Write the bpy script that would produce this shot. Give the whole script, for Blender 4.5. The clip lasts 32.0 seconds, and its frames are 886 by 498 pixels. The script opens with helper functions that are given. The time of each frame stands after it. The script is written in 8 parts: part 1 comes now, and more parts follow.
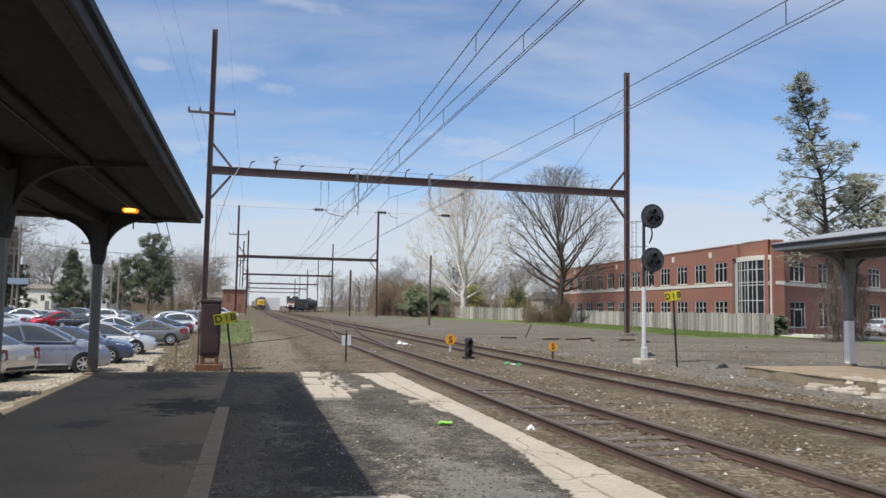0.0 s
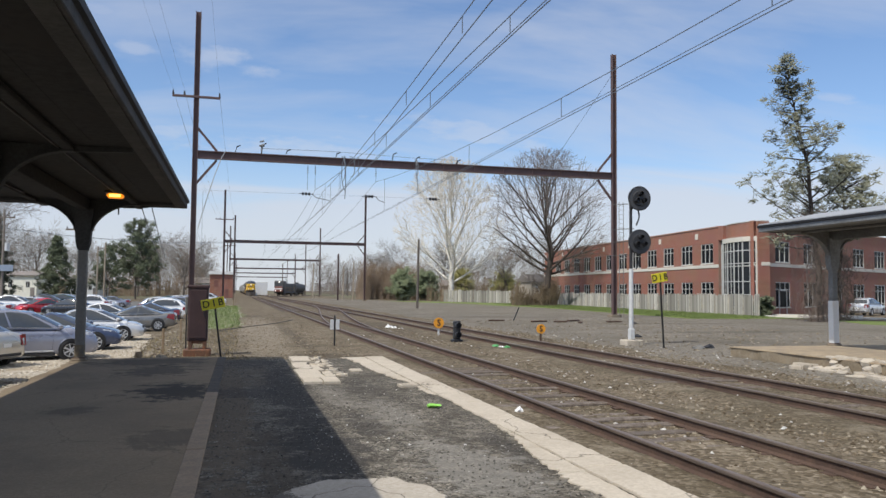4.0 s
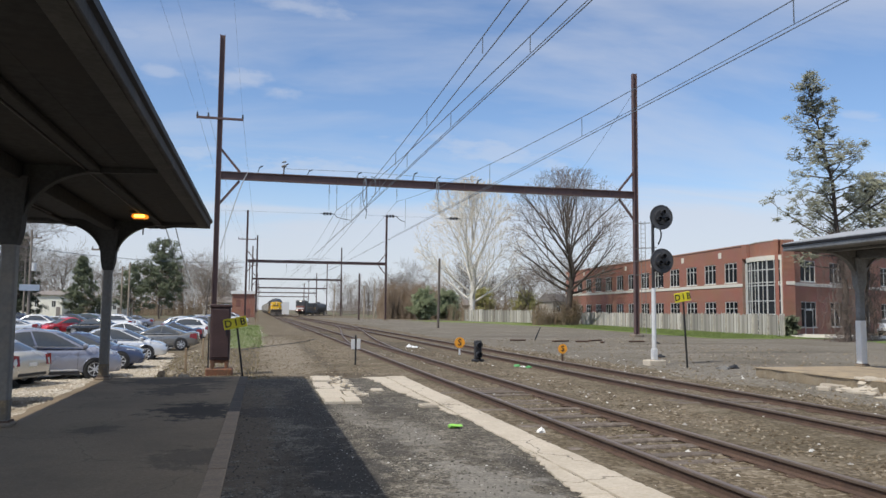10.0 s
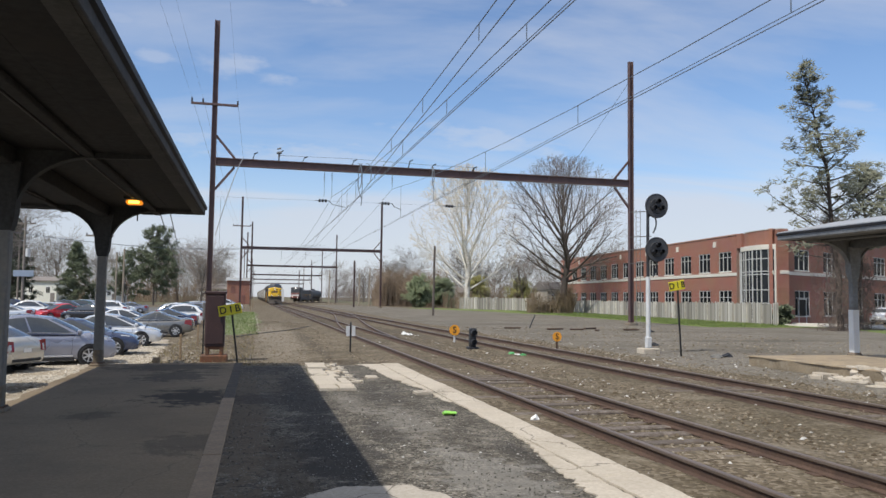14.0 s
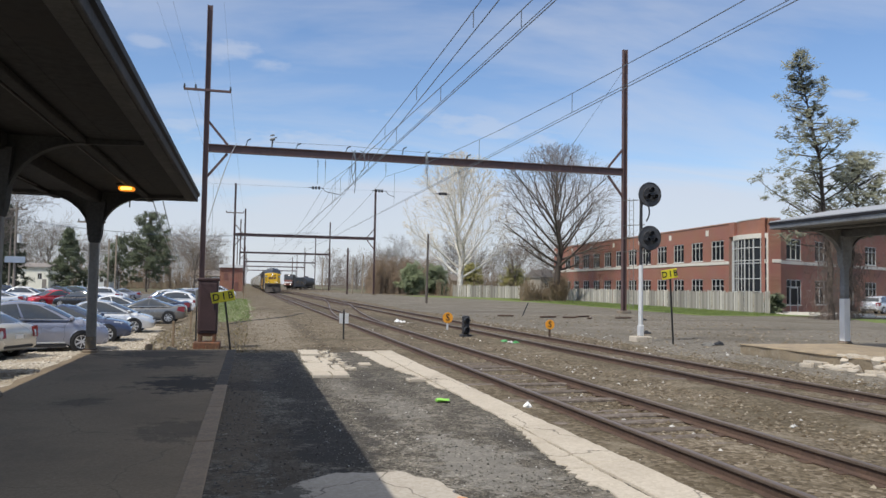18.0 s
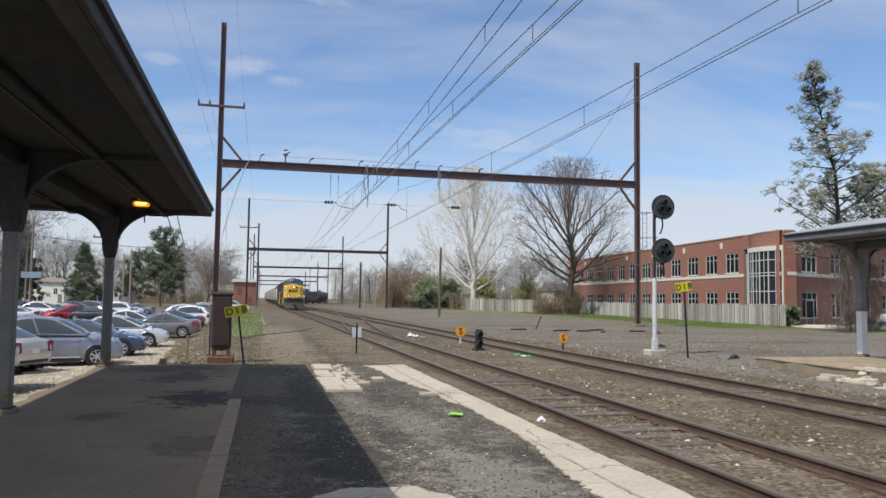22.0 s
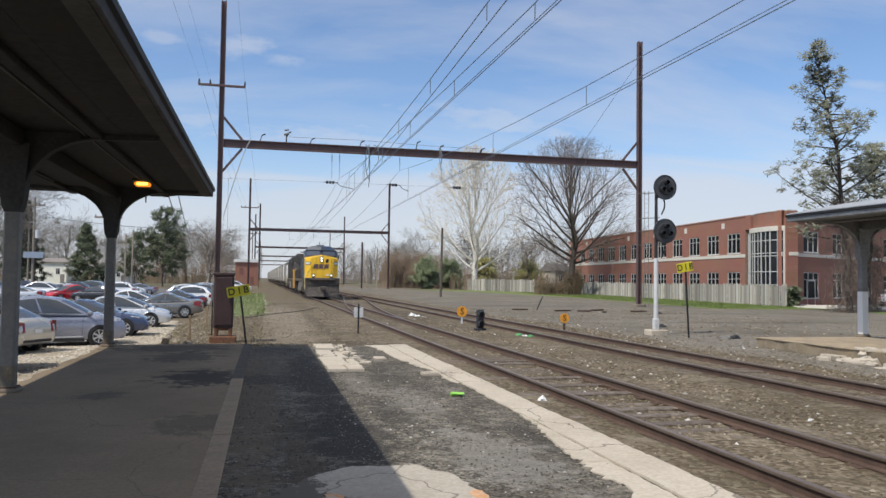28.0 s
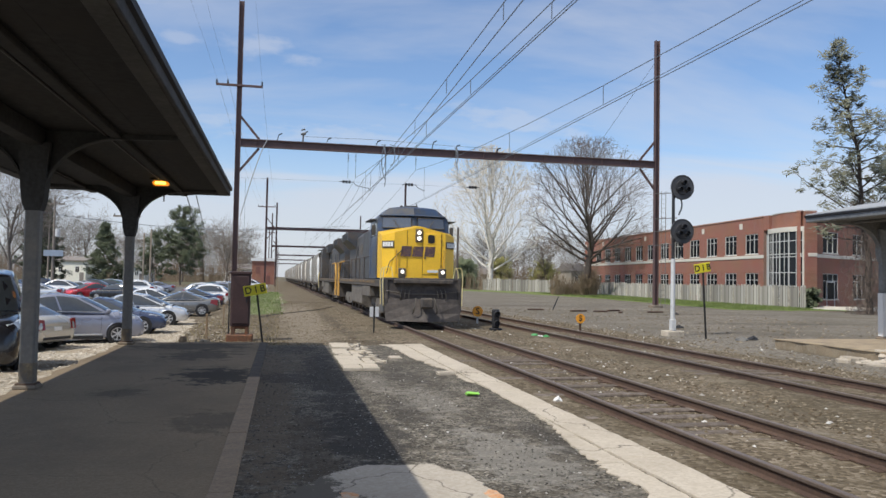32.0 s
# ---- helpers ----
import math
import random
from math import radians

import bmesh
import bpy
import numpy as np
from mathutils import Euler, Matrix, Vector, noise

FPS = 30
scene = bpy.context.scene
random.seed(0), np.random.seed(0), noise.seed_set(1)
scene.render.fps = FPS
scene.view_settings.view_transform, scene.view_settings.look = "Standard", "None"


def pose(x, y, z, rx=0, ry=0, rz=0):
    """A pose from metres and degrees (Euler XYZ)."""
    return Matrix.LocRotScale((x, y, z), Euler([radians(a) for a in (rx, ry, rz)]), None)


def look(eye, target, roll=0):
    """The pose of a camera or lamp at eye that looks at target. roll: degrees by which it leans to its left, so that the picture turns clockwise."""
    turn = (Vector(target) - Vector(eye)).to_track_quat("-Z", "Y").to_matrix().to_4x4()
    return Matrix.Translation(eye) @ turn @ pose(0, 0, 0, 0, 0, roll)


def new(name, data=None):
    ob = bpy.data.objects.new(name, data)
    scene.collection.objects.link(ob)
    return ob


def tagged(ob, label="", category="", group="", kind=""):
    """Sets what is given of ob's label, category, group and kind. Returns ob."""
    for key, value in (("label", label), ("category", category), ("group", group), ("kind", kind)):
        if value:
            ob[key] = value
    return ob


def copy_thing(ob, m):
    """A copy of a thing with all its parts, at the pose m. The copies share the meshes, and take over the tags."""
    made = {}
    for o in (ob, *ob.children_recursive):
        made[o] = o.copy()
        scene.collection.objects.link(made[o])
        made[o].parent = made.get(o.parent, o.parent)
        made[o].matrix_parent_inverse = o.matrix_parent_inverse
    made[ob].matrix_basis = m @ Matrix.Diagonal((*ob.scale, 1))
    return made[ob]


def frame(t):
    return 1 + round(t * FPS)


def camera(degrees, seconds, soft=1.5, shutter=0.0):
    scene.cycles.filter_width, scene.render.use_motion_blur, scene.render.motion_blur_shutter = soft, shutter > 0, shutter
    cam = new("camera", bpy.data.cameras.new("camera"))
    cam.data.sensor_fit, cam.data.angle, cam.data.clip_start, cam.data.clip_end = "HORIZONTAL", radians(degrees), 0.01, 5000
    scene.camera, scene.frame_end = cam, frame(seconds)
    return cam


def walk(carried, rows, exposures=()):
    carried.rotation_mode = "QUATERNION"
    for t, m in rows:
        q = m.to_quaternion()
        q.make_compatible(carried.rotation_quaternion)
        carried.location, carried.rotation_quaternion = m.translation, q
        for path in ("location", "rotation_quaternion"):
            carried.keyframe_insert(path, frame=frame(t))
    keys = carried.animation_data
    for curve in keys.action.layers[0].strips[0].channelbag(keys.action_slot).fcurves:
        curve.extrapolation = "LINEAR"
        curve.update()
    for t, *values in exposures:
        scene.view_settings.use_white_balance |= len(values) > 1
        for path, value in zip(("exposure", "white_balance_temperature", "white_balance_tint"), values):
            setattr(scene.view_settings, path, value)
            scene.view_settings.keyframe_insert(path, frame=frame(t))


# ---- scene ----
EXPO = 0.0
cam = camera(59.88, 32.0)
EYE = (0.0, 0.0, 1.93)


def gaze(yaw, pitch, lean):
    """The pose of the held camera: turned to the left of +y, tilted up and leaning, in degrees."""
    a, b = radians(yaw), radians(pitch)
    way = Vector((-math.sin(a) * math.cos(b), math.cos(a) * math.cos(b), math.sin(b)))
    return look(EYE, Vector(EYE) + way * 10, lean)


walk(cam, [(t, gaze(yaw, pitch, lean)) for t, yaw, pitch, lean in (
    (0, -14.270, 4.397, 0.973),
    (0.5, -14.234, 4.470, 0.907),
    (1, -14.206, 4.676, 1.022),
    (1.5, -14.260, 4.805, 0.885),
    (2, -14.559, 4.876, 0.822),
    (2.5, -14.764, 4.601, 0.930),
    (3, -15.032, 3.676, 0.687),
    (3.5, -15.178, 3.030, 0.501),
    (5.5, -15.125, 4.319, 0.645),
    (6, -14.878, 4.561, 0.857),
    (6.5, -14.606, 4.719, 0.816),
    (7, -14.231, 4.901, 0.922),
    (7.5, -13.940, 5.037, 0.894),
    (8, -13.777, 5.092, 0.834),
    (8.5, -13.681, 5.022, 0.758),
    (9, -13.587, 4.825, 0.888),
    (9.5, -13.548, 4.727, 0.966),
    (10, -13.631, 4.609, 0.521),
    (10.5, -13.624, 4.562, 0.365),
    (11, -13.578, 4.519, 0.645),
    (11.5, -13.522, 4.401, 0.431),
    (12, -13.482, 4.136, 0.450),
    (12.5, -13.485, 4.069, 0.462),
    (13, -13.544, 4.006, 0.455),
    (13.5, -13.830, 3.888, 0.555),
    (14, -13.997, 3.691, 0.759),
    (14.5, -14.044, 3.548, 0.745),
    (16.5, -14.490, 2.828, 0.804),
    (17, -14.543, 2.749, 0.495),
    (17.5, -14.561, 2.723, 0.569),
    (18, -14.499, 2.781, 0.949),
    (18.5, -14.182, 2.947, 1.087),
    (19, -14.043, 3.188, 0.883),
    (19.5, -13.948, 3.308, 0.994),
    (20, -13.775, 3.360, 0.779),
    (20.5, -13.754, 3.366, 0.959),
    (21, -13.708, 3.569, 0.790),
    (21.5, -13.674, 3.722, 0.853),
    (22, -13.543, 3.785, 0.764),
    (22.5, -13.445, 3.823, 0.776),
    (23, -13.304, 3.856, 0.794),
    (23.5, -13.237, 3.923, 0.857),
    (24, -13.199, 3.984, 0.810),
    (24.5, -13.231, 3.928, 0.946),
    (25, -13.261, 3.654, 0.836),
    (25.5, -13.277, 3.337, 0.592),
    (27.5, -13.411, 2.462, 0.921),
    (28, -13.450, 2.312, 0.787),
    (28.5, -13.487, 2.149, 0.895),
    (29, -13.415, 2.058, 0.916),
    (29.5, -13.330, 2.038, 0.896),
    (30, -13.008, 1.962, 0.930),
    (30.5, -12.779, 1.992, 0.734),
    (31, -12.459, 2.136, 0.792),
    (31.5, -12.371, 2.150, 0.932),
    (32, -12.278, 2.268, 1.035),
)], exposures=((0, EXPO), (32, EXPO)))

# ---- sky and sun ----
SUN_EL, SUN_SIDE, SUN_AHEAD = radians(54), 0.607, 0.35   # shadows fall to +x and slightly to +y
world = bpy.data.worlds.new("sky")
scene.world = world
world.use_nodes = True
wn, wl = world.node_tree.nodes, world.node_tree.links
wn.clear()
w_out, w_bg, w_sky = wn.new("ShaderNodeOutputWorld"), wn.new("ShaderNodeBackground"), wn.new("ShaderNodeTexSky")
w_sky.sky_type, w_sky.sun_disc = "NISHITA", False
w_sky.sun_elevation = SUN_EL
w_sky.sun_rotation = math.atan2(-SUN_SIDE, -SUN_AHEAD)
w_sky.air_density, w_sky.dust_density, w_sky.ozone_density = 1.0, 0.6, 1.6
w_co = wn.new("ShaderNodeTexCoord")
w_sep = wn.new("ShaderNodeSeparateXYZ")
wl.new(w_co.outputs["Generated"], w_sep.inputs[0])
# clouds lie on a flat layer: x / z and y / z of the view's direction
w_z = wn.new("ShaderNodeMath"); w_z.operation = "MAXIMUM"; w_z.inputs[1].default_value = 0.03
wl.new(w_sep.outputs["Z"], w_z.inputs[0])
w_zz = wn.new("ShaderNodeMath"); w_zz.operation = "ADD"; w_zz.inputs[1].default_value = 0.12
wl.new(w_z.outputs[0], w_zz.inputs[0])
w_div = []
for axis in ("X", "Y"):
    d = wn.new("ShaderNodeMath"); d.operation = "DIVIDE"
    wl.new(w_sep.outputs[axis], d.inputs[0]); wl.new(w_zz.outputs[0], d.inputs[1])
    w_div.append(d)
w_com = wn.new("ShaderNodeCombineXYZ")
wl.new(w_div[0].outputs[0], w_com.inputs[0]); wl.new(w_div[1].outputs[0], w_com.inputs[1])
w_map = wn.new("ShaderNodeMapping")
w_map.inputs["Scale"].default_value = (0.5, 1.25, 1)
w_map.inputs["Rotation"].default_value = (0, 0, radians(-12))
w_map.inputs["Location"].default_value = (0.4, 1.3, 0)
wl.new(w_com.outputs[0], w_map.inputs[0])
w_noise = wn.new("ShaderNodeTexNoise")
w_noise.inputs["Scale"].default_value, w_noise.inputs["Detail"].default_value, w_noise.inputs["Roughness"].default_value = 1.1, 8, 0.55
w_noise.inputs["Distortion"].default_value = 0.5
wl.new(w_map.outputs[0], w_noise.inputs["Vector"])
w_ramp = wn.new("ShaderNodeMapRange")
w_ramp.inputs["From Min"].default_value, w_ramp.inputs["From Max"].default_value = 0.435, 0.71
w_ramp.inputs["To Max"].default_value = 0.56
wl.new(w_noise.outputs["Fac"], w_ramp.inputs["Value"])
# thin haze that whitens the sky towards the horizon
w_soft = wn.new("ShaderNodeMapRange")
w_soft.inputs["From Min"].default_value, w_soft.inputs["From Max"].default_value = 0.20, 0.03
w_soft.inputs["To Max"].default_value = 0.55
w_soft.interpolation_type = "SMOOTHSTEP"
wl.new(w_sep.outputs["Z"], w_soft.inputs["Value"])
# a low bank of pale cloud with an uneven upper edge
w_lift = wn.new("ShaderNodeMath"); w_lift.operation = "MULTIPLY_ADD"
w_lift.inputs[1].default_value = -0.16
wl.new(w_noise.outputs["Fac"], w_lift.inputs[0]); wl.new(w_sep.outputs["Z"], w_lift.inputs[2])
w_bank = wn.new("ShaderNodeMapRange")
w_bank.inputs["From Min"].default_value, w_bank.inputs["From Max"].default_value, w_bank.inputs["To Max"].default_value = 0.098, 0.03, 0.78
w_bank.interpolation_type = "SMOOTHSTEP"
wl.new(w_lift.outputs[0], w_bank.inputs["Value"])
w_haze = wn.new("ShaderNodeMath"); w_haze.operation = "MAXIMUM"
wl.new(w_soft.outputs[0], w_haze.inputs[0]); wl.new(w_bank.outputs[0], w_haze.inputs[1])
# an unseen pale veil overhead, added to whiten the light that reaches shade
w_fill = wn.new("ShaderNodeMapRange")
w_fill.inputs["From Min"].default_value, w_fill.inputs["From Max"].default_value, w_fill.inputs["To Max"].default_value = 0.42, 0.85, 0.62
w_fill.interpolation_type = "SMOOTHSTEP"
wl.new(w_sep.outputs["Z"], w_fill.inputs["Value"])
w_fac = wn.new("ShaderNodeMath"); w_fac.operation = "MAXIMUM"
# a few small loose clouds
w_puff = w_ramp.outputs[0]
w_curl = wn.new("ShaderNodeTexNoise")
w_curl.inputs["Scale"].default_value, w_curl.inputs["Detail"].default_value, w_curl.inputs["Roughness"].default_value = 7.0, 8, .58
wl.new(w_com.outputs[0], w_curl.inputs["Vector"])
w_amp = wn.new("ShaderNodeMath"); w_amp.operation = "MULTIPLY"; w_amp.inputs[1].default_value = 2.4
wl.new(w_curl.outputs["Fac"], w_amp.inputs[0])
for cx, cy, rx, ry, slant, much in ((-.29, 2.36, .085, .08, 15, .36), (-.08, 2.37, .13, .11, 12, .44), (.05, 2.47, .075, .07, 10, .42), (.10, 1.90, .18, .07, 10, .42), (-.25, 3.12, .12, .16, 0, .4), (.95, 2.9, .5, .2, 8, .42), (.3, 3.3, .6, .25, 4, .42), (1.91, 2.09, .12, .05, 12, .30), (-.35, 2.15, .1, .08, 0, .35)):
    mp, ln, ad, rg, mx = (wn.new("ShaderNode" + k) for k in ("Mapping", "VectorMath", "Math", "MapRange", "Math"))
    mp.vector_type = "TEXTURE"
    mp.inputs["Location"].default_value, mp.inputs["Scale"].default_value, mp.inputs["Rotation"].default_value = (cx, cy, 0), (rx, ry, 1), (0, 0, radians(slant))
    ln.operation, ad.operation, mx.operation = "LENGTH", "ADD", "MAXIMUM"
    wl.new(w_com.outputs[0], mp.inputs[0]); wl.new(mp.outputs[0], ln.inputs[0])
    wl.new(ln.outputs["Value"], ad.inputs[0]); wl.new(w_amp.outputs[0], ad.inputs[1])
    rg.inputs["From Min"].default_value, rg.inputs["From Max"].default_value, rg.inputs["To Max"].default_value = 2.25, 1.25, much
    rg.interpolation_type = "SMOOTHSTEP"
    wl.new(ad.outputs[0], rg.inputs["Value"])
    wl.new(rg.outputs[0], mx.inputs[0]); wl.new(w_puff, mx.inputs[1])
    w_puff = mx.outputs[0]
wl.new(w_puff, w_fac.inputs[0]); wl.new(w_haze.outputs[0], w_fac.inputs[1])
w_mix = wn.new("ShaderNodeMix"); w_mix.data_type = "RGBA"
wl.new(w_fac.outputs[0], w_mix.inputs["Factor"])
w_tone = wn.new("ShaderNodeMix"); w_tone.data_type, w_tone.blend_type = "RGBA", "MULTIPLY"
w_tone.inputs["Factor"].default_value = 1.0
w_tone.inputs["B"].default_value = (1.06, 1.165, 1.32, 1)
wl.new(w_sky.outputs[0], w_tone.inputs["A"])
wl.new(w_tone.outputs["Result"], w_mix.inputs["A"])
w_mix.inputs["B"].default_value = (5.75, 6.02, 6.7, 1)
# the added overhead fill takes a warm white, against blue shade
w_filled = wn.new("ShaderNodeMix"); w_filled.data_type = "RGBA"
w_filled.inputs["B"].default_value = (6.3, 6.1, 5.85, 1)
wl.new(w_fill.outputs[0], w_filled.inputs["Factor"]); wl.new(w_mix.outputs["Result"], w_filled.inputs["A"])
wl.new(w_filled.outputs["Result"], w_bg.inputs["Color"])
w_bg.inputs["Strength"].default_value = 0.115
wl.new(w_bg.outputs[0], w_out.inputs[0])

sun_data = bpy.data.lights.new("sun", "SUN")
sun_data.energy, sun_data.angle, sun_data.color = 3.6, radians(0.53), (1.0, 0.945, 0.855)
sun = new("sun", sun_data)
sun.matrix_world = look((0, 0, 60), (SUN_SIDE, SUN_AHEAD, 59))


# ---- building blocks ----
class Shape:
    """Vertices and faces of one mesh."""

    def __init__(self):
        self.v, self.f = [], []

    def add(self, v, f, m=None):
        n = len(self.v)
        self.v += [tuple(m @ Vector(p)) for p in v] if m is not None else [tuple(p) for p in v]
        self.f += [tuple(i + n for i in q) for q in f]
        return self

    def box(self, x0, x1, y0, y1, z0, z1, d=0.0, m=None):
        """A box between those bounds, with its edges cut by d."""
        c = ((x0 + x1) / 2, (y0 + y1) / 2, (z0 + z1) / 2)
        h = (abs(x1 - x0) / 2, abs(y1 - y0) / 2, abs(z1 - z0) / 2)
        if d <= 0:
            v = [(c[0] + sx * h[0], c[1] + sy * h[1], c[2] + sz * h[2]) for sz in (-1, 1) for sy in (-1, 1) for sx in (-1, 1)]
            return self.add(v, [(0, 2, 3, 1), (4, 5, 7, 6), (0, 1, 5, 4), (2, 6, 7, 3), (0, 4, 6, 2), (1, 3, 7, 5)], m)
        d = min(d, 0.45 * min(h) * 2)
        v, at = [], {}
        for s in [(a, b, e) for a in (-1, 1) for b in (-1, 1) for e in (-1, 1)]:
            for k in range(3):
                p = [c[i] + s[i] * (h[i] - (0 if i == k else d)) for i in range(3)]
                at[s, k] = len(v)
                v.append(p)
        f = []
        for k in range(3):
            i, j = (k + 1) % 3, (k + 2) % 3
            for sk in (-1, 1):
                q = []
                for a, b in ((-1, -1), (1, -1), (1, 1), (-1, 1)):
                    s = [0, 0, 0]; s[k], s[i], s[j] = sk, a, b
                    q.append(at[tuple(s), k])
                f.append(tuple(q if sk > 0 else q[::-1]))
        for k in range(3):
            i, j = (k + 1) % 3, (k + 2) % 3
            for a in (-1, 1):
                for b in (-1, 1):
                    s0, s1 = [0, 0, 0], [0, 0, 0]
                    s0[i], s0[j], s0[k] = a, b, -1
                    s1[i], s1[j], s1[k] = a, b, 1
                    q = (at[tuple(s0), i], at[tuple(s1), i], at[tuple(s1), j], at[tuple(s0), j])
                    f.append(q if a * b < 0 else q[::-1])
        for s in [(a, b, e) for a in (-1, 1) for b in (-1, 1) for e in (-1, 1)]:
            q = (at[s, 0], at[s, 1], at[s, 2])
            f.append(q if s[0] * s[1] * s[2] > 0 else q[::-1])
        return self.add(v, f, m)

    def tube(self, a, b, r0, r1=None, n=8, caps=True):
        """A tapered round bar from a to b."""
        a, b = Vector(a), Vector(b)
        r1 = r0 if r1 is None else r1
        w = (b - a).normalized()
        u = w.orthogonal().normalized()
        t = w.cross(u)
        k = len(self.v)
        for p, r in ((a, r0), (b, r1)):
            for i in range(n):
                g = 2 * math.pi * i / n
                self.v.append(tuple(p + (u * math.cos(g) + t * math.sin(g)) * r))
        self.f += [(k + i, k + (i + 1) % n, k + n + (i + 1) % n, k + n + i) for i in range(n)]
        if caps:
            self.f += [tuple(range(k + n - 1, k - 1, -1)), tuple(range(k + n, k + 2 * n))]
        return self

    def wire(self, points, r, n=4):
        """A bar of even thickness along the points, in one piece."""
        pts = [Vector(p) for p in points]
        rings = []
        u = None
        for i, p in enumerate(pts):
            w = (pts[min(i + 1, len(pts) - 1)] - pts[max(i - 1, 0)]).normalized()
            u = w.orthogonal().normalized() if u is None else (u - w * u.dot(w)).normalized()
            t = w.cross(u)
            rings.append([p + (u * math.cos(6.2832 * k / n) + t * math.sin(6.2832 * k / n)) * r for k in range(n)])
        return self.loft(rings)

    def beam(self, a, b, w, h, m=None):
        """A square bar from a to b, w wide and h high."""
        a, b = Vector(a), Vector(b)
        y = (b - a).normalized()
        up = Vector((0, 0, 1)) if abs(y.z) < 0.95 else Vector((0, 1, 0))
        x = y.cross(up).normalized()
        z = x.cross(y)
        v = [p + x * sx * w / 2 + z * sz * h / 2 for p in (a, b) for sx, sz in ((-1, -1), (1, -1), (1, 1), (-1, 1))]
        return self.add(v, [(0, 1, 2, 3), (7, 6, 5, 4), (0, 4, 5, 1), (1, 5, 6, 2), (2, 6, 7, 3), (3, 7, 4, 0)], m)

    def prism(self, outline, axis, lo, hi, m=None):
        """An outline of (u, v) pairs drawn out along an axis: x keeps (y, z), y keeps (x, z), z keeps (x, y)."""
        n = len(outline)
        put = {"x": lambda u, v, w: (w, u, v), "y": lambda u, v, w: (u, w, v), "z": lambda u, v, w: (u, v, w)}[axis]
        v = [put(a, b, lo) for a, b in outline] + [put(a, b, hi) for a, b in outline]
        f = [(i, (i + 1) % n, n + (i + 1) % n, n + i) for i in range(n)] + [tuple(range(n - 1, -1, -1)), tuple(range(n, 2 * n))]
        return self.add(v, f, m)

    def loft(self, rings, caps=True, m=None):
        n = len(rings[0])
        v = [p for ring in rings for p in ring]
        f = []
        for k in range(len(rings) - 1):
            f += [(k * n + i, k * n + (i + 1) % n, (k + 1) * n + (i + 1) % n, (k + 1) * n + i) for i in range(n)]
        if caps:
            f += [tuple(range(n - 1, -1, -1)), tuple(range((len(rings) - 1) * n, len(rings) * n))]
        return self.add(v, f, m)

    def disc(self, c, normal, r, thick, n=20):
        c, w = Vector(c), Vector(normal).normalized()
        return self.tube(c, c + w * thick, r, r, n)


def mesh_of(name, shape, material, soft=35, mend=True):
    me = bpy.data.meshes.new(name)
    me.from_pydata(shape.v, [], shape.f)
    if mend and len(shape.f) < 8000:
        bm = bmesh.new()
        bm.from_mesh(me)
        bmesh.ops.recalc_face_normals(bm, faces=bm.faces)
        bm.to_mesh(me)
        bm.free()
    if soft:
        me.shade_smooth()
        me.set_sharp_from_angle(angle=radians(soft))
    me.materials.append(material)
    return me


def part(name, shape, material, parent, label="", soft=35, at=None):
    """Links a shape as one mesh under a thing or a part."""
    ob = new(name, mesh_of(name, shape, material, soft) if isinstance(shape, Shape) else shape)
    ob.parent = parent
    if at is not None:
        ob.matrix_basis = at
    if label:
        ob["label"] = label
    return ob


def thing(name, at, label, category, group="", kind=""):
    """An empty at a thing's base, to which its parts belong."""
    ob = new(name)
    ob.empty_display_size = 0.2
    ob.matrix_basis = at
    return tagged(ob, label, category, group, kind)


def solid(name, shape, material, label, category, group="", kind="", soft=35, at=None):
    """A thing that is one mesh."""
    ob = new(name, mesh_of(name, shape, material, soft))
    if at is not None:
        ob.matrix_basis = at
    return tagged(ob, label, category, group, kind)


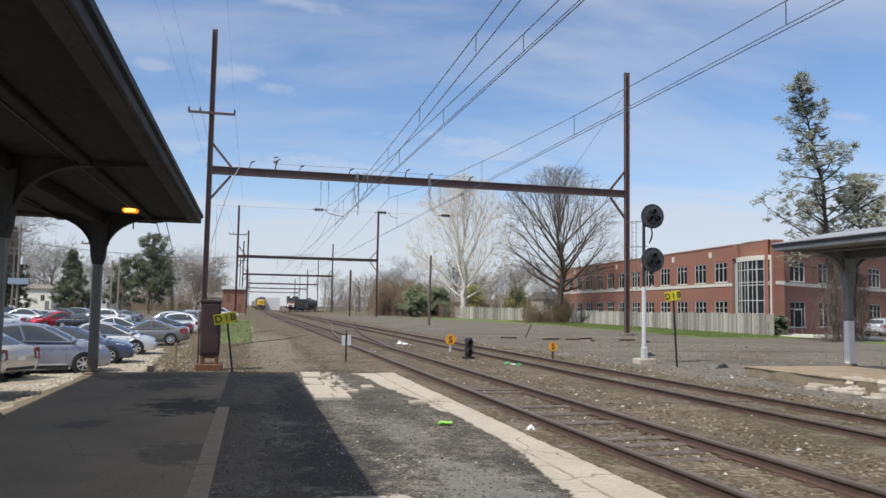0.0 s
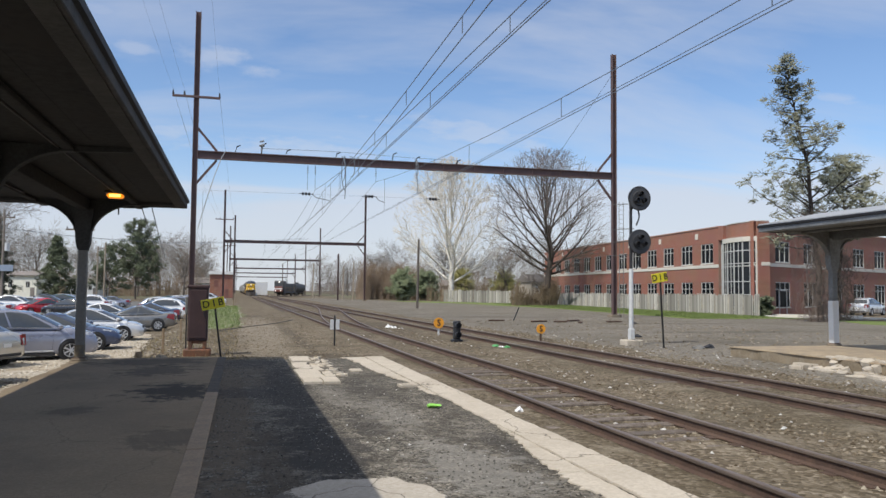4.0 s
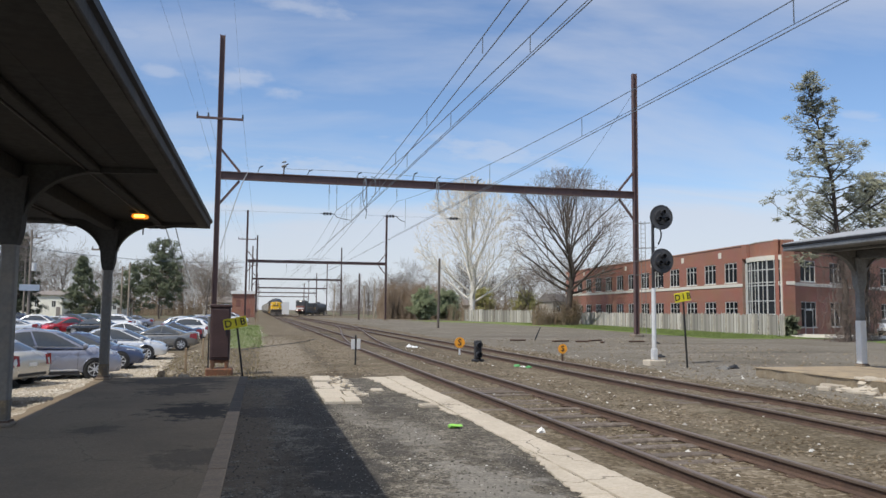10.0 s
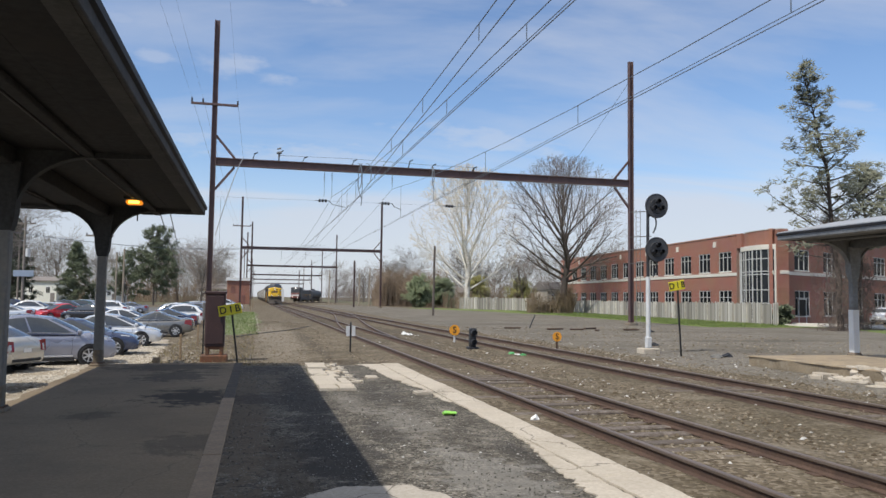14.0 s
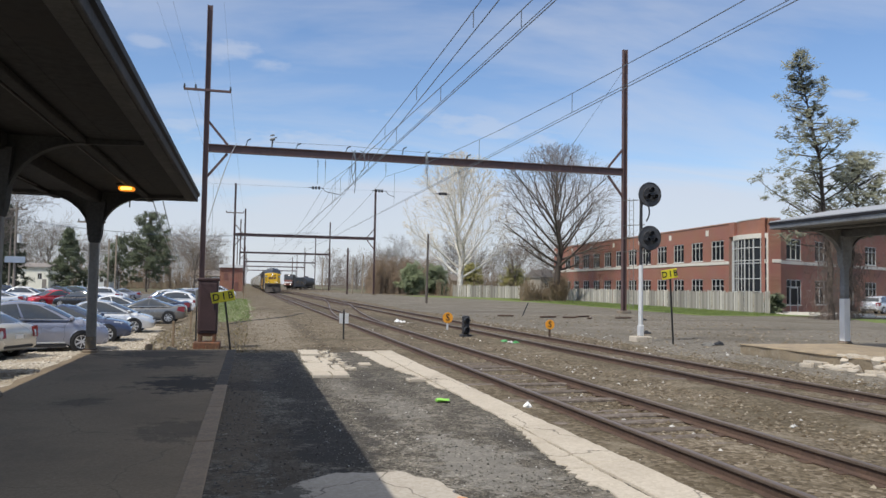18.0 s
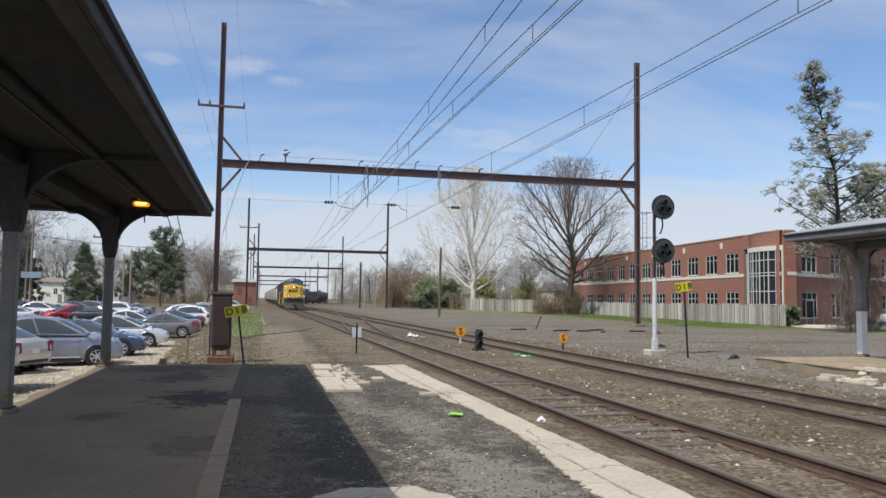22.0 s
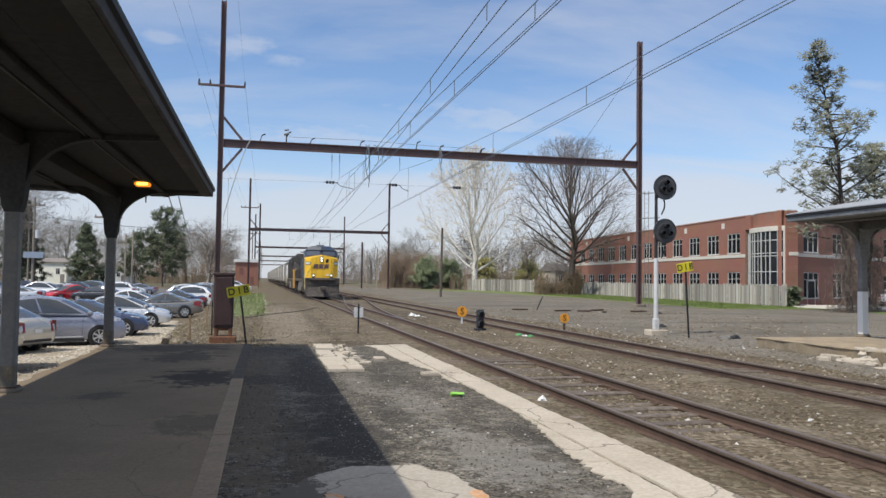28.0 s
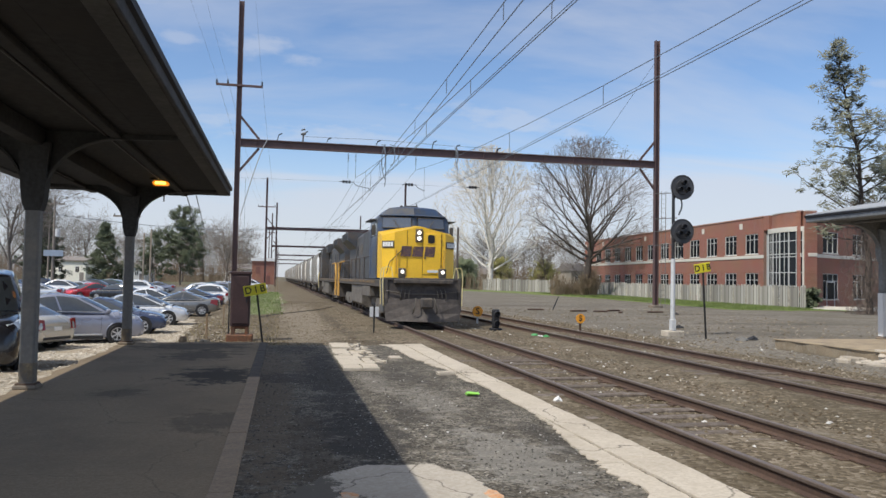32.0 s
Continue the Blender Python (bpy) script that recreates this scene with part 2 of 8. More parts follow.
# ---- materials ----
def mat(name, col, rough=0.6, metal=0.0, var=0.25, scale=2.0, fine=30.0, bump=0.25, depth=0.01, tint=None, tint_at=0.62, coat=0.0, spread=0.0, spec=0.5):
    """A surface with broad stains, fine grain and relief; tint is the colour of its stains or rust."""
    m = bpy.data.materials.new(name)
    m.use_nodes = True
    n, l = m.node_tree.nodes, m.node_tree.links
    p = n["Principled BSDF"]
    p.inputs["Metallic"].default_value = metal
    p.inputs["Coat Weight"].default_value = coat
    p.inputs["Specular IOR Level"].default_value = spec
    co = n.new("ShaderNodeTexCoord")
    big, small = n.new("ShaderNodeTexNoise"), n.new("ShaderNodeTexNoise")
    for node, s, d in ((big, scale, 5), (small, fine, 4)):
        node.inputs["Scale"].default_value, node.inputs["Detail"].default_value = s, d
        l.new(co.outputs["Object"], node.inputs["Vector"])
    add = n.new("ShaderNodeMath"); add.operation = "ADD"
    l.new(big.outputs["Fac"], add.inputs[0]); l.new(small.outputs["Fac"], add.inputs[1])
    val = n.new("ShaderNodeMapRange")
    val.inputs["From Min"].default_value, val.inputs["From Max"].default_value = 0.7, 1.3
    val.inputs["To Min"].default_value, val.inputs["To Max"].default_value = 1 - var, 1 + var
    l.new(add.outputs[0], val.inputs["Value"])
    hsv = n.new("ShaderNodeHueSaturation")
    hsv.inputs["Color"].default_value = (*col, 1)
    last = val.outputs[0]
    if spread:
        info, rr, mul = n.new("ShaderNodeObjectInfo"), n.new("ShaderNodeMapRange"), n.new("ShaderNodeMath")
        rr.inputs["To Min"].default_value, rr.inputs["To Max"].default_value = 1 - spread, 1 + spread
        mul.operation = "MULTIPLY"
        l.new(info.outputs["Random"], rr.inputs["Value"]); l.new(rr.outputs[0], mul.inputs[0]); l.new(last, mul.inputs[1])
        last = mul.outputs[0]
    l.new(last, hsv.inputs["Value"])
    colour = hsv.outputs[0]
    if tint:
        mix, edge = n.new("ShaderNodeMix"), n.new("ShaderNodeMapRange")
        mix.data_type = "RGBA"
        st = n.new("ShaderNodeTexNoise")
        st.inputs["Scale"].default_value, st.inputs["Detail"].default_value, st.inputs["Roughness"].default_value = scale * 1.7, 8, 0.7
        l.new(co.outputs["Object"], st.inputs["Vector"])
        edge.inputs["From Min"].default_value, edge.inputs["From Max"].default_value = tint_at - 0.1, tint_at + 0.1
        l.new(st.outputs["Fac"], edge.inputs["Value"])
        l.new(edge.outputs[0], mix.inputs["Factor"])
        l.new(colour, mix.inputs["A"])
        mix.inputs["B"].default_value = (*tint, 1)
        colour = mix.outputs["Result"]
    l.new(colour, p.inputs["Base Color"])
    rg = n.new("ShaderNodeMapRange")
    rg.inputs["To Min"].default_value, rg.inputs["To Max"].default_value = max(rough - 0.12, 0.03), min(rough + 0.12, 1)
    l.new(big.outputs["Fac"], rg.inputs["Value"]); l.new(rg.outputs[0], p.inputs["Roughness"])
    if bump:
        b = n.new("ShaderNodeBump")
        b.inputs["Strength"].default_value, b.inputs["Distance"].default_value = bump, depth
        l.new(small.outputs["Fac"], b.inputs["Height"]); l.new(b.outputs[0], p.inputs["Normal"])
    return m


def stony(name, cols, size, stain, stain_scale=0.35, bump=0.8, depth=0.02, stain_at=0.5, rough=0.95, cracks=0.0, pale=None, pale_at=0.52, patches=(), patch_col=(.03, .027, .024), mottle=0.0):
    """Loose stones of mixed colours, size metres across, under broad stains."""
    m = bpy.data.materials.new(name)
    m.use_nodes = True
    n, l = m.node_tree.nodes, m.node_tree.links
    p = n["Principled BSDF"]
    p.inputs["Roughness"].default_value = rough
    p.inputs["Specular IOR Level"].default_value = 0.25
    co = n.new("ShaderNodeTexCoord")
    vo = n.new("ShaderNodeTexVoronoi")
    vo.inputs["Scale"].default_value = 1 / size
    wob, wv = n.new("ShaderNodeTexNoise"), n.new("ShaderNodeMix")
    wob.inputs["Scale"].default_value = 2.5 / size
    wv.data_type = "VECTOR"; wv.inputs["Factor"].default_value = 0.012
    l.new(co.outputs["Object"], wob.inputs["Vector"])
    l.new(co.outputs["Object"], wv.inputs["A"]); l.new(wob.outputs["Color"], wv.inputs["B"])
    l.new(wv.outputs["Result"], vo.inputs["Vector"])
    sep = n.new("ShaderNodeSeparateColor")
    l.new(vo.outputs["Color"], sep.inputs[0])
    ramp = n.new("ShaderNodeValToRGB")
    ramp.color_ramp.interpolation = "LINEAR"
    while len(ramp.color_ramp.elements) < len(cols):
        ramp.color_ramp.elements.new(0.5)
    for i, c in enumerate(cols):
        ramp.color_ramp.elements[i].position = i / (len(cols) - 1)
        ramp.color_ramp.elements[i].color = (*c, 1)
    l.new(sep.outputs[0], ramp.inputs[0])
    st = n.new("ShaderNodeTexNoise")
    st.inputs["Scale"].default_value, st.inputs["Detail"].default_value, st.inputs["Roughness"].default_value = stain_scale, 9, 0.65
    l.new(co.outputs["Object"], st.inputs["Vector"])
    edge = n.new("ShaderNodeMapRange")
    edge.inputs["From Min"].default_value, edge.inputs["From Max"].default_value = stain_at - 0.12, stain_at + 0.15
    l.new(st.outputs["Fac"], edge.inputs["Value"])
    mix = n.new("ShaderNodeMix"); mix.data_type = "RGBA"; mix.blend_type = "MIX"
    half = n.new("ShaderNodeMath"); half.operation = "MULTIPLY"; half.inputs[1].default_value = 0.75
    l.new(edge.outputs[0], half.inputs[0]); l.new(half.outputs[0], mix.inputs["Factor"])
    l.new(ramp.outputs[0], mix.inputs["A"]); mix.inputs["B"].default_value = (*stain, 1)
    colour = mix.outputs["Result"]
    if pale:
        nz, pr, pm = n.new("ShaderNodeTexNoise"), n.new("ShaderNodeMapRange"), n.new("ShaderNodeMix")
        nz.inputs["Scale"].default_value, nz.inputs["Detail"].default_value, nz.inputs["Roughness"].default_value = stain_scale * 2.3, 10, 0.72
        off = n.new("ShaderNodeMapping"); off.inputs["Location"].default_value = (7.3, 2.1, 0)
        l.new(co.outputs["Object"], off.inputs[0]); l.new(off.outputs[0], nz.inputs["Vector"])
        pr.inputs["From Min"].default_value, pr.inputs["From Max"].default_value, pr.inputs["To Max"].default_value = pale_at, pale_at + 0.20, 0.8
        pm.data_type = "RGBA"
        l.new(nz.outputs["Fac"], pr.inputs["Value"]); l.new(pr.outputs[0], pm.inputs["Factor"])
        l.new(colour, pm.inputs["A"]); pm.inputs["B"].default_value = (*pale, 1)
        colour = pm.outputs["Result"]
    if cracks:
        cv, ce, cm, cw = n.new("ShaderNodeTexVoronoi"), n.new("ShaderNodeMapRange"), n.new("ShaderNodeMix"), n.new("ShaderNodeMix")
        cn = n.new("ShaderNodeTexNoise"); cn.inputs["Scale"].default_value, cn.inputs["Detail"].default_value = 1.6, 6
        l.new(co.outputs["Object"], cn.inputs["Vector"])
        cw.data_type = "VECTOR"; cw.inputs["Factor"].default_value = 0.35
        l.new(co.outputs["Object"], cw.inputs["A"]); l.new(cn.outputs["Color"], cw.inputs["B"])
        cv.feature = "DISTANCE_TO_EDGE"; cv.inputs["Scale"].default_value = 0.75
        l.new(cw.outputs["Result"], cv.inputs["Vector"])
        ce.inputs["From Min"].default_value, ce.inputs["From Max"].default_value = 0.0012, 0.0055
        ce.inputs["To Min"].default_value, ce.inputs["To Max"].default_value = cracks, 0.0
        l.new(cv.outputs["Distance"], ce.inputs["Value"])
        cm.data_type = "RGBA"; cm.inputs["B"].default_value = (.025, .023, .02, 1)
        l.new(ce.outputs[0], cm.inputs["Factor"]); l.new(colour, cm.inputs["A"])
        colour = cm.outputs["Result"]
    if mottle:
        # gravelly lighter and darker spots
        mn, mr, mm = n.new("ShaderNodeTexNoise"), n.new("ShaderNodeMapRange"), n.new("ShaderNodeMix")
        mn.inputs["Scale"].default_value, mn.inputs["Detail"].default_value, mn.inputs["Roughness"].default_value = 7.5, 9, .78
        mr.inputs["From Min"].default_value, mr.inputs["From Max"].default_value = .34, .68
        mr.inputs["To Min"].default_value, mr.inputs["To Max"].default_value = 1 - mottle, 1 + mottle * 1.2
        mm.data_type, mm.blend_type = "RGBA", "MULTIPLY"
        mm.inputs["Factor"].default_value = 1
        l.new(co.outputs["Object"], mn.inputs["Vector"]); l.new(mn.outputs["Fac"], mr.inputs["Value"]); l.new(mr.outputs[0], mm.inputs["B"])
        l.new(colour, mm.inputs["A"])
        colour = mm.outputs["Result"]
    for cx, cy, rx, ry, much, *own in patches:
        # an irregular patch round (cx, cy): tar, dirt, dust and some painted shade
        mp, ln, tn, ad, te, tm = (n.new("ShaderNode" + k) for k in ("Mapping", "VectorMath", "TexNoise", "Math", "MapRange", "Mix"))
        mp.vector_type = "TEXTURE"
        mp.inputs["Location"].default_value, mp.inputs["Scale"].default_value = (cx, cy, .2), (rx, ry, 1)
        ln.operation, ad.operation, tm.data_type = "LENGTH", "ADD", "RGBA"
        tn.inputs["Scale"].default_value, tn.inputs["Detail"].default_value, tn.inputs["Roughness"].default_value = 3.2, 10, .75
        l.new(co.outputs["Object"], mp.inputs[0]); l.new(mp.outputs[0], ln.inputs[0]); l.new(co.outputs["Object"], tn.inputs["Vector"])
        sc = n.new("ShaderNodeMath"); sc.operation = "MULTIPLY"; sc.inputs[1].default_value = 3.2
        l.new(tn.outputs["Fac"], sc.inputs[0]); l.new(sc.outputs[0], ad.inputs[0]); l.new(ln.outputs["Value"], ad.inputs[1])
        te.inputs["From Min"].default_value, te.inputs["From Max"].default_value = 2.42, 2.18
        te.inputs["To Max"].default_value = much
        l.new(ad.outputs[0], te.inputs["Value"]); l.new(te.outputs[0], tm.inputs["Factor"])
        l.new(colour, tm.inputs["A"]); tm.inputs["B"].default_value = (*(own[0] if own else patch_col), 1)
        colour = tm.outputs["Result"]
    l.new(colour, p.inputs["Base Color"])
    b = n.new("ShaderNodeBump")
    b.inputs["Strength"].default_value, b.inputs["Distance"].default_value = bump, depth
    inv = n.new("ShaderNodeMath"); inv.operation = "MULTIPLY"; inv.inputs[1].default_value = -1
    l.new(vo.outputs["Distance"], inv.inputs[0]); l.new(inv.outputs[0], b.inputs["Height"]); l.new(b.outputs[0], p.inputs["Normal"])
    return m


def glow(name, col, power):
    m = bpy.data.materials.new(name)
    m.use_nodes = True
    p = m.node_tree.nodes["Principled BSDF"]
    p.inputs["Base Color"].default_value = (*col, 1)
    p.inputs["Emission Color"].default_value = (*col, 1)
    p.inputs["Emission Strength"].default_value = power
    return m


M_GROUND = stony("ground_gravel", [(.068, .051, .032), (.134, .105, .068), (.183, .147, .101), (.299, .250, .185)], 0.055, (.082, .066, .040), 0.42, stain_at=.50, pale=(.278, .240, .180), patches=((1.3, 40, 1.5, 20, .6, (.27, .232, .178)), (1.0, 25, 1.2, 3.5, .4, (.235, .20, .15)), (2.5, 34, .4, 14, .45), (-.2, 34, .4, 12, .35), (2.6, 23, 1.6, 1.4, .5), (7.8, 40, 1.6, 12, .5), (5.56, 70, .8, 50, .4)), patch_col=(.062, .051, .036))
M_GREYLOT = stony("grey_gravel", [(.097, .086, .069), (.184, .164, .134), (.281, .256, .212)], 0.06, (.117, .101, .075), 0.16, 0.6, pale=(.265, .236, .188), patches=((24, 34, 7, 1.3, .55), (19, 27, 2.5, 1.2, .5), (27, 44, 9, 1.6, .45), (20, 56, 8, 3, .35)), patch_col=(.087, .075, .060))
M_LOT = stony("parking_asphalt", [(.10, .10, .10), (.13, .13, .128), (.16, .158, .15)], 0.03, (.17, .165, .155), 0.3, 0.3, 0.004)
M_PALE = stony("pale_stones", [(.268, .228, .175), (.464, .414, .333), (.634, .576, .480)], 0.09, (.317, .252, .170), 0.7, 1.0, .05, pale=(.610, .552, .456))
M_ASPHALT = stony("old_asphalt", [(.039, .034, .028), (.076, .067, .053), (.109, .097, .078), (.158, .143, .116), (.294, .268, .223)], 0.026, (.07, .060, .046), 0.9, 0.4, 0.006, 0.50, pale=(.27, .243, .20), pale_at=.50, cracks=.2,
                  # the patch round (.4, 19) paints deeper shade at the platform end
                  patches=((.0, 12.5, .42, 9.0, .8, (.125, .098, .068)), (.45, 8.0, .35, 2.6, .7, (.075, .060, .043)), (.55, 16.5, .5, 3.0, .55, (.13, .105, .077)), (.95, 13.5, .45, 7.0, .75), (1.0, 8.6, .6, 2.0, .8), (.3, 13.6, .9, 1.0, .7), (.4, 19.0, .9, 1.5, .6), (1.75, 10.2, .35, 1.5, .55), (2.3, 14.0, .4, 2.2, .45), (3.0, 8.4, .2, 1.6, .5), (2.35, 7.4, .62, 1.9, .45, (.30, .285, .255)), (2.2, 10.8, .45, 1.8, .4, (.28, .262, .23)), (1.7, 12.8, .3, 2.0, .35, (.26, .24, .21))), patch_col=(.045, .041, .037), mottle=.6)
M_PAVE = stony("canopy_asphalt", [(.219, .169, .112), (.240, .187, .125), (.267, .210, .143)], 0.02, (.130, .101, .071), 0.33, 0.2, 0.003, 0.56, cracks=.28,
               # the first patch likewise darkens the shaded platform end in the colour
               patches=((-1.8, 19.6, 2.0, 1.3, .6), (-.85, 13.9, 1.0, 1.5, .85), (-1.5, 17.5, 1.0, 1.4, .6), (-.6, 9.6, .7, .8, .4), (-2.2, 12.0, .5, .5, .4)))
M_CONCRETE = stony("worn_concrete", [(.475, .416, .333), (.522, .463, .378), (.570, .509, .419)], 0.03, (.380, .328, .257), 0.9, 0.25, 0.004, 0.58, cracks=.6)
# grit and painted shade darken the slab's end in the canopy's shadow
M_WORNSLAB = stony("gritty_shaded_concrete", [(.402, .358, .295), (.442, .398, .335), (.483, .438, .371)], 0.03, (.322, .282, .228), 0.9, 0.25, 0.004, 0.58, cracks=.6, patches=((.20, 6.2, .62, 1.3, .9, (.085, .076, .062)), (1.0, 5.4, .5, .7, .4, (.22, .20, .165))))
M_CURB = mat("curb_concrete", (.235, .188, .138), .92, 0, .2, 1.5, 30, .4, .01, (.16, .15, .13), .58)
M_CURBSTONE = mat("curb_stone_concrete", (.285, .212, .142), .92, 0, .25, 1.5, 30, .4, .01, (.205, .158, .112), .57)
M_RAILTOP = mat("rail_steel", (.165, .128, .103), .48, .3, .2, 1.2, 30, .05, .002)
M_RUST = mat("rusted_steel", (.105, .066, .047), .85, .1, .3, 3, 40, .3, .004, (.08, .05, .038), .55)
M_TIE = mat("tie_wood", (.19, .16, .135), .95, 0, .3, 4, 60, .6, .01, (.11, .085, .065), .5, spread=.25)
M_BRIDGE = mat("brown_painted_steel", (.115, .072, .070), .62, .1, .22, 1.2, 20, .2, .004, (.14, .088, .072), .58)
M_DARKSTEEL = mat("dark_steel", (.035, .036, .04), .6, .3, .25, 2, 25, .2, .003)
M_WIRE = mat("bronze_wire", (.16, .18, .20), .55, .5, .1, 2, 20, 0)
M_PALECABLE = mat("pale_cable", (.46, .47, .48), .5, .2, .1, 2, 20, 0)
M_BLACKPAINT = mat("dull_black_paint", (.030, .031, .034), .5, 0, .25, 3, 30, .1, .002)
M_TARGET = mat("weathered_black_target", (.055, .057, .062), .55, 0, .25, 3, 30, .1, .002, (.08, .08, .082), .6)
M_GREYPAINT = mat("pale_grey_paint", (.62, .63, .63), .55, 0, .12, 2, 25, .15, .002, (.42, .39, .35), .66)
M_CANOPY = mat("dark_grey_green_paint", (.047, .0475, .0475), .7, 0, .3, .9, 18, .25, .003, (.034, .032, .03), .62, spec=.2)
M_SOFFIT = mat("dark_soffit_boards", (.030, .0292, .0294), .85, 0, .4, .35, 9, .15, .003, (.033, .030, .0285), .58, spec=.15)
M_FARFASCIA = mat("pale_grey_fascia", (.17, .18, .19), .6, .1, .25, 1.0, 16, .15, .003, (.10, .10, .105), .6)
M_FARPOST = mat("weathered_grey_paint", (.20, .205, .205), .65, 0, .25, 1.2, 16, .2, .003, (.13, .125, .12), .6)
M_TANFOOT = mat("mottled_tan_paint", (.21, .165, .105), .8, 0, .35, 4, 30, .3, .003, (.13, .12, .105), .50)
M_ROOFTOP = mat("pale_roof_sheet", (.40, .41, .42), .5, .2, .15, 1, 15, .1, .002)
M_EAVE = mat("eave_flashing", (.030, .031, .036), .6, .1, .25, 1.2, 20, .1, .002, spec=.25)
M_EAVEBOARD = mat("weathered_eave_board", (.052, .051, .050), .75, 0, .3, .8, 14, .25, .003, (.085, .082, .078), .60, spec=.2)
M_CONDUIT = mat("painted_conduit", (.042, .038, .036), .6, .1, .2, 2, 20, .05, .002, spec=.3)
M_POST = mat("grey_column_paint", (.165, .16, .148), .55, 0, .2, 1.2, 18, .25, .003, (.22, .20, .17), .62)
M_YELLOW = mat("sign_yellow", (.72, .62, .03), .5, 0, .1, 4, 30, .05, .001)
M_ORANGE = mat("sign_orange", (.80, .34, .03), .5, 0, .12, 4, 30, .05, .001)
M_INK = mat("sign_black", (.015, .015, .015), .55, 0, .1, 5, 40, 0)
M_WHITE = mat("white_paint", (.78, .78, .76), .55, 0, .08, 2, 25, .08, .002)
M_AMBER = glow("amber_lamp", (1.0, .30, .014), .9)
M_BULB = glow("sodium_bulb", (1.0, .60, .10), 3.0)
M_HEAD = glow("headlight_glow", (1.0, .93, .80), 2.2)
M_LITTER = mat("white_paper", (.85, .85, .83), .7, 0, .05, 5, 30, .1)
M_GREENBAG = mat("green_plastic_bag", (.085, .33, .11), .45, 0, .2, 6, 30, .1)
M_GREENLIT = mat("lime_plastic", (.30, .68, .10), .4, 0, .1, 6, 30, .1)


# ---- ground ----
def sheet(name, outline, z, material, label, category, kind="structure", ragged=0.0, step=1.0, seed=1):
    """A level sheet with an outline whose edge wanders by ragged metres."""
    pts = []
    rnd = random.Random(seed)
    for (ax, ay), (bx, by) in zip(outline, outline[1:] + outline[:1]):
        n = max(1, int(math.hypot(bx - ax, by - ay) / step)) if ragged else 1
        for i in range(n):
            t = i / n
            pts.append((ax + (bx - ax) * t + rnd.uniform(-ragged, ragged), ay + (by - ay) * t + rnd.uniform(-ragged, ragged)))
    s = Shape()
    s.v = [(x, y, z) for x, y in pts]
    s.f = [tuple(range(len(pts)))]
    return solid(name, s, material, label, category, kind=kind, soft=0)


def ease(x, a, b):
    t = min(1.0, max(0.0, (x - a) / (b - a)))
    return t * t * (3 - 2 * t)


def gz(x, y):
    """Height of the open ground: the parking lot lies half a metre lower."""
    return -.5 * ease(-x, 2.1, 4.0) * (1 - ease(-x, 100, 125)) * ease(y, 14, 26) * (1 - ease(y, 112, 134))


ring = Shape()
ex = [-3000, -900, -300, -125, -112, -100, -60, -30, -12, -8] + [round(-5.4 + .25 * i, 2) for i in range(16)] + [0, 30, 60, 120, 300, 900, 3000]
ey = [-3000, -900, -300, -120, -60, -30, 0, 13] + list(range(14, 28)) + [30, 60, 90, 105, 111, 114, 117, 120, 123, 126, 129, 132, 135, 300, 900, 3000]
for y in ey:
    for x in ex:
        z = gz(x, y)
        ring.v.append((x, y, z - .03 * ease(-z, .3, .5)))
k = len(ex)
ring.f = [(j * k + i, j * k + i + 1, (j + 1) * k + i + 1, (j + 1) * k + i) for j in range(len(ey) - 1) for i in range(k - 1)]
solid("ground", ring, M_GROUND, "brown and grey gravel ground along the railway", "ground", kind="structure", soft=60)


def draped(name, left, right, ys, lift, material, label, category, cols=12, wander=.2, seed=1):
    """A sheet that follows the ground between two edges given by functions of y."""
    rnd = random.Random(seed)
    sh = Shape()
    for y in ys:
        a, b = left(y) + rnd.uniform(-wander, wander), right(y) + rnd.uniform(-wander, wander)
        for i in range(cols + 1):
            x = a + (b - a) * i / cols
            sh.v.append((x, y, gz(x, y) + lift))
    k = cols + 1
    sh.f = [(j * k + i, j * k + i + 1, (j + 1) * k + i + 1, (j + 1) * k + i) for j in range(len(ys) - 1) for i in range(cols)]
    return solid(name, sh, material, label, category, kind="structure", soft=60)


M_GRASSBED = stony("grass_bed", [(.10, .15, .036), (.13, .19, .045), (.17, .23, .058), (.20, .22, .085)], 0.12, (.17, .20, .065), 0.5, 0.6)
M_FIELD = stony("far_field", [(.09, .10, .05), (.13, .13, .07), (.16, .15, .09)], 0.6, (.15, .13, .09), 0.06, 0.4)
sheet("grey_gravel_yard", [(12.6, -20), (46, -20), (46, 46), (39, 54), (44, 118), (30, 150), (24, 190), (14.5, 190), (13.4, 90), (13.0, 40)], 0.004,
      M_GREYLOT, "wide yard of grey gravel beyond the tracks", "gravel yard", ragged=0.5, step=2)
draped("parking_lot", lambda y: -88.0, lambda y: -4.9, [-30, 0, 8, 12] + list(range(14, 28)) + [30, 40, 50, 60, 70, 80, 90, 100, 105, 111, 114, 117, 120, 123, 126, 130], .004, M_LOT, "worn grey asphalt parking lot", "parking lot", 24, .25, 3)
draped("pale_verge", lambda y: -7.4 + .02 * y, lambda y: float(np.interp(y, (-10, 20.5, 23, 26, 33, 44), (-3.6, -3.6, -2.9, -3.0, -3.3, -4.1))), [-10 + .5 * i for i in range(109)], .03, M_PALE, "strip of pale crushed stone beside the platform", "gravel", 18, .22, 4)
sheet("far_land", [(60, 75), (140, 40), (900, 100), (900, 900), (-900, 900), (-900, 60), (-92, 60), (-75, 160), (-10, 165), (-3, 210), (3, 500), (30, 500), (30, 200), (46, 150)],
      0.006, M_FIELD, "far fields and lawns behind the railway", "field", ragged=1.5, step=8)


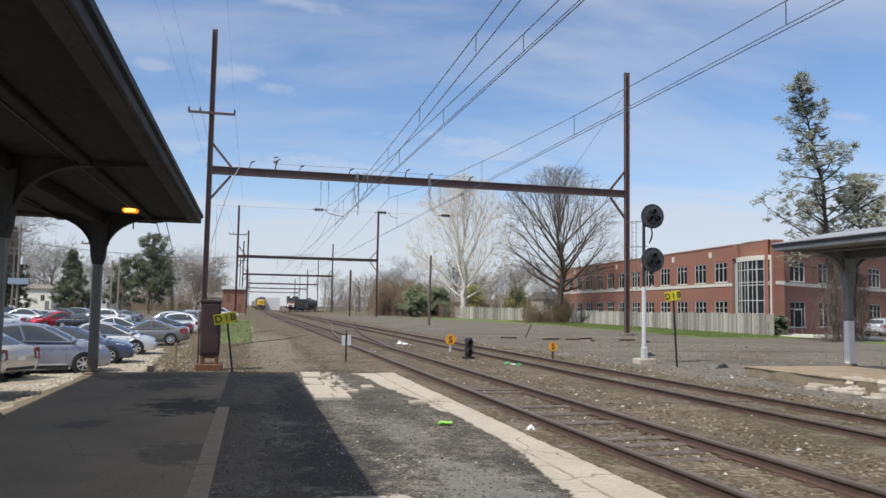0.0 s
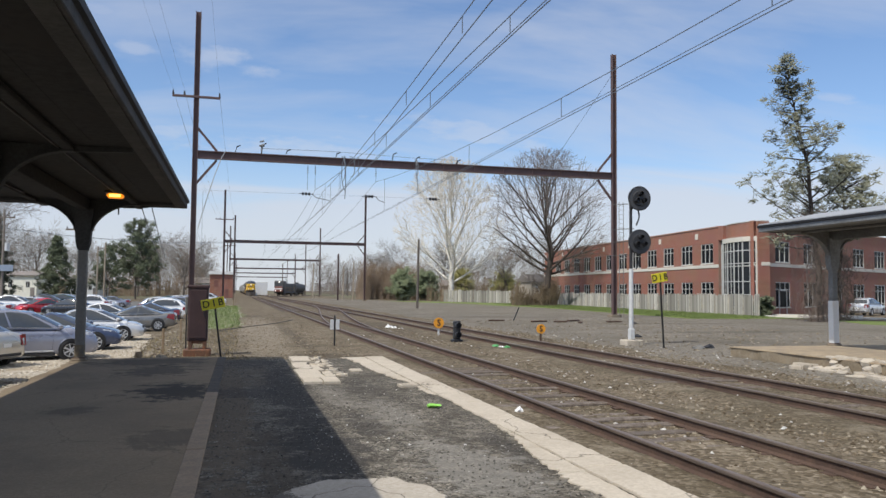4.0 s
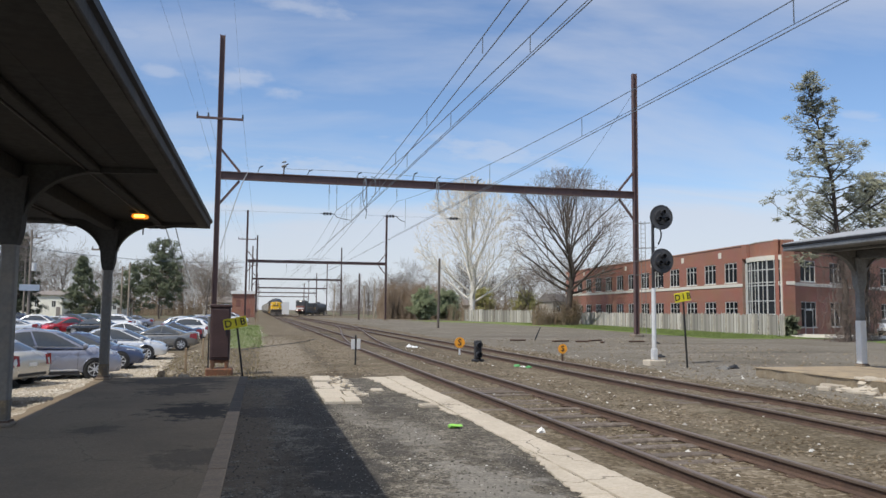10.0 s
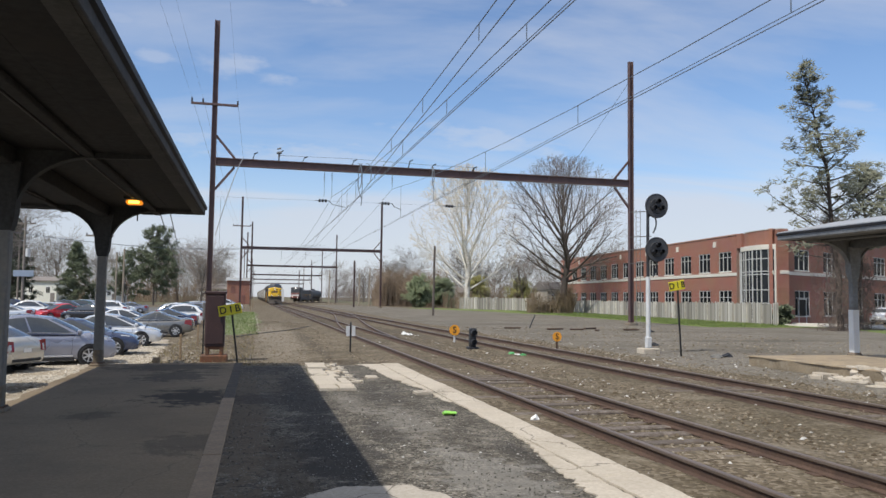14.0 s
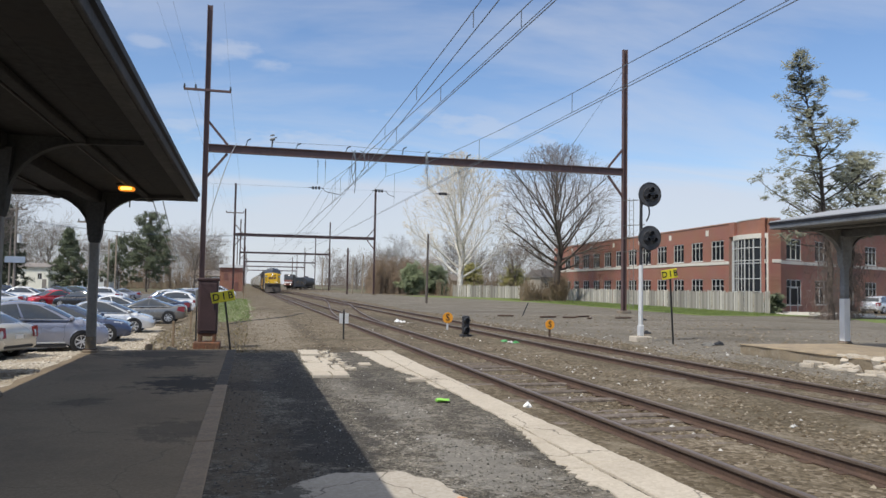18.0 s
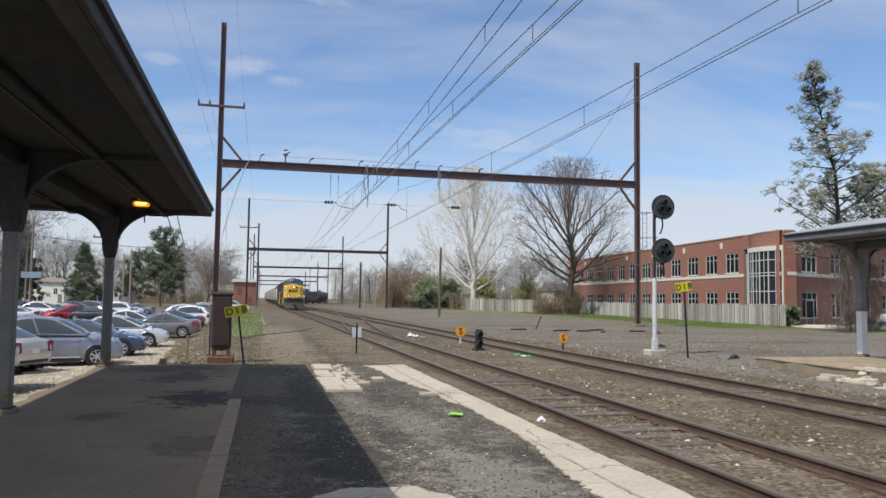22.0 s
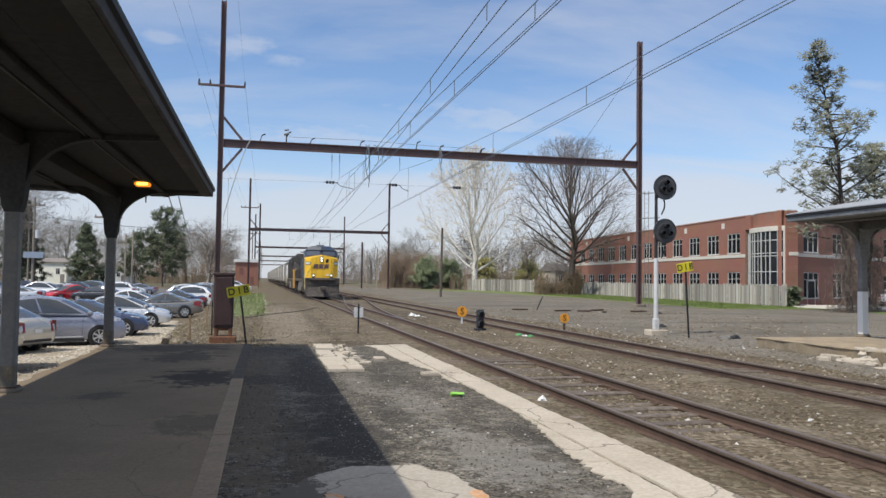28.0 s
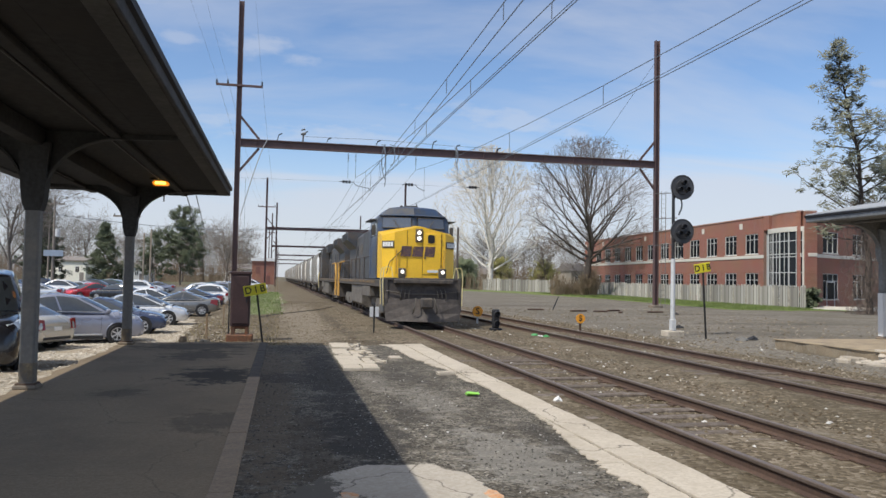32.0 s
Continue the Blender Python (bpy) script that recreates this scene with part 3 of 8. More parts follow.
def blades(name, area, count, h, material, label, seed, lift=gz):
    """Short upright blades of grass scattered over an area given by a function of two numbers from 0 to 1."""
    rng = np.random.default_rng(seed)
    s = Shape()
    for u, w, a, hh, lean in zip(rng.random(count), rng.random(count), rng.random(count) * 6.283, h * (0.5 + rng.random(count)), rng.normal(0, 0.35, count)):
        x, y = area(u, w)
        dx, dy = math.cos(a), math.sin(a)
        b = hh * 0.16
        n = len(s.v)
        z = lift(x, y)
        s.v += [(x - dx * b, y - dy * b, z), (x + dx * b, y + dy * b, z), (x + dy * lean * hh, y - dx * lean * hh, z + hh)]
        s.f.append((n, n + 1, n + 2))
    return solid(name, s, material, label, "grass", kind="stuff", soft=0)


M_GRASS = mat("grass_blades", (.155, .20, .058), .8, 0, .35, .6, 6, 0)
M_DRYGRASS = mat("dry_grass", (.26, .21, .11), .9, 0, .3, .8, 6, 0)


def fence_x(y):
    return 43.0 + (y - 56.0) * 0.096


sheet("grass_strip", [(fence_x(56) + .6, 55.4), (fence_x(120), 120), (36, 150), (28, 146), (36, 118), (37.5, 80), (37.2, 56), (38.0, 51.5)], 0.010, M_GRASSBED,
      "strip of fresh green grass before the fence", "grass", ragged=0.5, step=1.5)


sheet("office_lawn", [(44.4, 49.6), (47.5, 47.0), (49, 42), (39.5, 36.5), (40.2, 41.5)], 0.012, M_GRASSBED, "patch of green lawn before the office entrance", "grass", ragged=0.4, step=1)


def bank_z(off):
    """Height of the low grass bank at a distance before (-) or behind (+) the fence."""
    return .05 * ease(off, -5.5, -.4) * (1 - ease(off, .6, 2.2))


bank = Shape()
offs = (-8.5, -7.0, -5.0, -4.0, -3.0, -2.0, -1.2, -.4, .3, 1.0, 1.6, 2.3)
rows_y = [52.5 + 1.5 * i for i in range(47)]
rb = random.Random(12)
for y in rows_y:
    for o in offs:
        bank.v.append((fence_x(y) + o + rb.uniform(-.25, .25) * (o < -5), y, .014 + bank_z(o) * ease(y, 52.5, 55.5)))
k = len(offs)
bank.f = [(j * k + i, j * k + i + 1, (j + 1) * k + i + 1, (j + 1) * k + i) for j in range(len(rows_y) - 1) for i in range(k - 1)]
solid("grass_bank", bank, M_GRASSBED, "low bank of fresh green grass along the fence", "grass", kind="structure", soft=60)
blades("grass", lambda u, w: (fence_x(53 + w * 67) - 0.2 - u * 7.6, 53 + w * 67), 32000, 0.13, M_GRASS, "fresh green grass along the fence", 3, lambda x, y: bank_z(x - fence_x(y)))
sheet("weedy_verge", [(-1.1, 39), (-0.2, 41), (.42, 45), (.62, 58), (.55, 98), (-2.6, 98), (-2.4, 50), (-1.9, 42)], 0.012, stony("weedy_soil", [(.08, .12, .03), (.12, .16, .045), (.20, .19, .10), (.42, .39, .33)], .14, (.10, .15, .035), .8, .6), "weedy grass verge by the track", "grass", ragged=0.45, step=1)
blades("weeds", lambda u, w: (.45 - u * 2.6, 40 + w * 55), 5200, 0.09, M_GRASS, "green weeds on the verge", 4)
blades("dry_weeds", lambda u, w: (-4.0 + u * 4.2, 20.6 + w * 18), 2600, 0.07, M_DRYGRASS, "dry brown weeds on the gravel", 5)

# ---- tracks ----
RAIL1, RAIL2, GAUGE = 4.81, 9.27, 1.505
rail_web = [(-.07, .0), (.07, .0), (.07, .015), (.014, .035), (.012, .10), (.034, .118), (-.034, .118), (-.012, .10), (-.014, .035), (-.07, .015)]
rail_head = [(-.036, .118), (.036, .118), (.037, .146), (.028, .155), (-.028, .155), (-.037, .146)]


def rail_along(points, parent):
    """A rail whose foot runs along the points, web and head as one part with its worn head under it."""
    web, head = Shape(), Shape()
    for shape, prof in ((web, rail_web), (head, rail_head)):
        rings = []
        for i, p in enumerate(points):
            a, b = Vector(points[max(i - 1, 0)]), Vector(points[min(i + 1, len(points) - 1)])
            d = (b - a).normalized()
            side = Vector((d.y, -d.x, 0))
            rings.append([Vector(p) + side * u + Vector((0, 0, v)) for u, v in prof])
        shape.loft(rings)
    r = part("rail", web, M_RUST, parent, "rust-brown steel rail")
    part("rail_head", head, M_RAILTOP, r, "worn purplish steel rail head")
    return r


tie_mesh = mesh_of("tie", Shape().box(-1.3, 1.3, -.115, .115, -.16, .015, .012), M_TIE)


def track(name, x, label, ties_from, ties_to, far_end):
    t = thing(name, pose(x, 0, 0), label, "railway track", "railway tracks", "structure")
    ys = [-30, 0, 20, 40, 80, 160, 320, far_end]
    for s in (0, GAUGE):
        rail_along([(s, y, .015) for y in ys], t)
    rnd = random.Random(int(x * 10))
    y = ties_from
    while y < ties_to:
        part("tie", tie_mesh, None, t, at=pose(GAUGE / 2 + rnd.uniform(-.06, .06), y + rnd.uniform(-.04, .04), rnd.uniform(-.03, .004) + (rnd.choice((0, .014, .024, .026)) if 9 < y < 19 else 0), 0, 0, rnd.uniform(-1.5, 1.5)))
        y += 0.53
    rest, plates = Shape(), Shape()
    for i in range(int((190 - ties_to) / 0.53)):
        rest.box(GAUGE / 2 - 1.3, GAUGE / 2 + 1.3, ties_to + .53 * i - .11, ties_to + .53 * i + .11, -.16, .008)
    for i in range(int((45 - ties_from) / .53)):
        for s in (0, GAUGE):
            plates.box(s - .17, s + .17, ties_from + .53 * i - .09, ties_from + .53 * i + .09, .012, .024)
    tagged(part("far_ties", rest, M_TIE, t, "weathered ties in the distance"), kind="stuff")
    tagged(part("tie_plates", plates, M_RUST, t, "rusty tie plates"), kind="stuff")
    return t


track("near_track", RAIL1, "railway track with rusty rails on weathered ties", 2.2, 62, 700)
track("far_track", RAIL2, "second railway track with rusty rails in gravel", 4.2, 62, 700)


def s_curve(y, y0, y1, x0, x1):
    u = min(max((y - y0) / (y1 - y0), 0), 1)
    u = u * u * (3 - 2 * u) * 0.55 + u * 0.45
    return x0 + (x1 - x0) * u


cross = thing("crossover_track", pose(0, 0, 0), "curved crossover rails joining the two tracks", "railway track", "railway tracks", "structure")
for x0, x1 in ((RAIL1, RAIL2), (RAIL1 + GAUGE, RAIL2 + GAUGE)):
    dy = 0 if x0 == RAIL1 else -4
    rail_along([(s_curve(y, 38 + dy, 92 + dy, x0 + .08, x1 - .08), y, .02) for y in range(38 + dy, 93 + dy, 3)], cross)
for i in range(28):
    y = 45 + i * 1.06
    part("tie", tie_mesh, None, cross, at=pose(s_curve(y, 36, 90, RAIL1, RAIL2) + .75, y + .26, -.01, 0, 0, -4))
siding = thing("siding_track", pose(0, 0, 0), "distant siding leading off to the right yard", "railway track", "railway tracks", "structure")
for s in (0, GAUGE):
    rail_along([(RAIL2 + s + (.008 * max(0, y - 212) ** 2 if y < 230 else 2.592 + .288 * (y - 230)), y, .02) for y in range(206, 330, 4)], siding)


def ballast_fill(name, x0, x1, ys, crown, profile, label, seed):
    """A low uneven strip of ballast that buries the tie ends; crown is its height along y."""
    rng = random.Random(seed)
    sh = Shape()
    for y in ys:
        for i, (u, lift) in enumerate(profile):
            sh.v.append((x0 + (x1 - x0) * u + rng.uniform(-.015, .015) * (1 < i < 5), y, .002 + crown(y) * lift + (rng.uniform(-.006, .008) if 0 < i < 6 else 0)))
    sh.f = [(j * 7 + i, j * 7 + i + 1, (j + 1) * 7 + i + 1, (j + 1) * 7 + i) for j in range(len(ys) - 1) for i in range(6)]
    return solid(name, sh, M_GROUND, label, "ballast", kind="structure", soft=60)


OUTSIDE = ((0, 0), (.15, .5), (.35, 1), (.6, 1), (.85, 1), (.985, 1), (1, .4))
BETWEEN = ((0, .4), (.01, 1), (.25, 1), (.5, 1), (.75, 1), (.99, 1), (1, .4))
fill_ys = [2 + .2 * i for i in range(140)] + [30 + i for i in range(40)]
for k, rx in enumerate((RAIL1, RAIL2)):
    ballast_fill("ballast_shoulder", rx - .98, rx - .065, fill_ys, lambda y: .030, OUTSIDE, "brown ballast banked outside the rail", 51 + k)
    ballast_fill("ballast_shoulder", rx + GAUGE + .98, rx + GAUGE + .065, fill_ys, lambda y: .030, OUTSIDE, "brown ballast banked outside the rail", 61 + k)
    ballast_fill("ballast_bed", rx + .065, rx + GAUGE - .065, fill_ys, (lambda y: .014 - .026 * ease(y, 8.3, 9.6) * (1 - ease(y, 15, 20))) if k == 0 else (lambda y: .016), BETWEEN, "brown ballast between the rails", 71 + k)

# loose ballast stones between and beside the rails
stone = [(-1, 0, 0), (1, 0, 0), (0, -1, 0), (0, 1, 0), (0, 0, -.7), (0, 0, .8)]
stone_f = [(0, 2, 5), (2, 1, 5), (1, 3, 5), (3, 0, 5), (2, 0, 4), (1, 2, 4), (3, 1, 4), (0, 3, 4)]


def scatter(name, count, place, lo, hi, material, label, seed, lift=0.0):
    rng = np.random.default_rng(seed)
    base = np.array(stone)
    v, f = [], []
    for i in range(count):
        x, y = place(rng.random(), rng.random())
        r = lo + (hi - lo) * rng.random() ** 2.2
        a = rng.random() * 6.28
        c, s = math.cos(a), math.sin(a)
        p = base * (r * np.array([1, .6 + .5 * rng.random(), .5 + .4 * rng.random()])) * (0.75 + 0.5 * rng.random((6, 1)))
        q = np.stack([p[:, 0] * c - p[:, 1] * s + x, p[:, 0] * s + p[:, 1] * c + y, p[:, 2] + r * .15 + gz(x, y) + lift], 1)
        v.append(q)
        f += [(6 * i + a_, 6 * i + b_, 6 * i + c_) for a_, b_, c_ in stone_f]
    s = Shape()
    s.v, s.f = np.concatenate(v).tolist(), f
    return solid(name, s, material, label, "gravel", kind="stuff", soft=0)


def island(name, cols, rough=.95, spread=0.0):
    """Stones that each take one of the colours."""
    m = bpy.data.materials.new(name)
    m.use_nodes = True
    n, l = m.node_tree.nodes, m.node_tree.links
    g, r = n.new("ShaderNodeNewGeometry"), n.new("ShaderNodeValToRGB")
    while len(r.color_ramp.elements) < len(cols):
        r.color_ramp.elements.new(0.5)
    for i, c in enumerate(cols):
        r.color_ramp.elements[i].position, r.color_ramp.elements[i].color = i / (len(cols) - 1), (*c, 1)
    l.new(g.outputs["Random Per Island"], r.inputs[0])
    if spread:
        info, rr, hs = n.new("ShaderNodeObjectInfo"), n.new("ShaderNodeMapRange"), n.new("ShaderNodeHueSaturation")
        rr.inputs["To Min"].default_value, rr.inputs["To Max"].default_value = 1 - spread, 1 + spread
        l.new(info.outputs["Random"], rr.inputs["Value"]); l.new(rr.outputs[0], hs.inputs["Value"]); l.new(r.outputs[0], hs.inputs["Color"])
        l.new(hs.outputs[0], n["Principled BSDF"].inputs["Base Color"])
    else:
        l.new(r.outputs[0], n["Principled BSDF"].inputs["Base Color"])
    n["Principled BSDF"].inputs["Roughness"].default_value = rough
    n["Principled BSDF"].inputs["Specular IOR Level"].default_value = .25
    return m


M_STONES = island("ballast_stones", [(.072, .053, .033), (.129, .100, .067), (.175, .140, .095), (.227, .187, .133), (.371, .325, .252)])
M_CHIPS_BROWN = island("brown_rubble", [(.14, .11, .08), (.22, .185, .14), (.30, .26, .20), (.42, .38, .31)])
M_CHIPS_PALE = island("verge_chips", [(.276, .237, .182), (.414, .367, .292), (.552, .497, .407), (.690, .633, .539)])
M_CHIPS = island("pale_chips", [(.30, .28, .25), (.50, .48, .44), (.70, .69, .66)])
scatter("ballast", 20000, lambda a, b: (3.95 + a * 9.5, 3.5 + 38 * b ** 1.5), .018, .05, M_STONES, "loose brown and grey ballast stones", 11)
scatter("white_chips", 800, lambda a, b: (4.0 + a * 11.5, 4 + 36 * b ** 1.4), .02, .06, M_CHIPS, "scattered pale stone chips", 12)
M_GRIT = island("asphalt_grit_stones", [(.105, .098, .085), (.06, .056, .05), (.16, .15, .132), (.20, .19, .17), (.27, .255, .225)])
scatter("asphalt_grit", 14000, lambda a, b: (-.2 + a * 3.5, 4.5 + 15.5 * b ** 1.6), .005, .017, M_GRIT, "loose grit on the old asphalt", 19, .19)
scatter("asphalt_pebbles", 260, lambda a, b: (.9 + a * 2.4, 4.5 + 15.4 * b ** 1.3), .006, .021, M_CHIPS, "pale pebbles loose on the old asphalt", 13, .19)
scatter("bank_rubble", 520, lambda a, b: (-4.2 + a * 2.9, 21.3 + 20 * b ** 1.4), .015, .08, M_CHIPS_BROWN, "brown rubble on the bank of the lot", 16, .02)
scatter("dirt_stones", 5200, lambda a, b: (-2.0 + a * 6.2, 20.3 + 42 * b ** 1.6), .012, .05, M_STONES, "loose stones on the dirt beside the track", 18)
scatter("weed_rubble", 120, lambda a, b: (-.7 + 1.3 * a ** .6, 41 + 46 * b ** 1.3), .02, .09, M_CHIPS_PALE, "pale rubble among the weeds", 20)
scatter("verge_stones", 3000, lambda a, b: (-6.8 + a * 3.2, 7 + 34 * b), .015, .06, M_CHIPS_PALE, "loose pale stones beside the parking lot", 14, .03)
scatter("yard_stones", 6000, lambda a, b: (12.5 + a * 16, 8 + 45 * b ** 1.3), .015, .07, M_STONES, "loose stones on the gravel yard", 15)

# ---- near platform ----
PZ = 0.20


def lump(outline, z0, z1, rnd=None, wander=0.0):
    """A flat slab with that outline; its top is drawn in by a worn edge."""
    c = (sum(p[0] for p in outline) / len(outline), sum(p[1] for p in outline) / len(outline))
    s = Shape()
    rings = []
    for z, k in ((z0, 1.0), (z1 - .012, 1.0), (z1, 0.985)):
        rings.append([(c[0] + (x - c[0]) * k, c[1] + (y - c[1]) * k, z) for x, y in outline])
    return s.loft(rings)


def ragged_quad(x0, x1, y0, y1, rnd, wl, wr, step=0.25):
    """An outline whose left and right edges wander."""
    n = max(2, int((y1 - y0) / step))
    right = [(x1 + rnd.uniform(-wr, wr), y0 + (y1 - y0) * i / n) for i in range(n + 1)]
    left = [(x0 + rnd.uniform(-wl, wl), y1 - (y1 - y0) * i / n) for i in range(n + 1)]
    return right + left


platform = thing("platform", pose(0, 0, 0), "low station platform of patched asphalt and broken concrete", "platform", kind="structure")
rp = random.Random(5)
part("canopy_paving", lump(ragged_quad(-3.72, -.305, -8, 20.9, rp, .06, .01), -.75, PZ), M_PAVE, platform, "dark smooth asphalt under the canopy", soft=0)
part("old_asphalt", lump(ragged_quad(-.295, 3.80, -8, 20.1, rp, .01, .03), -.1, PZ - .012), M_ASPHALT, platform, "crumbling grey asphalt with loose gravel", soft=0)
M_OLDCURB = mat("dirty_old_curb", (.105, .083, .060), .95, 0, .3, 2.2, 30, .5, .01, (.055, .046, .037), .46)
y = -8.0
while y < 20.6:
    n = min(2.4, 20.7 - y)
    c0 = -.445 + .0100 * y
    w = .102
    part("curb_stone", Shape().box(-w, w, .006, n - .006, -.3, .012 + rp.uniform(-.004, .004) - (.008 if y > 12 else 0), .012), M_CURBSTONE if y < 11.5 else M_OLDCURB, platform, "grey concrete curb length" if y < 11.5 else "old curb length under dirt", at=pose(c0, y, PZ, 0, 0, -.57))
    y += n
# broken concrete edge along the track, in separate slabs
inner = [(-6, 3.0), (5.6, 3.0), (5.75, 2.99), (5.95, 3.1), (6.25, 3.07), (6.5, 3.03), (6.9, 3.07), (7.5, 3.08), (7.95, 3.13), (8.8, 3.28), (9.8, 3.40), (10.8, 3.35), (11.4, 3.40), (11.9, 3.37), (13.3, 3.24), (14.0, 3.27), (14.5, 3.25), (15.9, 3.08), (16.7, 2.98), (18.4, 3.0), (19.3, 2.9), (20.1, 2.75)]


def inner_x(y):
    return float(np.interp(y, [p[0] for p in inner], [p[1] for p in inner]))


y = -6.0
while y < 20.0:
    # the row of kerb slabs along the track
    n = min(rp.uniform(1.9, 2.6), 20.1 - y)
    k = max(4, int(n / .12))
    edge_l = [(3.375 + rp.uniform(-.022, .016), y + n - n * i / k - (.008 if i == 0 else 0)) for i in range(k + 1)]
    edge_r = [(3.835 + rp.uniform(-.016, .012), y + n * i / k + (.008 if i == 0 else 0)) for i in range(k + 1)]
    part("edge_slab", lump(edge_r + edge_l, -.08, PZ + .014 + rp.uniform(-.008, .006)), M_CONCRETE, platform, "cracked pale concrete edge slab", soft=0)
    y += n
y = -6.0
while y < 20.0:
    # broken pieces behind it
    n = min(rp.uniform(.6, 1.5), 20.1 - y)
    if inner_x(y + n / 2) < 3.33:
        k = max(4, int(n / .07))
        edge_l = [(min(inner_x(y + n - n * i / k) + rp.gauss(0, .03), 3.33), y + n - n * i / k - (.01 if i == 0 else 0)) for i in range(k + 1)]
        edge_r = [(3.348 + rp.uniform(-.012, .008), y + n * i / k + (.01 if i == 0 else 0)) for i in range(k + 1)]
        part("broken_slab", lump(edge_r + edge_l, -.02, PZ + .006 + rp.uniform(-.006, .006)), M_CONCRETE, platform, "broken pale concrete slab", soft=0)
    y += n
# the broken patch at the end of the platform and the worn slab near the bench end
for x0, x1, y0, y1, up in ((1.42, 1.88, 19.0, 20.25, .035), (1.92, 2.14, 19.5, 20.2, .012), (1.36, 1.72, 17.3, 18.75, .018), (1.75, 1.93, 16.9, 18.3, .008), (1.33, 1.80, 15.5, 17.2, .010), (1.83, 2.03, 15.55, 16.5, .022),
                           (1.31, 1.63, 14.55, 15.22, .04), (1.67, 2.0, 14.5, 15.25, .045)):
    part("broken_slab", lump(ragged_quad(x0, x1, y0, y1, rp, .02, .035, .2), 0, PZ + up), M_CONCRETE, platform, "broken pale concrete slab", soft=0)
part("broken_slab", lump(ragged_quad(2.95, 3.24, 13.72, 14.06, rp, .02, .03, .12), 0, PZ + .03), M_CONCRETE, platform, "broken pale concrete slab", soft=0)
part("broken_slab", lump(ragged_quad(2.50, 2.74, 16.6, 17.1, rp, .03, .03, .12), 0, PZ + .012), M_CONCRETE, platform, "broken pale concrete slab", soft=0)
for i in range(46):
    x, y, r = 1.86 + .36 * rp.random() ** .8, 15.6 + 4.5 * rp.random(), rp.uniform(.035, .10)
    shard = lump([(r * rp.uniform(.55, 1.2) * math.cos(a), 1.5 * r * rp.uniform(.55, 1.2) * math.sin(a)) for a in np.linspace(0, 5.3, 6)], -.03, rp.uniform(.012, .035))
    part("concrete_shard", shard, M_CONCRETE, platform, "loose shard of pale concrete", soft=0, at=pose(x, y, PZ, rp.uniform(-9, 9), rp.uniform(-9, 9), rp.uniform(0, 180)))
M_SPRAY = mat("faded_orange_spray", (.62, .30, .13), .9, 0, .25, 9, 60, .2, .002, (.5, .42, .33), .52)
worn = [(0.10, 4.2), (0.08, 5.6), (.20, 6.5), (.55, 6.95), (.86, 7.2), (1.14, 7.14), (1.45, 7.12), (1.72, 6.7), (1.80, 6.2), (1.92, 5.4), (1.95, 4.2)]
fine = []
for (ax, ay), (bx, by) in zip(worn, worn[1:]):
    k = max(1, int(math.hypot(bx - ax, by - ay) / .09))
    fine += [(ax + (bx - ax) * q / k + rp.uniform(-.035, .035), ay + (by - ay) * q / k + rp.uniform(-.03, .03)) for q in range(k)]
fine.append(worn[-1])
part("worn_slab", lump(fine[::-1], 0, PZ + .007), M_WORNSLAB, platform, "worn pale concrete patch", soft=0)
for x, y, r in ((.61, 6.17, .09), (1.77, 6.04, .10), (.55, 6.05, .05)):
    part("paint_mark", lump([(x + r * rp.uniform(.5, 1.2) * math.cos(a), y + 1.5 * r * rp.uniform(.5, 1.2) * math.sin(a)) for a in np.linspace(0, 5.7, 11)], PZ, PZ + .0115), M_SPRAY, platform, "faded orange spray paint mark", soft=0)

# ---- platform across the tracks ----
QZ = 0.32
M_OLDPLAT = mat("brown_concrete", (.37, .29, .19), .92, 0, .2, 1.4, 30, .5, .012, (.26, .21, .15), .55)
far_platform = thing("far_platform", pose(0, 0, 0), "weathered brown concrete platform across the tracks", "platform", kind="structure")
part("deck", lump(ragged_quad(14.88, 22.5, -25, 20.8, rp, .03, .05, .6), QZ - .035, QZ), M_OLDPLAT, far_platform, soft=0)
part("retaining_wall", lump(ragged_quad(14.90, 22.45, -25, 20.78, rp, .02, .05, .6), -.1, QZ - .03), mat("wall_concrete", (.25, .20, .135), .95, 0, .25, 1.5, 25, .5, .012, (.33, .29, .22), .62), far_platform, soft=0)
for i in range(40):
    # where the edge has crumbled into pale pieces
    y, f, r = rp.uniform(14.5, 16.7), rp.random(), rp.uniform(.06, .20)
    x = 15.30 - .75 * f
    z = QZ if x > 14.95 else max(.0, QZ - (14.95 - x) * .9)
    chunk = lump([(r * rp.uniform(.5, 1.2) * math.cos(a), 1.3 * r * rp.uniform(.5, 1.2) * math.sin(a)) for a in np.linspace(0, 5.4, 7)], -.14 if x < 14.95 else -.02, .012 + .03 * rp.random())
    part("crumbled_edge", chunk, M_CONCRETE, far_platform, "crumbled pale concrete edge", soft=0, at=pose(x, y, z, rp.uniform(-8, 8), -24 if x < 14.95 else 0, rp.uniform(-25, 25)))
for i in range(14):
    x, y = 14.85 - rp.uniform(.0, .9), 13.0 + rp.uniform(0, 4.6)
    part("rubble", lump([(x + .27 * rp.uniform(.5, 1.3) * math.cos(a), y + .30 * rp.uniform(.5, 1.3) * math.sin(a)) for a in np.linspace(0, 5.4, 7)], 0, rp.uniform(.03, .12)), M_CONCRETE, far_platform, "broken piece of pale concrete", soft=0)


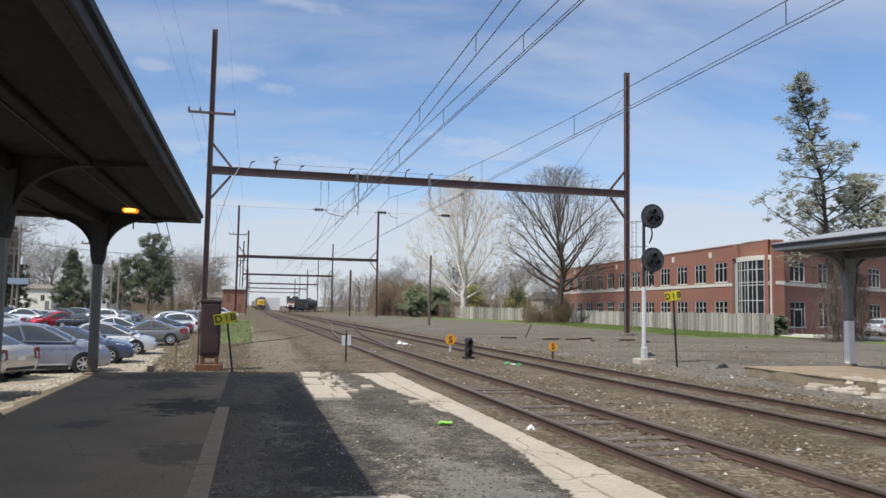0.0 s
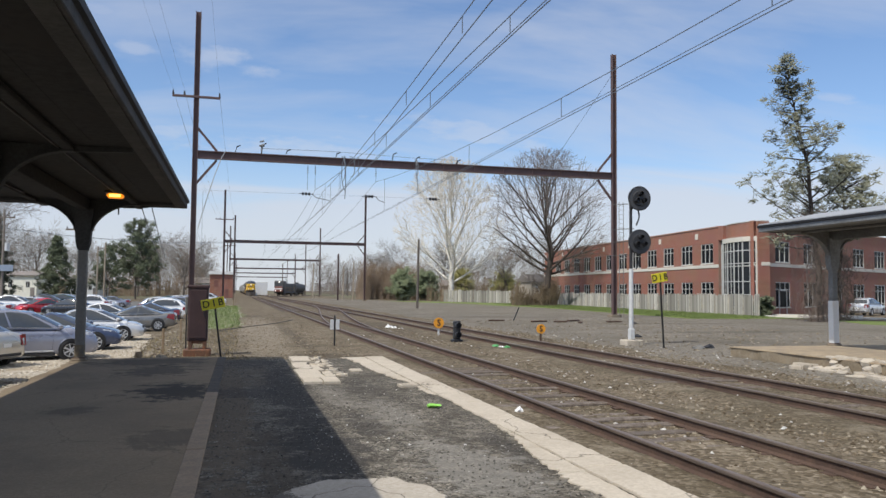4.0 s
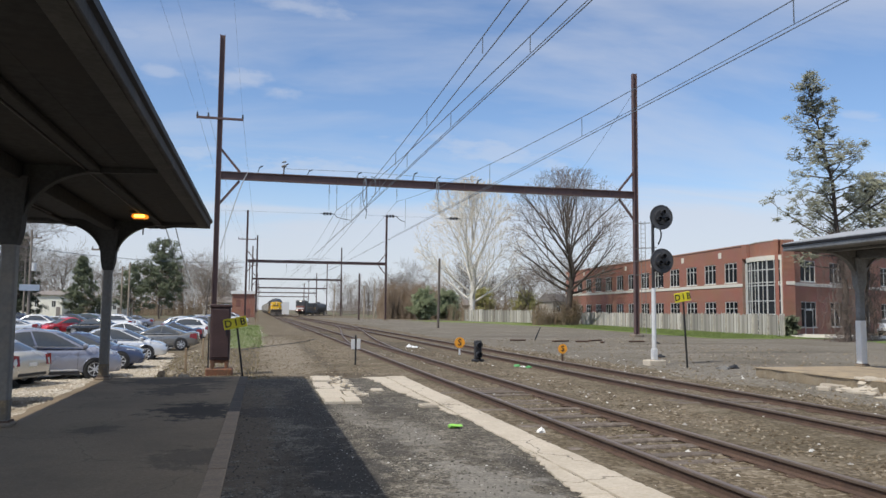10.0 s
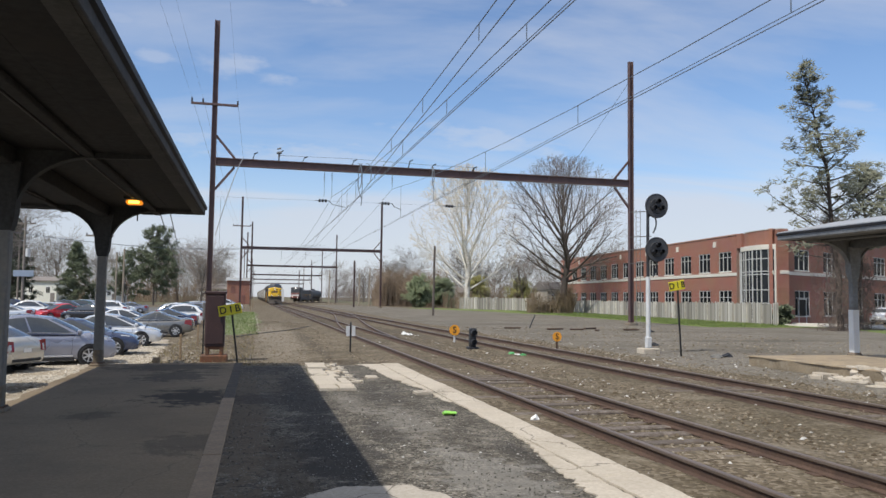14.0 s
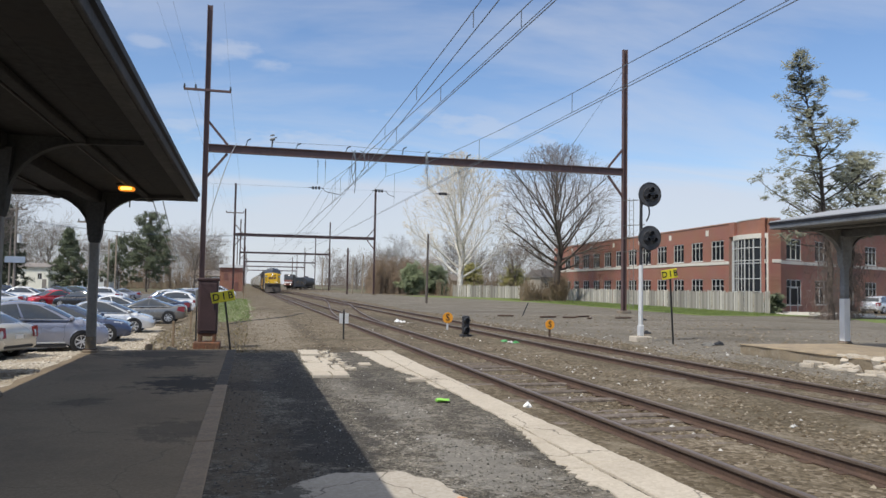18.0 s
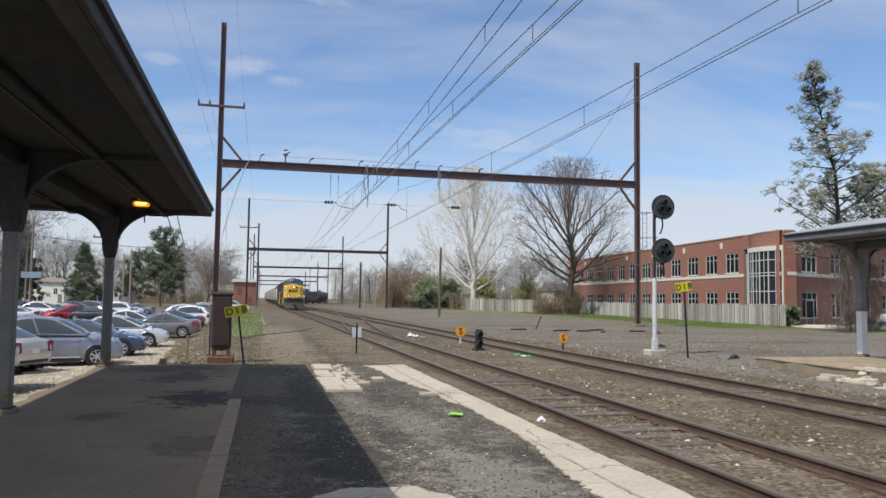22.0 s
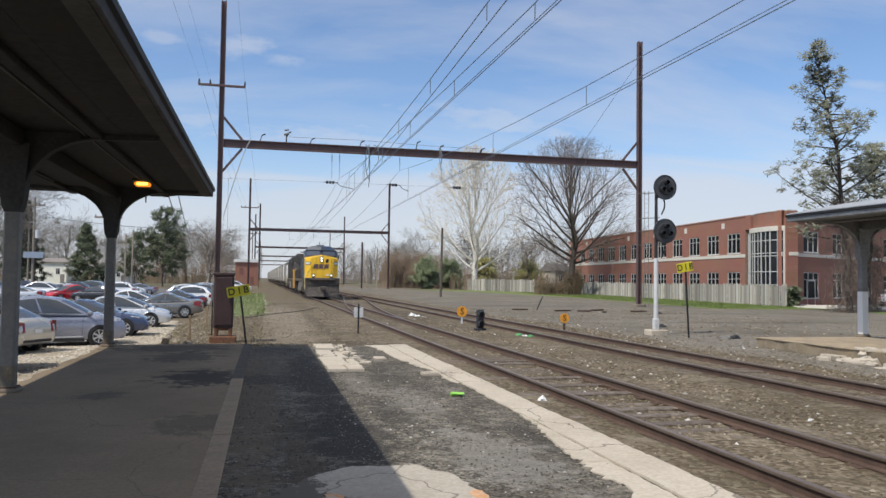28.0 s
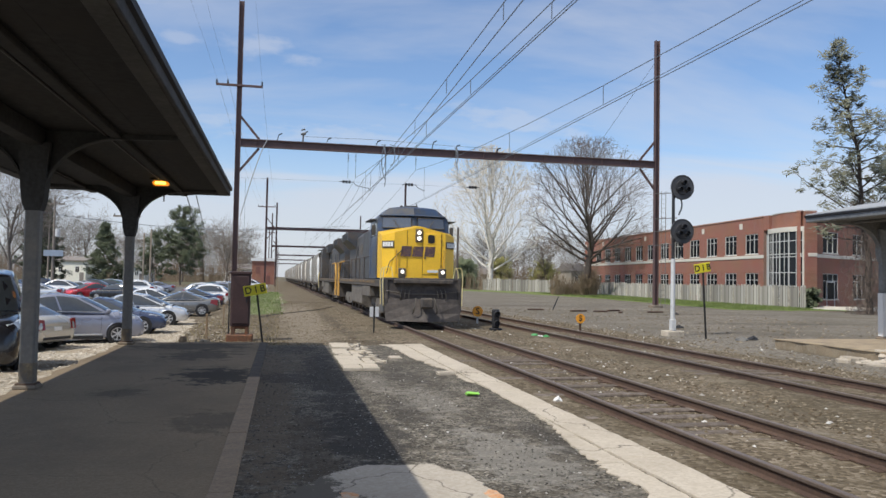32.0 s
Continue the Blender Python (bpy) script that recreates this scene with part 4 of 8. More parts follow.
# ---- umbrella canopies ----
def canopy(name, x, y_end, y_start, z_eave, floor_z, half, col_ys, label, post_mat, turn, edge_mat, arm_mat, under_mat):
    """A row of columns with curved brackets that bear a shallow gabled roof; turn swings it about its far end."""
    at = pose(x, y_end, 0, 0, 0, turn) @ pose(0, -y_end, 0)
    c = thing(name, at, label, "platform canopy", "station canopies", "structure")
    ridge = z_eave + 0.42
    roof = Shape()
    roof.prism([(-half - .02, z_eave + .012), (0, ridge + .012), (half + .02, z_eave + .012), (half + .02, z_eave + .05), (0, ridge + .06), (-half - .02, z_eave + .05)], "y", y_start, y_end + .02)
    part("roof", roof, M_ROOFTOP, c, "grey sheet roof covering", soft=0)
    zs = z_eave - 0.20
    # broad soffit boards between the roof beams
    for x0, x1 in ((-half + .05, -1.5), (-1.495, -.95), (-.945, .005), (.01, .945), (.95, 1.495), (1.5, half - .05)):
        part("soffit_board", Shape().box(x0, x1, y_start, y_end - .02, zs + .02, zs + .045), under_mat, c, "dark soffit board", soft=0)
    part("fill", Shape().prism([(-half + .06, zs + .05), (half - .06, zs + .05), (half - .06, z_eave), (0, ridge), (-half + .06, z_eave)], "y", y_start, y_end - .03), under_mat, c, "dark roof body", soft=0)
    for sx in (-1, 1):
        part("fascia", Shape().box(sx * half - .03, sx * half + .03, y_start, y_end, zs, z_eave + .01, .01), edge_mat, c, "weathered eave fascia")
        part("gutter", Shape().prism([(sx * (half + .03), z_eave - .07), (sx * (half + .075), z_eave - .055), (sx * (half + .085), z_eave + .01), (sx * (half + .03), z_eave + .01)], "y", y_start, y_end), M_EAVE, c, "dark metal eave gutter")
        part("eave_board", Shape().box(sx * half - sx * .03, sx * half - sx * .24, y_start, y_end - .03, zs - .004, zs + .018, .004), edge_mat, c, "grey board along the eave soffit")
    part("end_fascia", Shape().prism([(-half, zs), (half, zs), (half, z_eave), (0, ridge), (-half, z_eave)], "y", y_end - .02, y_end + .015), M_CANOPY, c, "dark painted gable end board", soft=0)
    # torn sheet edge that hangs under the gable end
    rnd = random.Random(int(x * 7) + 3)
    torn = [(.55 + .2 * i, zs - rnd.uniform(0, .07)) for i in range(5)]
    part("torn_edge", Shape().prism(torn + [(1.35, zs + .01), (.55, zs + .01)], "y", y_end - .012, y_end + .004), M_CANOPY, c, "torn edge of the end board", soft=0)
    part("hanging_strap", Shape().box(.60, .63, y_end - .06, y_end - .04, zs - .22, zs + .01), M_CANOPY, c, "loose strap under the roof end")
    for bx in (-1.12, 1.12):
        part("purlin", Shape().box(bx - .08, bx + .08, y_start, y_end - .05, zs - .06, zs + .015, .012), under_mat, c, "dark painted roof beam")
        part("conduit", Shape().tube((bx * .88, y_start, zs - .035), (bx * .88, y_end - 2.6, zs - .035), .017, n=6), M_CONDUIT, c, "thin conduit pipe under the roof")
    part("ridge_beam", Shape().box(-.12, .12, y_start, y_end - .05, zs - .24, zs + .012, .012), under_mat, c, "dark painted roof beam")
    for yc in col_ys:
        col = part("column", Shape().box(-.105, .105, yc - .10, yc + .10, floor_z, zs - .2, .025), post_mat, c, "painted steel column, tan at its foot")
        part("column_foot", Shape().box(-.17, .17, yc - .16, yc + .16, floor_z - .01, floor_z + .06, .02), M_CURB, col, "concrete foot")
        # a mottled tan sleeve covers the column's lowest part
        part("tan_foot", Shape().box(-.108, .108, yc - .103, yc + .103, floor_z + .08, floor_z + .40, .022), M_TANFOOT, col, "mottled tan band round the foot")
        part("base_plate", Shape().box(-.14, .14, yc - .13, yc + .13, floor_z + .05, floor_z + .085, .006), M_RUST, col, "rusty base plate")
        part("capital", Shape().loft([[(-.105 - e, yc - .10 - e * .4, z), (.105 + e, yc - .10 - e * .4, z), (.105 + e, yc + .10 + e * .4, z), (-.105 - e, yc + .10 + e * .4, z)]
                                      for z, e in ((zs - 1.22, 0), (zs - 1.14, .03), (zs - 1.0, .055), (zs - .8, .07), (zs - .6, .08), (zs - .2, .12))]), arm_mat, col, "swelling painted capital", soft=30)
        for sx in (-1, 1):
            low = []
            for i in range(15):
                a = i / 14 * math.pi / 2
                low.append((sx * (.15 + 1.05 * (1 - math.cos(a))), zs - .98 + .90 * math.sin(a)))
            outline = low + [(sx * (half - .25), zs - .05), (sx * (half - .25), zs + .01), (sx * .1, zs + .01), (sx * .1, zs - .98)]
            br = part("bracket", Shape().prism(outline, "y", yc - .025, yc + .025), arm_mat, col, "curved painted roof bracket", soft=30)
            # flange that runs round the bracket's curve
            rings = [[(px, yc - .085, pz), (px, yc + .085, pz), (px - sx * .02, yc + .085, pz + .022), (px - sx * .02, yc - .085, pz + .022)] for px, pz in low]
            part("flange", Shape().loft(rings), arm_mat, br, soft=30)
    return c


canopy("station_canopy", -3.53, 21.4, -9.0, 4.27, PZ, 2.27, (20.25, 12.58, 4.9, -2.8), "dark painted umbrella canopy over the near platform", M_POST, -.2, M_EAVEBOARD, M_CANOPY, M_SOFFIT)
M_FARSOFFIT = mat("grey_soffit_paint", (.115, .12, .125), .8, 0, .25, .6, 12, .15, .003, (.08, .08, .082), .6)
canopy("far_canopy", 18.6, 21.3, -22.0, 4.14, QZ, 2.2, (20.6, 12.9, 5.2, -2.5), "grey umbrella canopy over the far platform", M_FARPOST, 0, M_FARFASCIA, M_FARPOST, M_FARSOFFIT)
# white-painted lower face of the far column
solid("column_paint", Shape().box(18.485, 18.715, 20.49, 20.71, QZ + .06, 1.75, .012), M_WHITE, "white paint on the lower canopy column", "paint")
lamp = thing("platform_lamp", pose(-2.56, 18.2, 4.045), "lit amber platform lamp under the canopy", "lamp")
part("housing", Shape().box(-.21, .21, -.12, .12, -.02, .04, .015), M_BLACKPAINT, lamp)
part("lens", Shape().box(-.17, .17, -.125, .11, -.12, -.02, .035), M_AMBER, lamp, "glowing amber lens")
part("bulb", Shape().box(-.11, .12, -.135, -.11, -.105, -.04, .012), M_BULB, lamp, "bright sodium bulb")
part("hanger", Shape().tube((0, 0, .0), (0, 0, .06), .03), M_BLACKPAINT, lamp)


# ---- catenary bridges ----
def h_post(s, x, y, z0, z1, w=.36):
    """An H-shaped steel post with its two flanges."""
    s.box(x - w / 2, x - w / 2 + .05, y - .17, y + .17, z0, z1, .006)
    s.box(x + w / 2 - .05, x + w / 2, y - .17, y + .17, z0, z1, .006)
    s.box(x - w / 2 + .04, x + w / 2 - .04, y - .02, y + .02, z0, z1)
    return s


def bridge(y, xl, xr, top_l, top_r, beam_z, arm=True, near=False):
    b = thing("catenary_bridge", pose(0, y, 0), "tall brown steel catenary bridge over the tracks", "catenary bridge", "catenary bridges")
    for x, top, sx in ((xl, top_l, 1), (xr, top_r, -1)):
        p = part("post", h_post(Shape(), x, 0, 0, top), M_BRIDGE, b, "tall brown H-section steel post")
        part("footing", Shape().box(x - .45, x + .45, -.4, .4, -.1, .22, .04), M_CURB, p, "concrete footing")
        for za, zb in ((1.85, .30), (-2.0, -.35)):
            part("brace", Shape().beam((x + sx * .15, 0, beam_z + za), (x + sx * 1.45, 0, beam_z + zb), .14, .16), M_BRIDGE, p, "diagonal knee brace")
    bm = Shape()
    bm.box(xl + .19, xr - .19, -.16, .16, beam_z + .22, beam_z + .28)
    bm.box(xl + .19, xr - .19, -.16, .16, beam_z - .28, beam_z - .22)
    bm.box(xl + .19, xr - .19, -.03, .03, beam_z - .23, beam_z + .23)
    beam = part("beam", bm, M_BRIDGE, b, "long brown steel cross beam")
    for i in range(int((xr - xl) / 2.4)):
        x = xl + 1.2 + i * 2.4
        part("stiffener", Shape().box(x - .02, x + .02, -.15, .15, beam_z - .22, beam_z + .22), M_BRIDGE, beam)
    if arm:
        a = part("cross_arm", Shape().box(xl - 1.6, xl + 1.6, -.22, -.10, beam_z + 3.95, beam_z + 4.12, .02), M_BRIDGE, b, "cross arm with pin insulators")
        for dx in (-1.55, -.8, 1.55):
            part("insulator", Shape().tube((xl + dx, -.16, beam_z + 4.1), (xl + dx, -.16, beam_z + 4.4), .07, .045, 8), M_DARKSTEEL, a)
    return b


M_STAKE = mat("pale_pole_wood", (.34, .28, .21), .9, 0, .25, 3, 30, .3)
B1, B2, B3 = 56.0, 148.0, 240.0
bridge(B1, -2.80, 29.47, 21.5, 21.35, 11.36)
bridge(B2, -1.85, 24.5, 20.5, 20.4, 10.95)
bridge(B3, -1.2, 25.7, 21.2, 21.3, 11.2)
bridge(332, 0.0, 29.5, 21.8, 21.8, 11.0)
bridge(424, 0.6, 32, 21.8, 21.8, 11.0)
bridge(516, 1.5, 34, 22, 22, 10.4)
# taller second posts standing beside the second and third bridges
for x, y, h in ((25.3, 168, 8.6), (19.7, 200, 8.8), (23.6, 172, 7.4)):
    solid("wooden_pole", Shape().tube((x, y, 0), (x + .1, y, h), .17, .13, 10), M_STAKE, "pale wooden pole beside the far tracks", "pole", "trackside poles")
for x, y, h in ((0.05, 152, 16.2), (20.4, 156, 9.4), (22, 290, 14), (18, 300, 12), (-2.5, 300, 20)):
    solid("steel_pole", h_post(Shape(), x, y, 0, h, .30), M_BRIDGE, "slim brown steel pole beside the tracks", "pole", "trackside poles")
solid("wooden_pole", Shape().tube((20.17, 85.2, 0), (20.27, 85.2, 7.88), .15, .12, 10), mat("old_pole_wood", (.12, .10, .085), .9, 0, .3, 3, 30, .4, .01), "short old wooden pole in the gravel yard", "pole")

# small iron work on the near bridge
fit_x = [(-.1, .45), (1.7, .7), (3.4, .35), (7.0, .35), (11.2, .55), (13.0, .35), (16.2, .3)]
for x, h in fit_x:
    solid("beam_bracket", Shape().beam((x, B1, 11.62), (x + .12, B1, 11.64 + h), .05, .12).beam((x + .1, B1, 11.6 + h), (x + .35, B1, 11.72 + h), .05, .08), M_DARKSTEEL,
          "small iron bracket on the catenary beam", "bracket", "beam brackets")
solid("warning_siren", Shape().tube((1.72, B1, 11.64), (1.72, B1, 12.15), .05).tube((1.56, B1, 12.2), (1.9, B1, 12.28), .08, .11, 10).tube((1.58, B1, 12.5), (1.86, B1, 12.58), .05, .07, 8), M_FARPOST,
      "small grey device on the catenary beam", "device")


# ---- overhead wires ----
def span(x0, x1, ends, low, ya, yb, n=14):
    """A wire that sags between two heights."""
    return [(x0 + (x1 - x0) * i / n, ya + (yb - ya) * i / n, low + (ends - low) * (2 * i / n - 1) ** 2) for i in range(n + 1)]


def catenary(xs, contact, mess_low, mess_high, label, first, step, ys=(-36.0, B1, B2, B3, 332.0), twin=True):
    c = thing("catenary", pose(0, 0, 0), label, "overhead wire", "overhead wires")
    for i, (ya, yb) in enumerate(zip(ys, ys[1:])):
        xa, xb = xs[i], xs[i + 1]
        r = .012 if i == 0 else .011
        up = span(xa, xb, mess_high, mess_low, ya, yb)
        part("messenger_wire", Shape().wire(up, r), M_WIRE, c)
        part("contact_wire", Shape().wire([(x, y, contact) for x, y, z in up], r), M_WIRE, c)
        if twin:
            part("contact_wire", Shape().wire([(x + .03, y, contact + .10) for x, y, z in up], r * .8), M_WIRE, c)
        if i < 1:
            for k in range(int((yb - first) / step) + 1):
                y = first + step * k
                t = (y - ya) / (yb - ya)
                x = xa + (xb - xa) * t
                z = mess_low + (mess_high - mess_low) * (2 * t - 1) ** 2
                part("hanger", Shape().tube((x, y, contact + .1), (x, y, z), .012, n=4), M_WIRE, c)
    return c


catenary((5.50, 5.55, 5.5, 5.5, 5.5), 7.33, 7.76, 9.2, "bronze overhead wires above the near track", -33.0, 6.87)
catenary((9.98, 10.0, 10.0, 10.0, 10.0), 7.45, 8.0, 10.0, "bronze overhead wires above the far track", -27.5, 10.0)
catenary((2.8, 6.1, 8.2), 7.42, 7.88, 9.1, "bronze overhead wires drawn across the crossover", -31.2, 6.7, ys=(-36.0, B1, B2), twin=False)


def insulators(x, y, z0, z1, label="hanging insulator string under the catenary beam"):
    s = thing("insulator_string", pose(x, y, 0), label, "insulator", "insulator strings")
    part("rod", Shape().tube((0, 0, z0), (0, 0, z1), .014, n=6), M_WIRE, s)
    n = 3
    for i in range(n):
        z = z1 - .25 - i * .17
        part("disc", Shape().tube((0, 0, z), (0, 0, z - .07), .03, .065, 10), M_WIRE, s)
    return s


for x in (5.55, 10.0, 5.0):
    insulators(x, B1, 9.2 if x != 10 else 10.0, 11.1)
for x in (5.5, 10.0, 7.6):
    insulators(x, B2, 9.0, 10.7)
# span wire under the near beam, with insulators and steady arms that hold the wires in line
solid("span_wire", Shape().wire([(-2.6, B1 + 1, 9.0), (5.0, B1 + 1, 9.02), (14.65, B1 + 1, 9.04), (29.2, B1 + 1, 9.1)], .007, 4), M_WIRE, "thin cross-span wire under the catenary beam", "cable")
for x0, x1 in ((5.0, 5.9), (9.7, 10.1), (14.65, 14.7)):
    a = thing("span_insulator", pose(x0, B1 + 1, 9.03), "dark insulator in the cross-span wire with its steady arm", "insulator", "span insulators")
    for i in range(3):
        part("disc", Shape().tube((-.30 + .22 * i, 0, 0), (-.16 + .22 * i, 0, 0), .10, .13, 10), M_DARKSTEEL, a)
    part("rod", Shape().tube((-.55, 0, 0), (.55, 0, 0), .025, n=6), M_DARKSTEEL, a)
    if x1 - x0 > .1:
        part("steady_arm", Shape().wire([(.5, 0, 0), (.7, 0, -.25), (x1 - x0 + .8, 0, -.42)], .022, 5), M_DARKSTEEL, a)
loops = thing("jumper_wires", pose(0, B1, 0), "loops of slack jumper wire hanging from the beam", "overhead wire", "overhead wires")
for i, (x, d, w) in enumerate(((7.4, 1.9, .25), (7.7, 2.6, -.3), (8.0, 1.5, .35), (7.6, 3.1, .1), (12.9, 1.1, .2), (13.1, 1.6, -.15))):
    part("jumper_wire", Shape().wire([(x + w * math.sin(u * 3.1), -.2 - .5 * u, 11.75 - d * u + .25 * math.sin(u * 6)) for u in np.linspace(0, 1, 12)], .034), M_WIRE, loops)
# cable that falls from the beam along the near post, and the guy of the far post
solid("drop_cable", Shape().wire([(-.75 - 1.75 * u ** .8, B1 - .2, 11.7 - 5.6 * u) for u in np.linspace(0, 1, 12)], .034, 5), M_PALECABLE, "pale cable dropping from the catenary beam", "cable")
solid("thin_pole_wire", Shape().wire([(-2.2, B1 - .3, 8.8), (-2.2, B1 - .3, 2)], .012), M_WIRE, "thin wire running down the steel post", "cable")
solid("guy_wire", Shape().wire([(29.3, B1, 19.6), (25.5, B1 + 6, 11.5)], .014), M_WIRE, "thin guy wire of the steel post", "cable")
for dx, z in ((-1.55, 15.85), (-.8, 15.8), (1.55, 15.8)):
    w = thing("signal_wire", pose(0, 0, 0), "thin line wire carried on the cross arms", "overhead wire", "overhead wires")
    part("near_span", Shape().wire(span(-2.8 + dx, -2.8 + dx, z, z - .9, -36, B1), .0045), M_WIRE, w)
    part("far_span", Shape().wire(span(-2.8 + dx, -1.85 + dx, z, z - .9, B1, B2), .010), M_WIRE, w)
solid("feeder_wire", Shape().wire([(1.8, B1, 12.05), (7.0, B1, 12.1), (12.9, B1, 11.95), (16.3, B1, 11.95)], .014), M_WIRE, "thin feeder wire along the beam", "cable")

# ---- signals ----
SX, SY = 14.38, 26.0
sig = thing("signal_mast", pose(SX, SY, 0), "two-headed colour light signal on a pale mast", "railway signal")
part("base", Shape().box(-.34, .34, -.28, .28, -.1, .2, .03), M_CONCRETE, sig, "concrete base")
part("mast", Shape().tube((0, 0, .18), (0, 0, 2.85), .085, .08, 14), M_GREYPAINT, sig, "pale grey lower mast")
part("base_case", Shape().box(-.10, .10, -.10, .10, .2, .62, .03), M_GREYPAINT, sig, "pale junction case")
part("upper_mast", Shape().tube((.0, 0, 2.8), (.0, 0, 5.7), .065, .055, 12), M_DARKSTEEL, sig, "dark upper mast")
for z in (5.49, 3.86):
    h = part("signal_head", Shape().tube((.25, -.22, z), (.25, -.17, z), .46, .46, 28), M_TARGET, sig, "round black target with three lamps")
    part("target_rim", Shape().wire([(.25 + .45 * math.cos(a), -.225, z + .45 * math.sin(a)) for a in np.linspace(0, 6.2832, 29)], .014, 5), M_BLACKPAINT, h)
    part("lamp_case", Shape().tube((.25, -.26, z), (.25, -.215, z), .27, .29, 20), M_BLACKPAINT, h)
    part("back_case", Shape().tube((.25, -.18, z), (.25, .12, z), .26, .20, 18), M_DARKSTEEL, h)
    for a in (90, 210, 330):
        lx, lz = .25 + .17 * math.cos(radians(a)), z + .17 * math.sin(radians(a))
        part("lens_hood", Shape().tube((lx, -.42, lz), (lx, -.24, lz), .085, .085, 12, False), M_BLACKPAINT, h)
        part("lens", Shape().tube((lx, -.30, lz), (lx, -.258, lz), .072, .072, 12), M_DARKSTEEL, h)
    part("bracket", Shape().beam((0, 0, z - .1), (.25, -.02, z), .06, .06).beam((0, 0, z - .45), (.2, .0, z - .2), .04, .04), M_DARKSTEEL, h)
    part("conduit", Shape().wire([(.22 + .13 * math.sin(u * 3.14), 0, z - .25 - .75 * u) for u in np.linspace(0, 1, 8)], .028, 6), M_DARKSTEEL, h)
# ladder on the far post of the near bridge
lad = thing("ladder", pose(29.85, B1 - .5, 0), "light steel ladder beside the catenary post", "ladder")
for dx in (-.19, .19):
    part("stringer", Shape().tube((dx, 0, 0), (dx, 0, 9.2), .022, n=6), M_POST, lad)
for i in range(25):
    part("rung", Shape().tube((-.19, 0, .3 + .36 * i), (.19, 0, .3 + .36 * i), .014, n=5), M_POST, lad)
for z in (9.0, 7.0, 6.0, 4.9):
    part("hoop", Shape().beam((-.75, 0, z), (1.1, -.1, z + .12), .06, .06), M_POST, lad)
dw = thing("dwarf_signal", pose(8.35, 28.6, 0), "black dwarf signal standing between the tracks", "railway signal")
part("base", Shape().box(-.2, .2, -.2, .2, -.05, .1, .02), M_DARKSTEEL, dw)
part("case", Shape().box(-.13, .13, -.12, .14, .1, .82, .04), M_BLACKPAINT, dw)
for z in (.28, .64):
    part("hood", Shape().tube((0, -.30, z), (0, -.11, z), .11, .12, 14, False), M_BLACKPAINT, dw)
    part("lens", Shape().tube((0, -.15, z), (0, -.125, z), .10, .10, 14), M_DARKSTEEL, dw)

# ---- boards and signs ----


def lettering(text, size, thick=.006):
    """Upright letters as a mesh, centred, in the x-z plane and facing -y."""
    cu = bpy.data.curves.new("letters", "FONT")
    cu.body, cu.size, cu.extrude, cu.align_x, cu.align_y = text, size, thick / 2, "CENTER", "CENTER"
    cu.offset = size * .012
    cu.resolution_u = 3
    ob = bpy.data.objects.new("letters", cu)
    scene.collection.objects.link(ob)
    me = bpy.data.meshes.new_from_object(ob.evaluated_get(bpy.context.evaluated_depsgraph_get()))
    bpy.data.objects.remove(ob)
    me.transform(Matrix.Rotation(radians(90), 4, "X"))
    return me


def board_sign(name, x, y, z, w, h, tilt, pole_x, pole_z, text, label):
    s = thing(name, pose(x, y, 0), label, "sign", "yellow track signs")
    brd = part("board", Shape().box(-w / 2, w / 2, -.012, .012, -h / 2, h / 2, .008), M_YELLOW, s, "yellow board with black letters", at=pose(0, 0, z, 0, -tilt, 0))
    me = lettering(text, h * .92)
    me.materials.append(M_INK)
    part("letters", me, None, brd, "black capital letters", at=pose(0, -.017, 0))
    part("pole", Shape().beam((pole_x - x, .03, pole_z), (.03, .03, z + .1), .05, .05), M_INK, s, "black pole, leaning")
    return s


board_sign("track_sign", -.53, 22.0, 1.55, .62, .29, 11, -.28, 0, "D I B", "yellow board lettered in black on a leaning pole")
board_sign("track_sign", 14.68, 24.5, 2.50, .62, .33, 10, 14.85, 0, "D I B", "yellow board lettered in black on a leaning pole by the signal")


def round_sign(x, y, z, r, label, post_mat, base=0.0):
    s = thing("switch_target", pose(x, y, 0), label, "sign", "orange switch targets")
    part("disc", Shape().tube((0, -.012, z), (0, .012, z), r, r, 18), M_ORANGE, s)
    me = lettering("S", r * 1.65)
    me.materials.append(M_INK)
    part("letter", me, None, s, "black capital letter", at=pose(0, -.018, z))
    part("post", Shape().box(-.04, .04, .012, .05, base, z - .02, .006), post_mat, s)
    return s


round_sign(8.72, 32.7, .56, .235, "round orange sign on a pale post between the tracks", M_GREYPAINT)
round_sign(11.79, 28.5, .49, .19, "round orange sign on a short post by the far track", M_RUST)
bx = thing("back_sign", pose(3.48, 27.3, 0), "small grey sign seen from behind on a black pole", "sign")
for s_ in (-1, 1):
    part("plate", Shape().box(s_ * .10 - .065, s_ * .10 + .065, -.03, -.012, .56, .92, .006), M_GREYPAINT, bx, "small grey sign plate")
part("pole", Shape().box(-.028, .028, -.012, .03, 0, 1.02, .006), M_INK, bx, "black pole")
part("finial", Shape().tube((0, .01, 1.0), (0, .01, 1.07), .035, .01, 8), M_INK, bx)

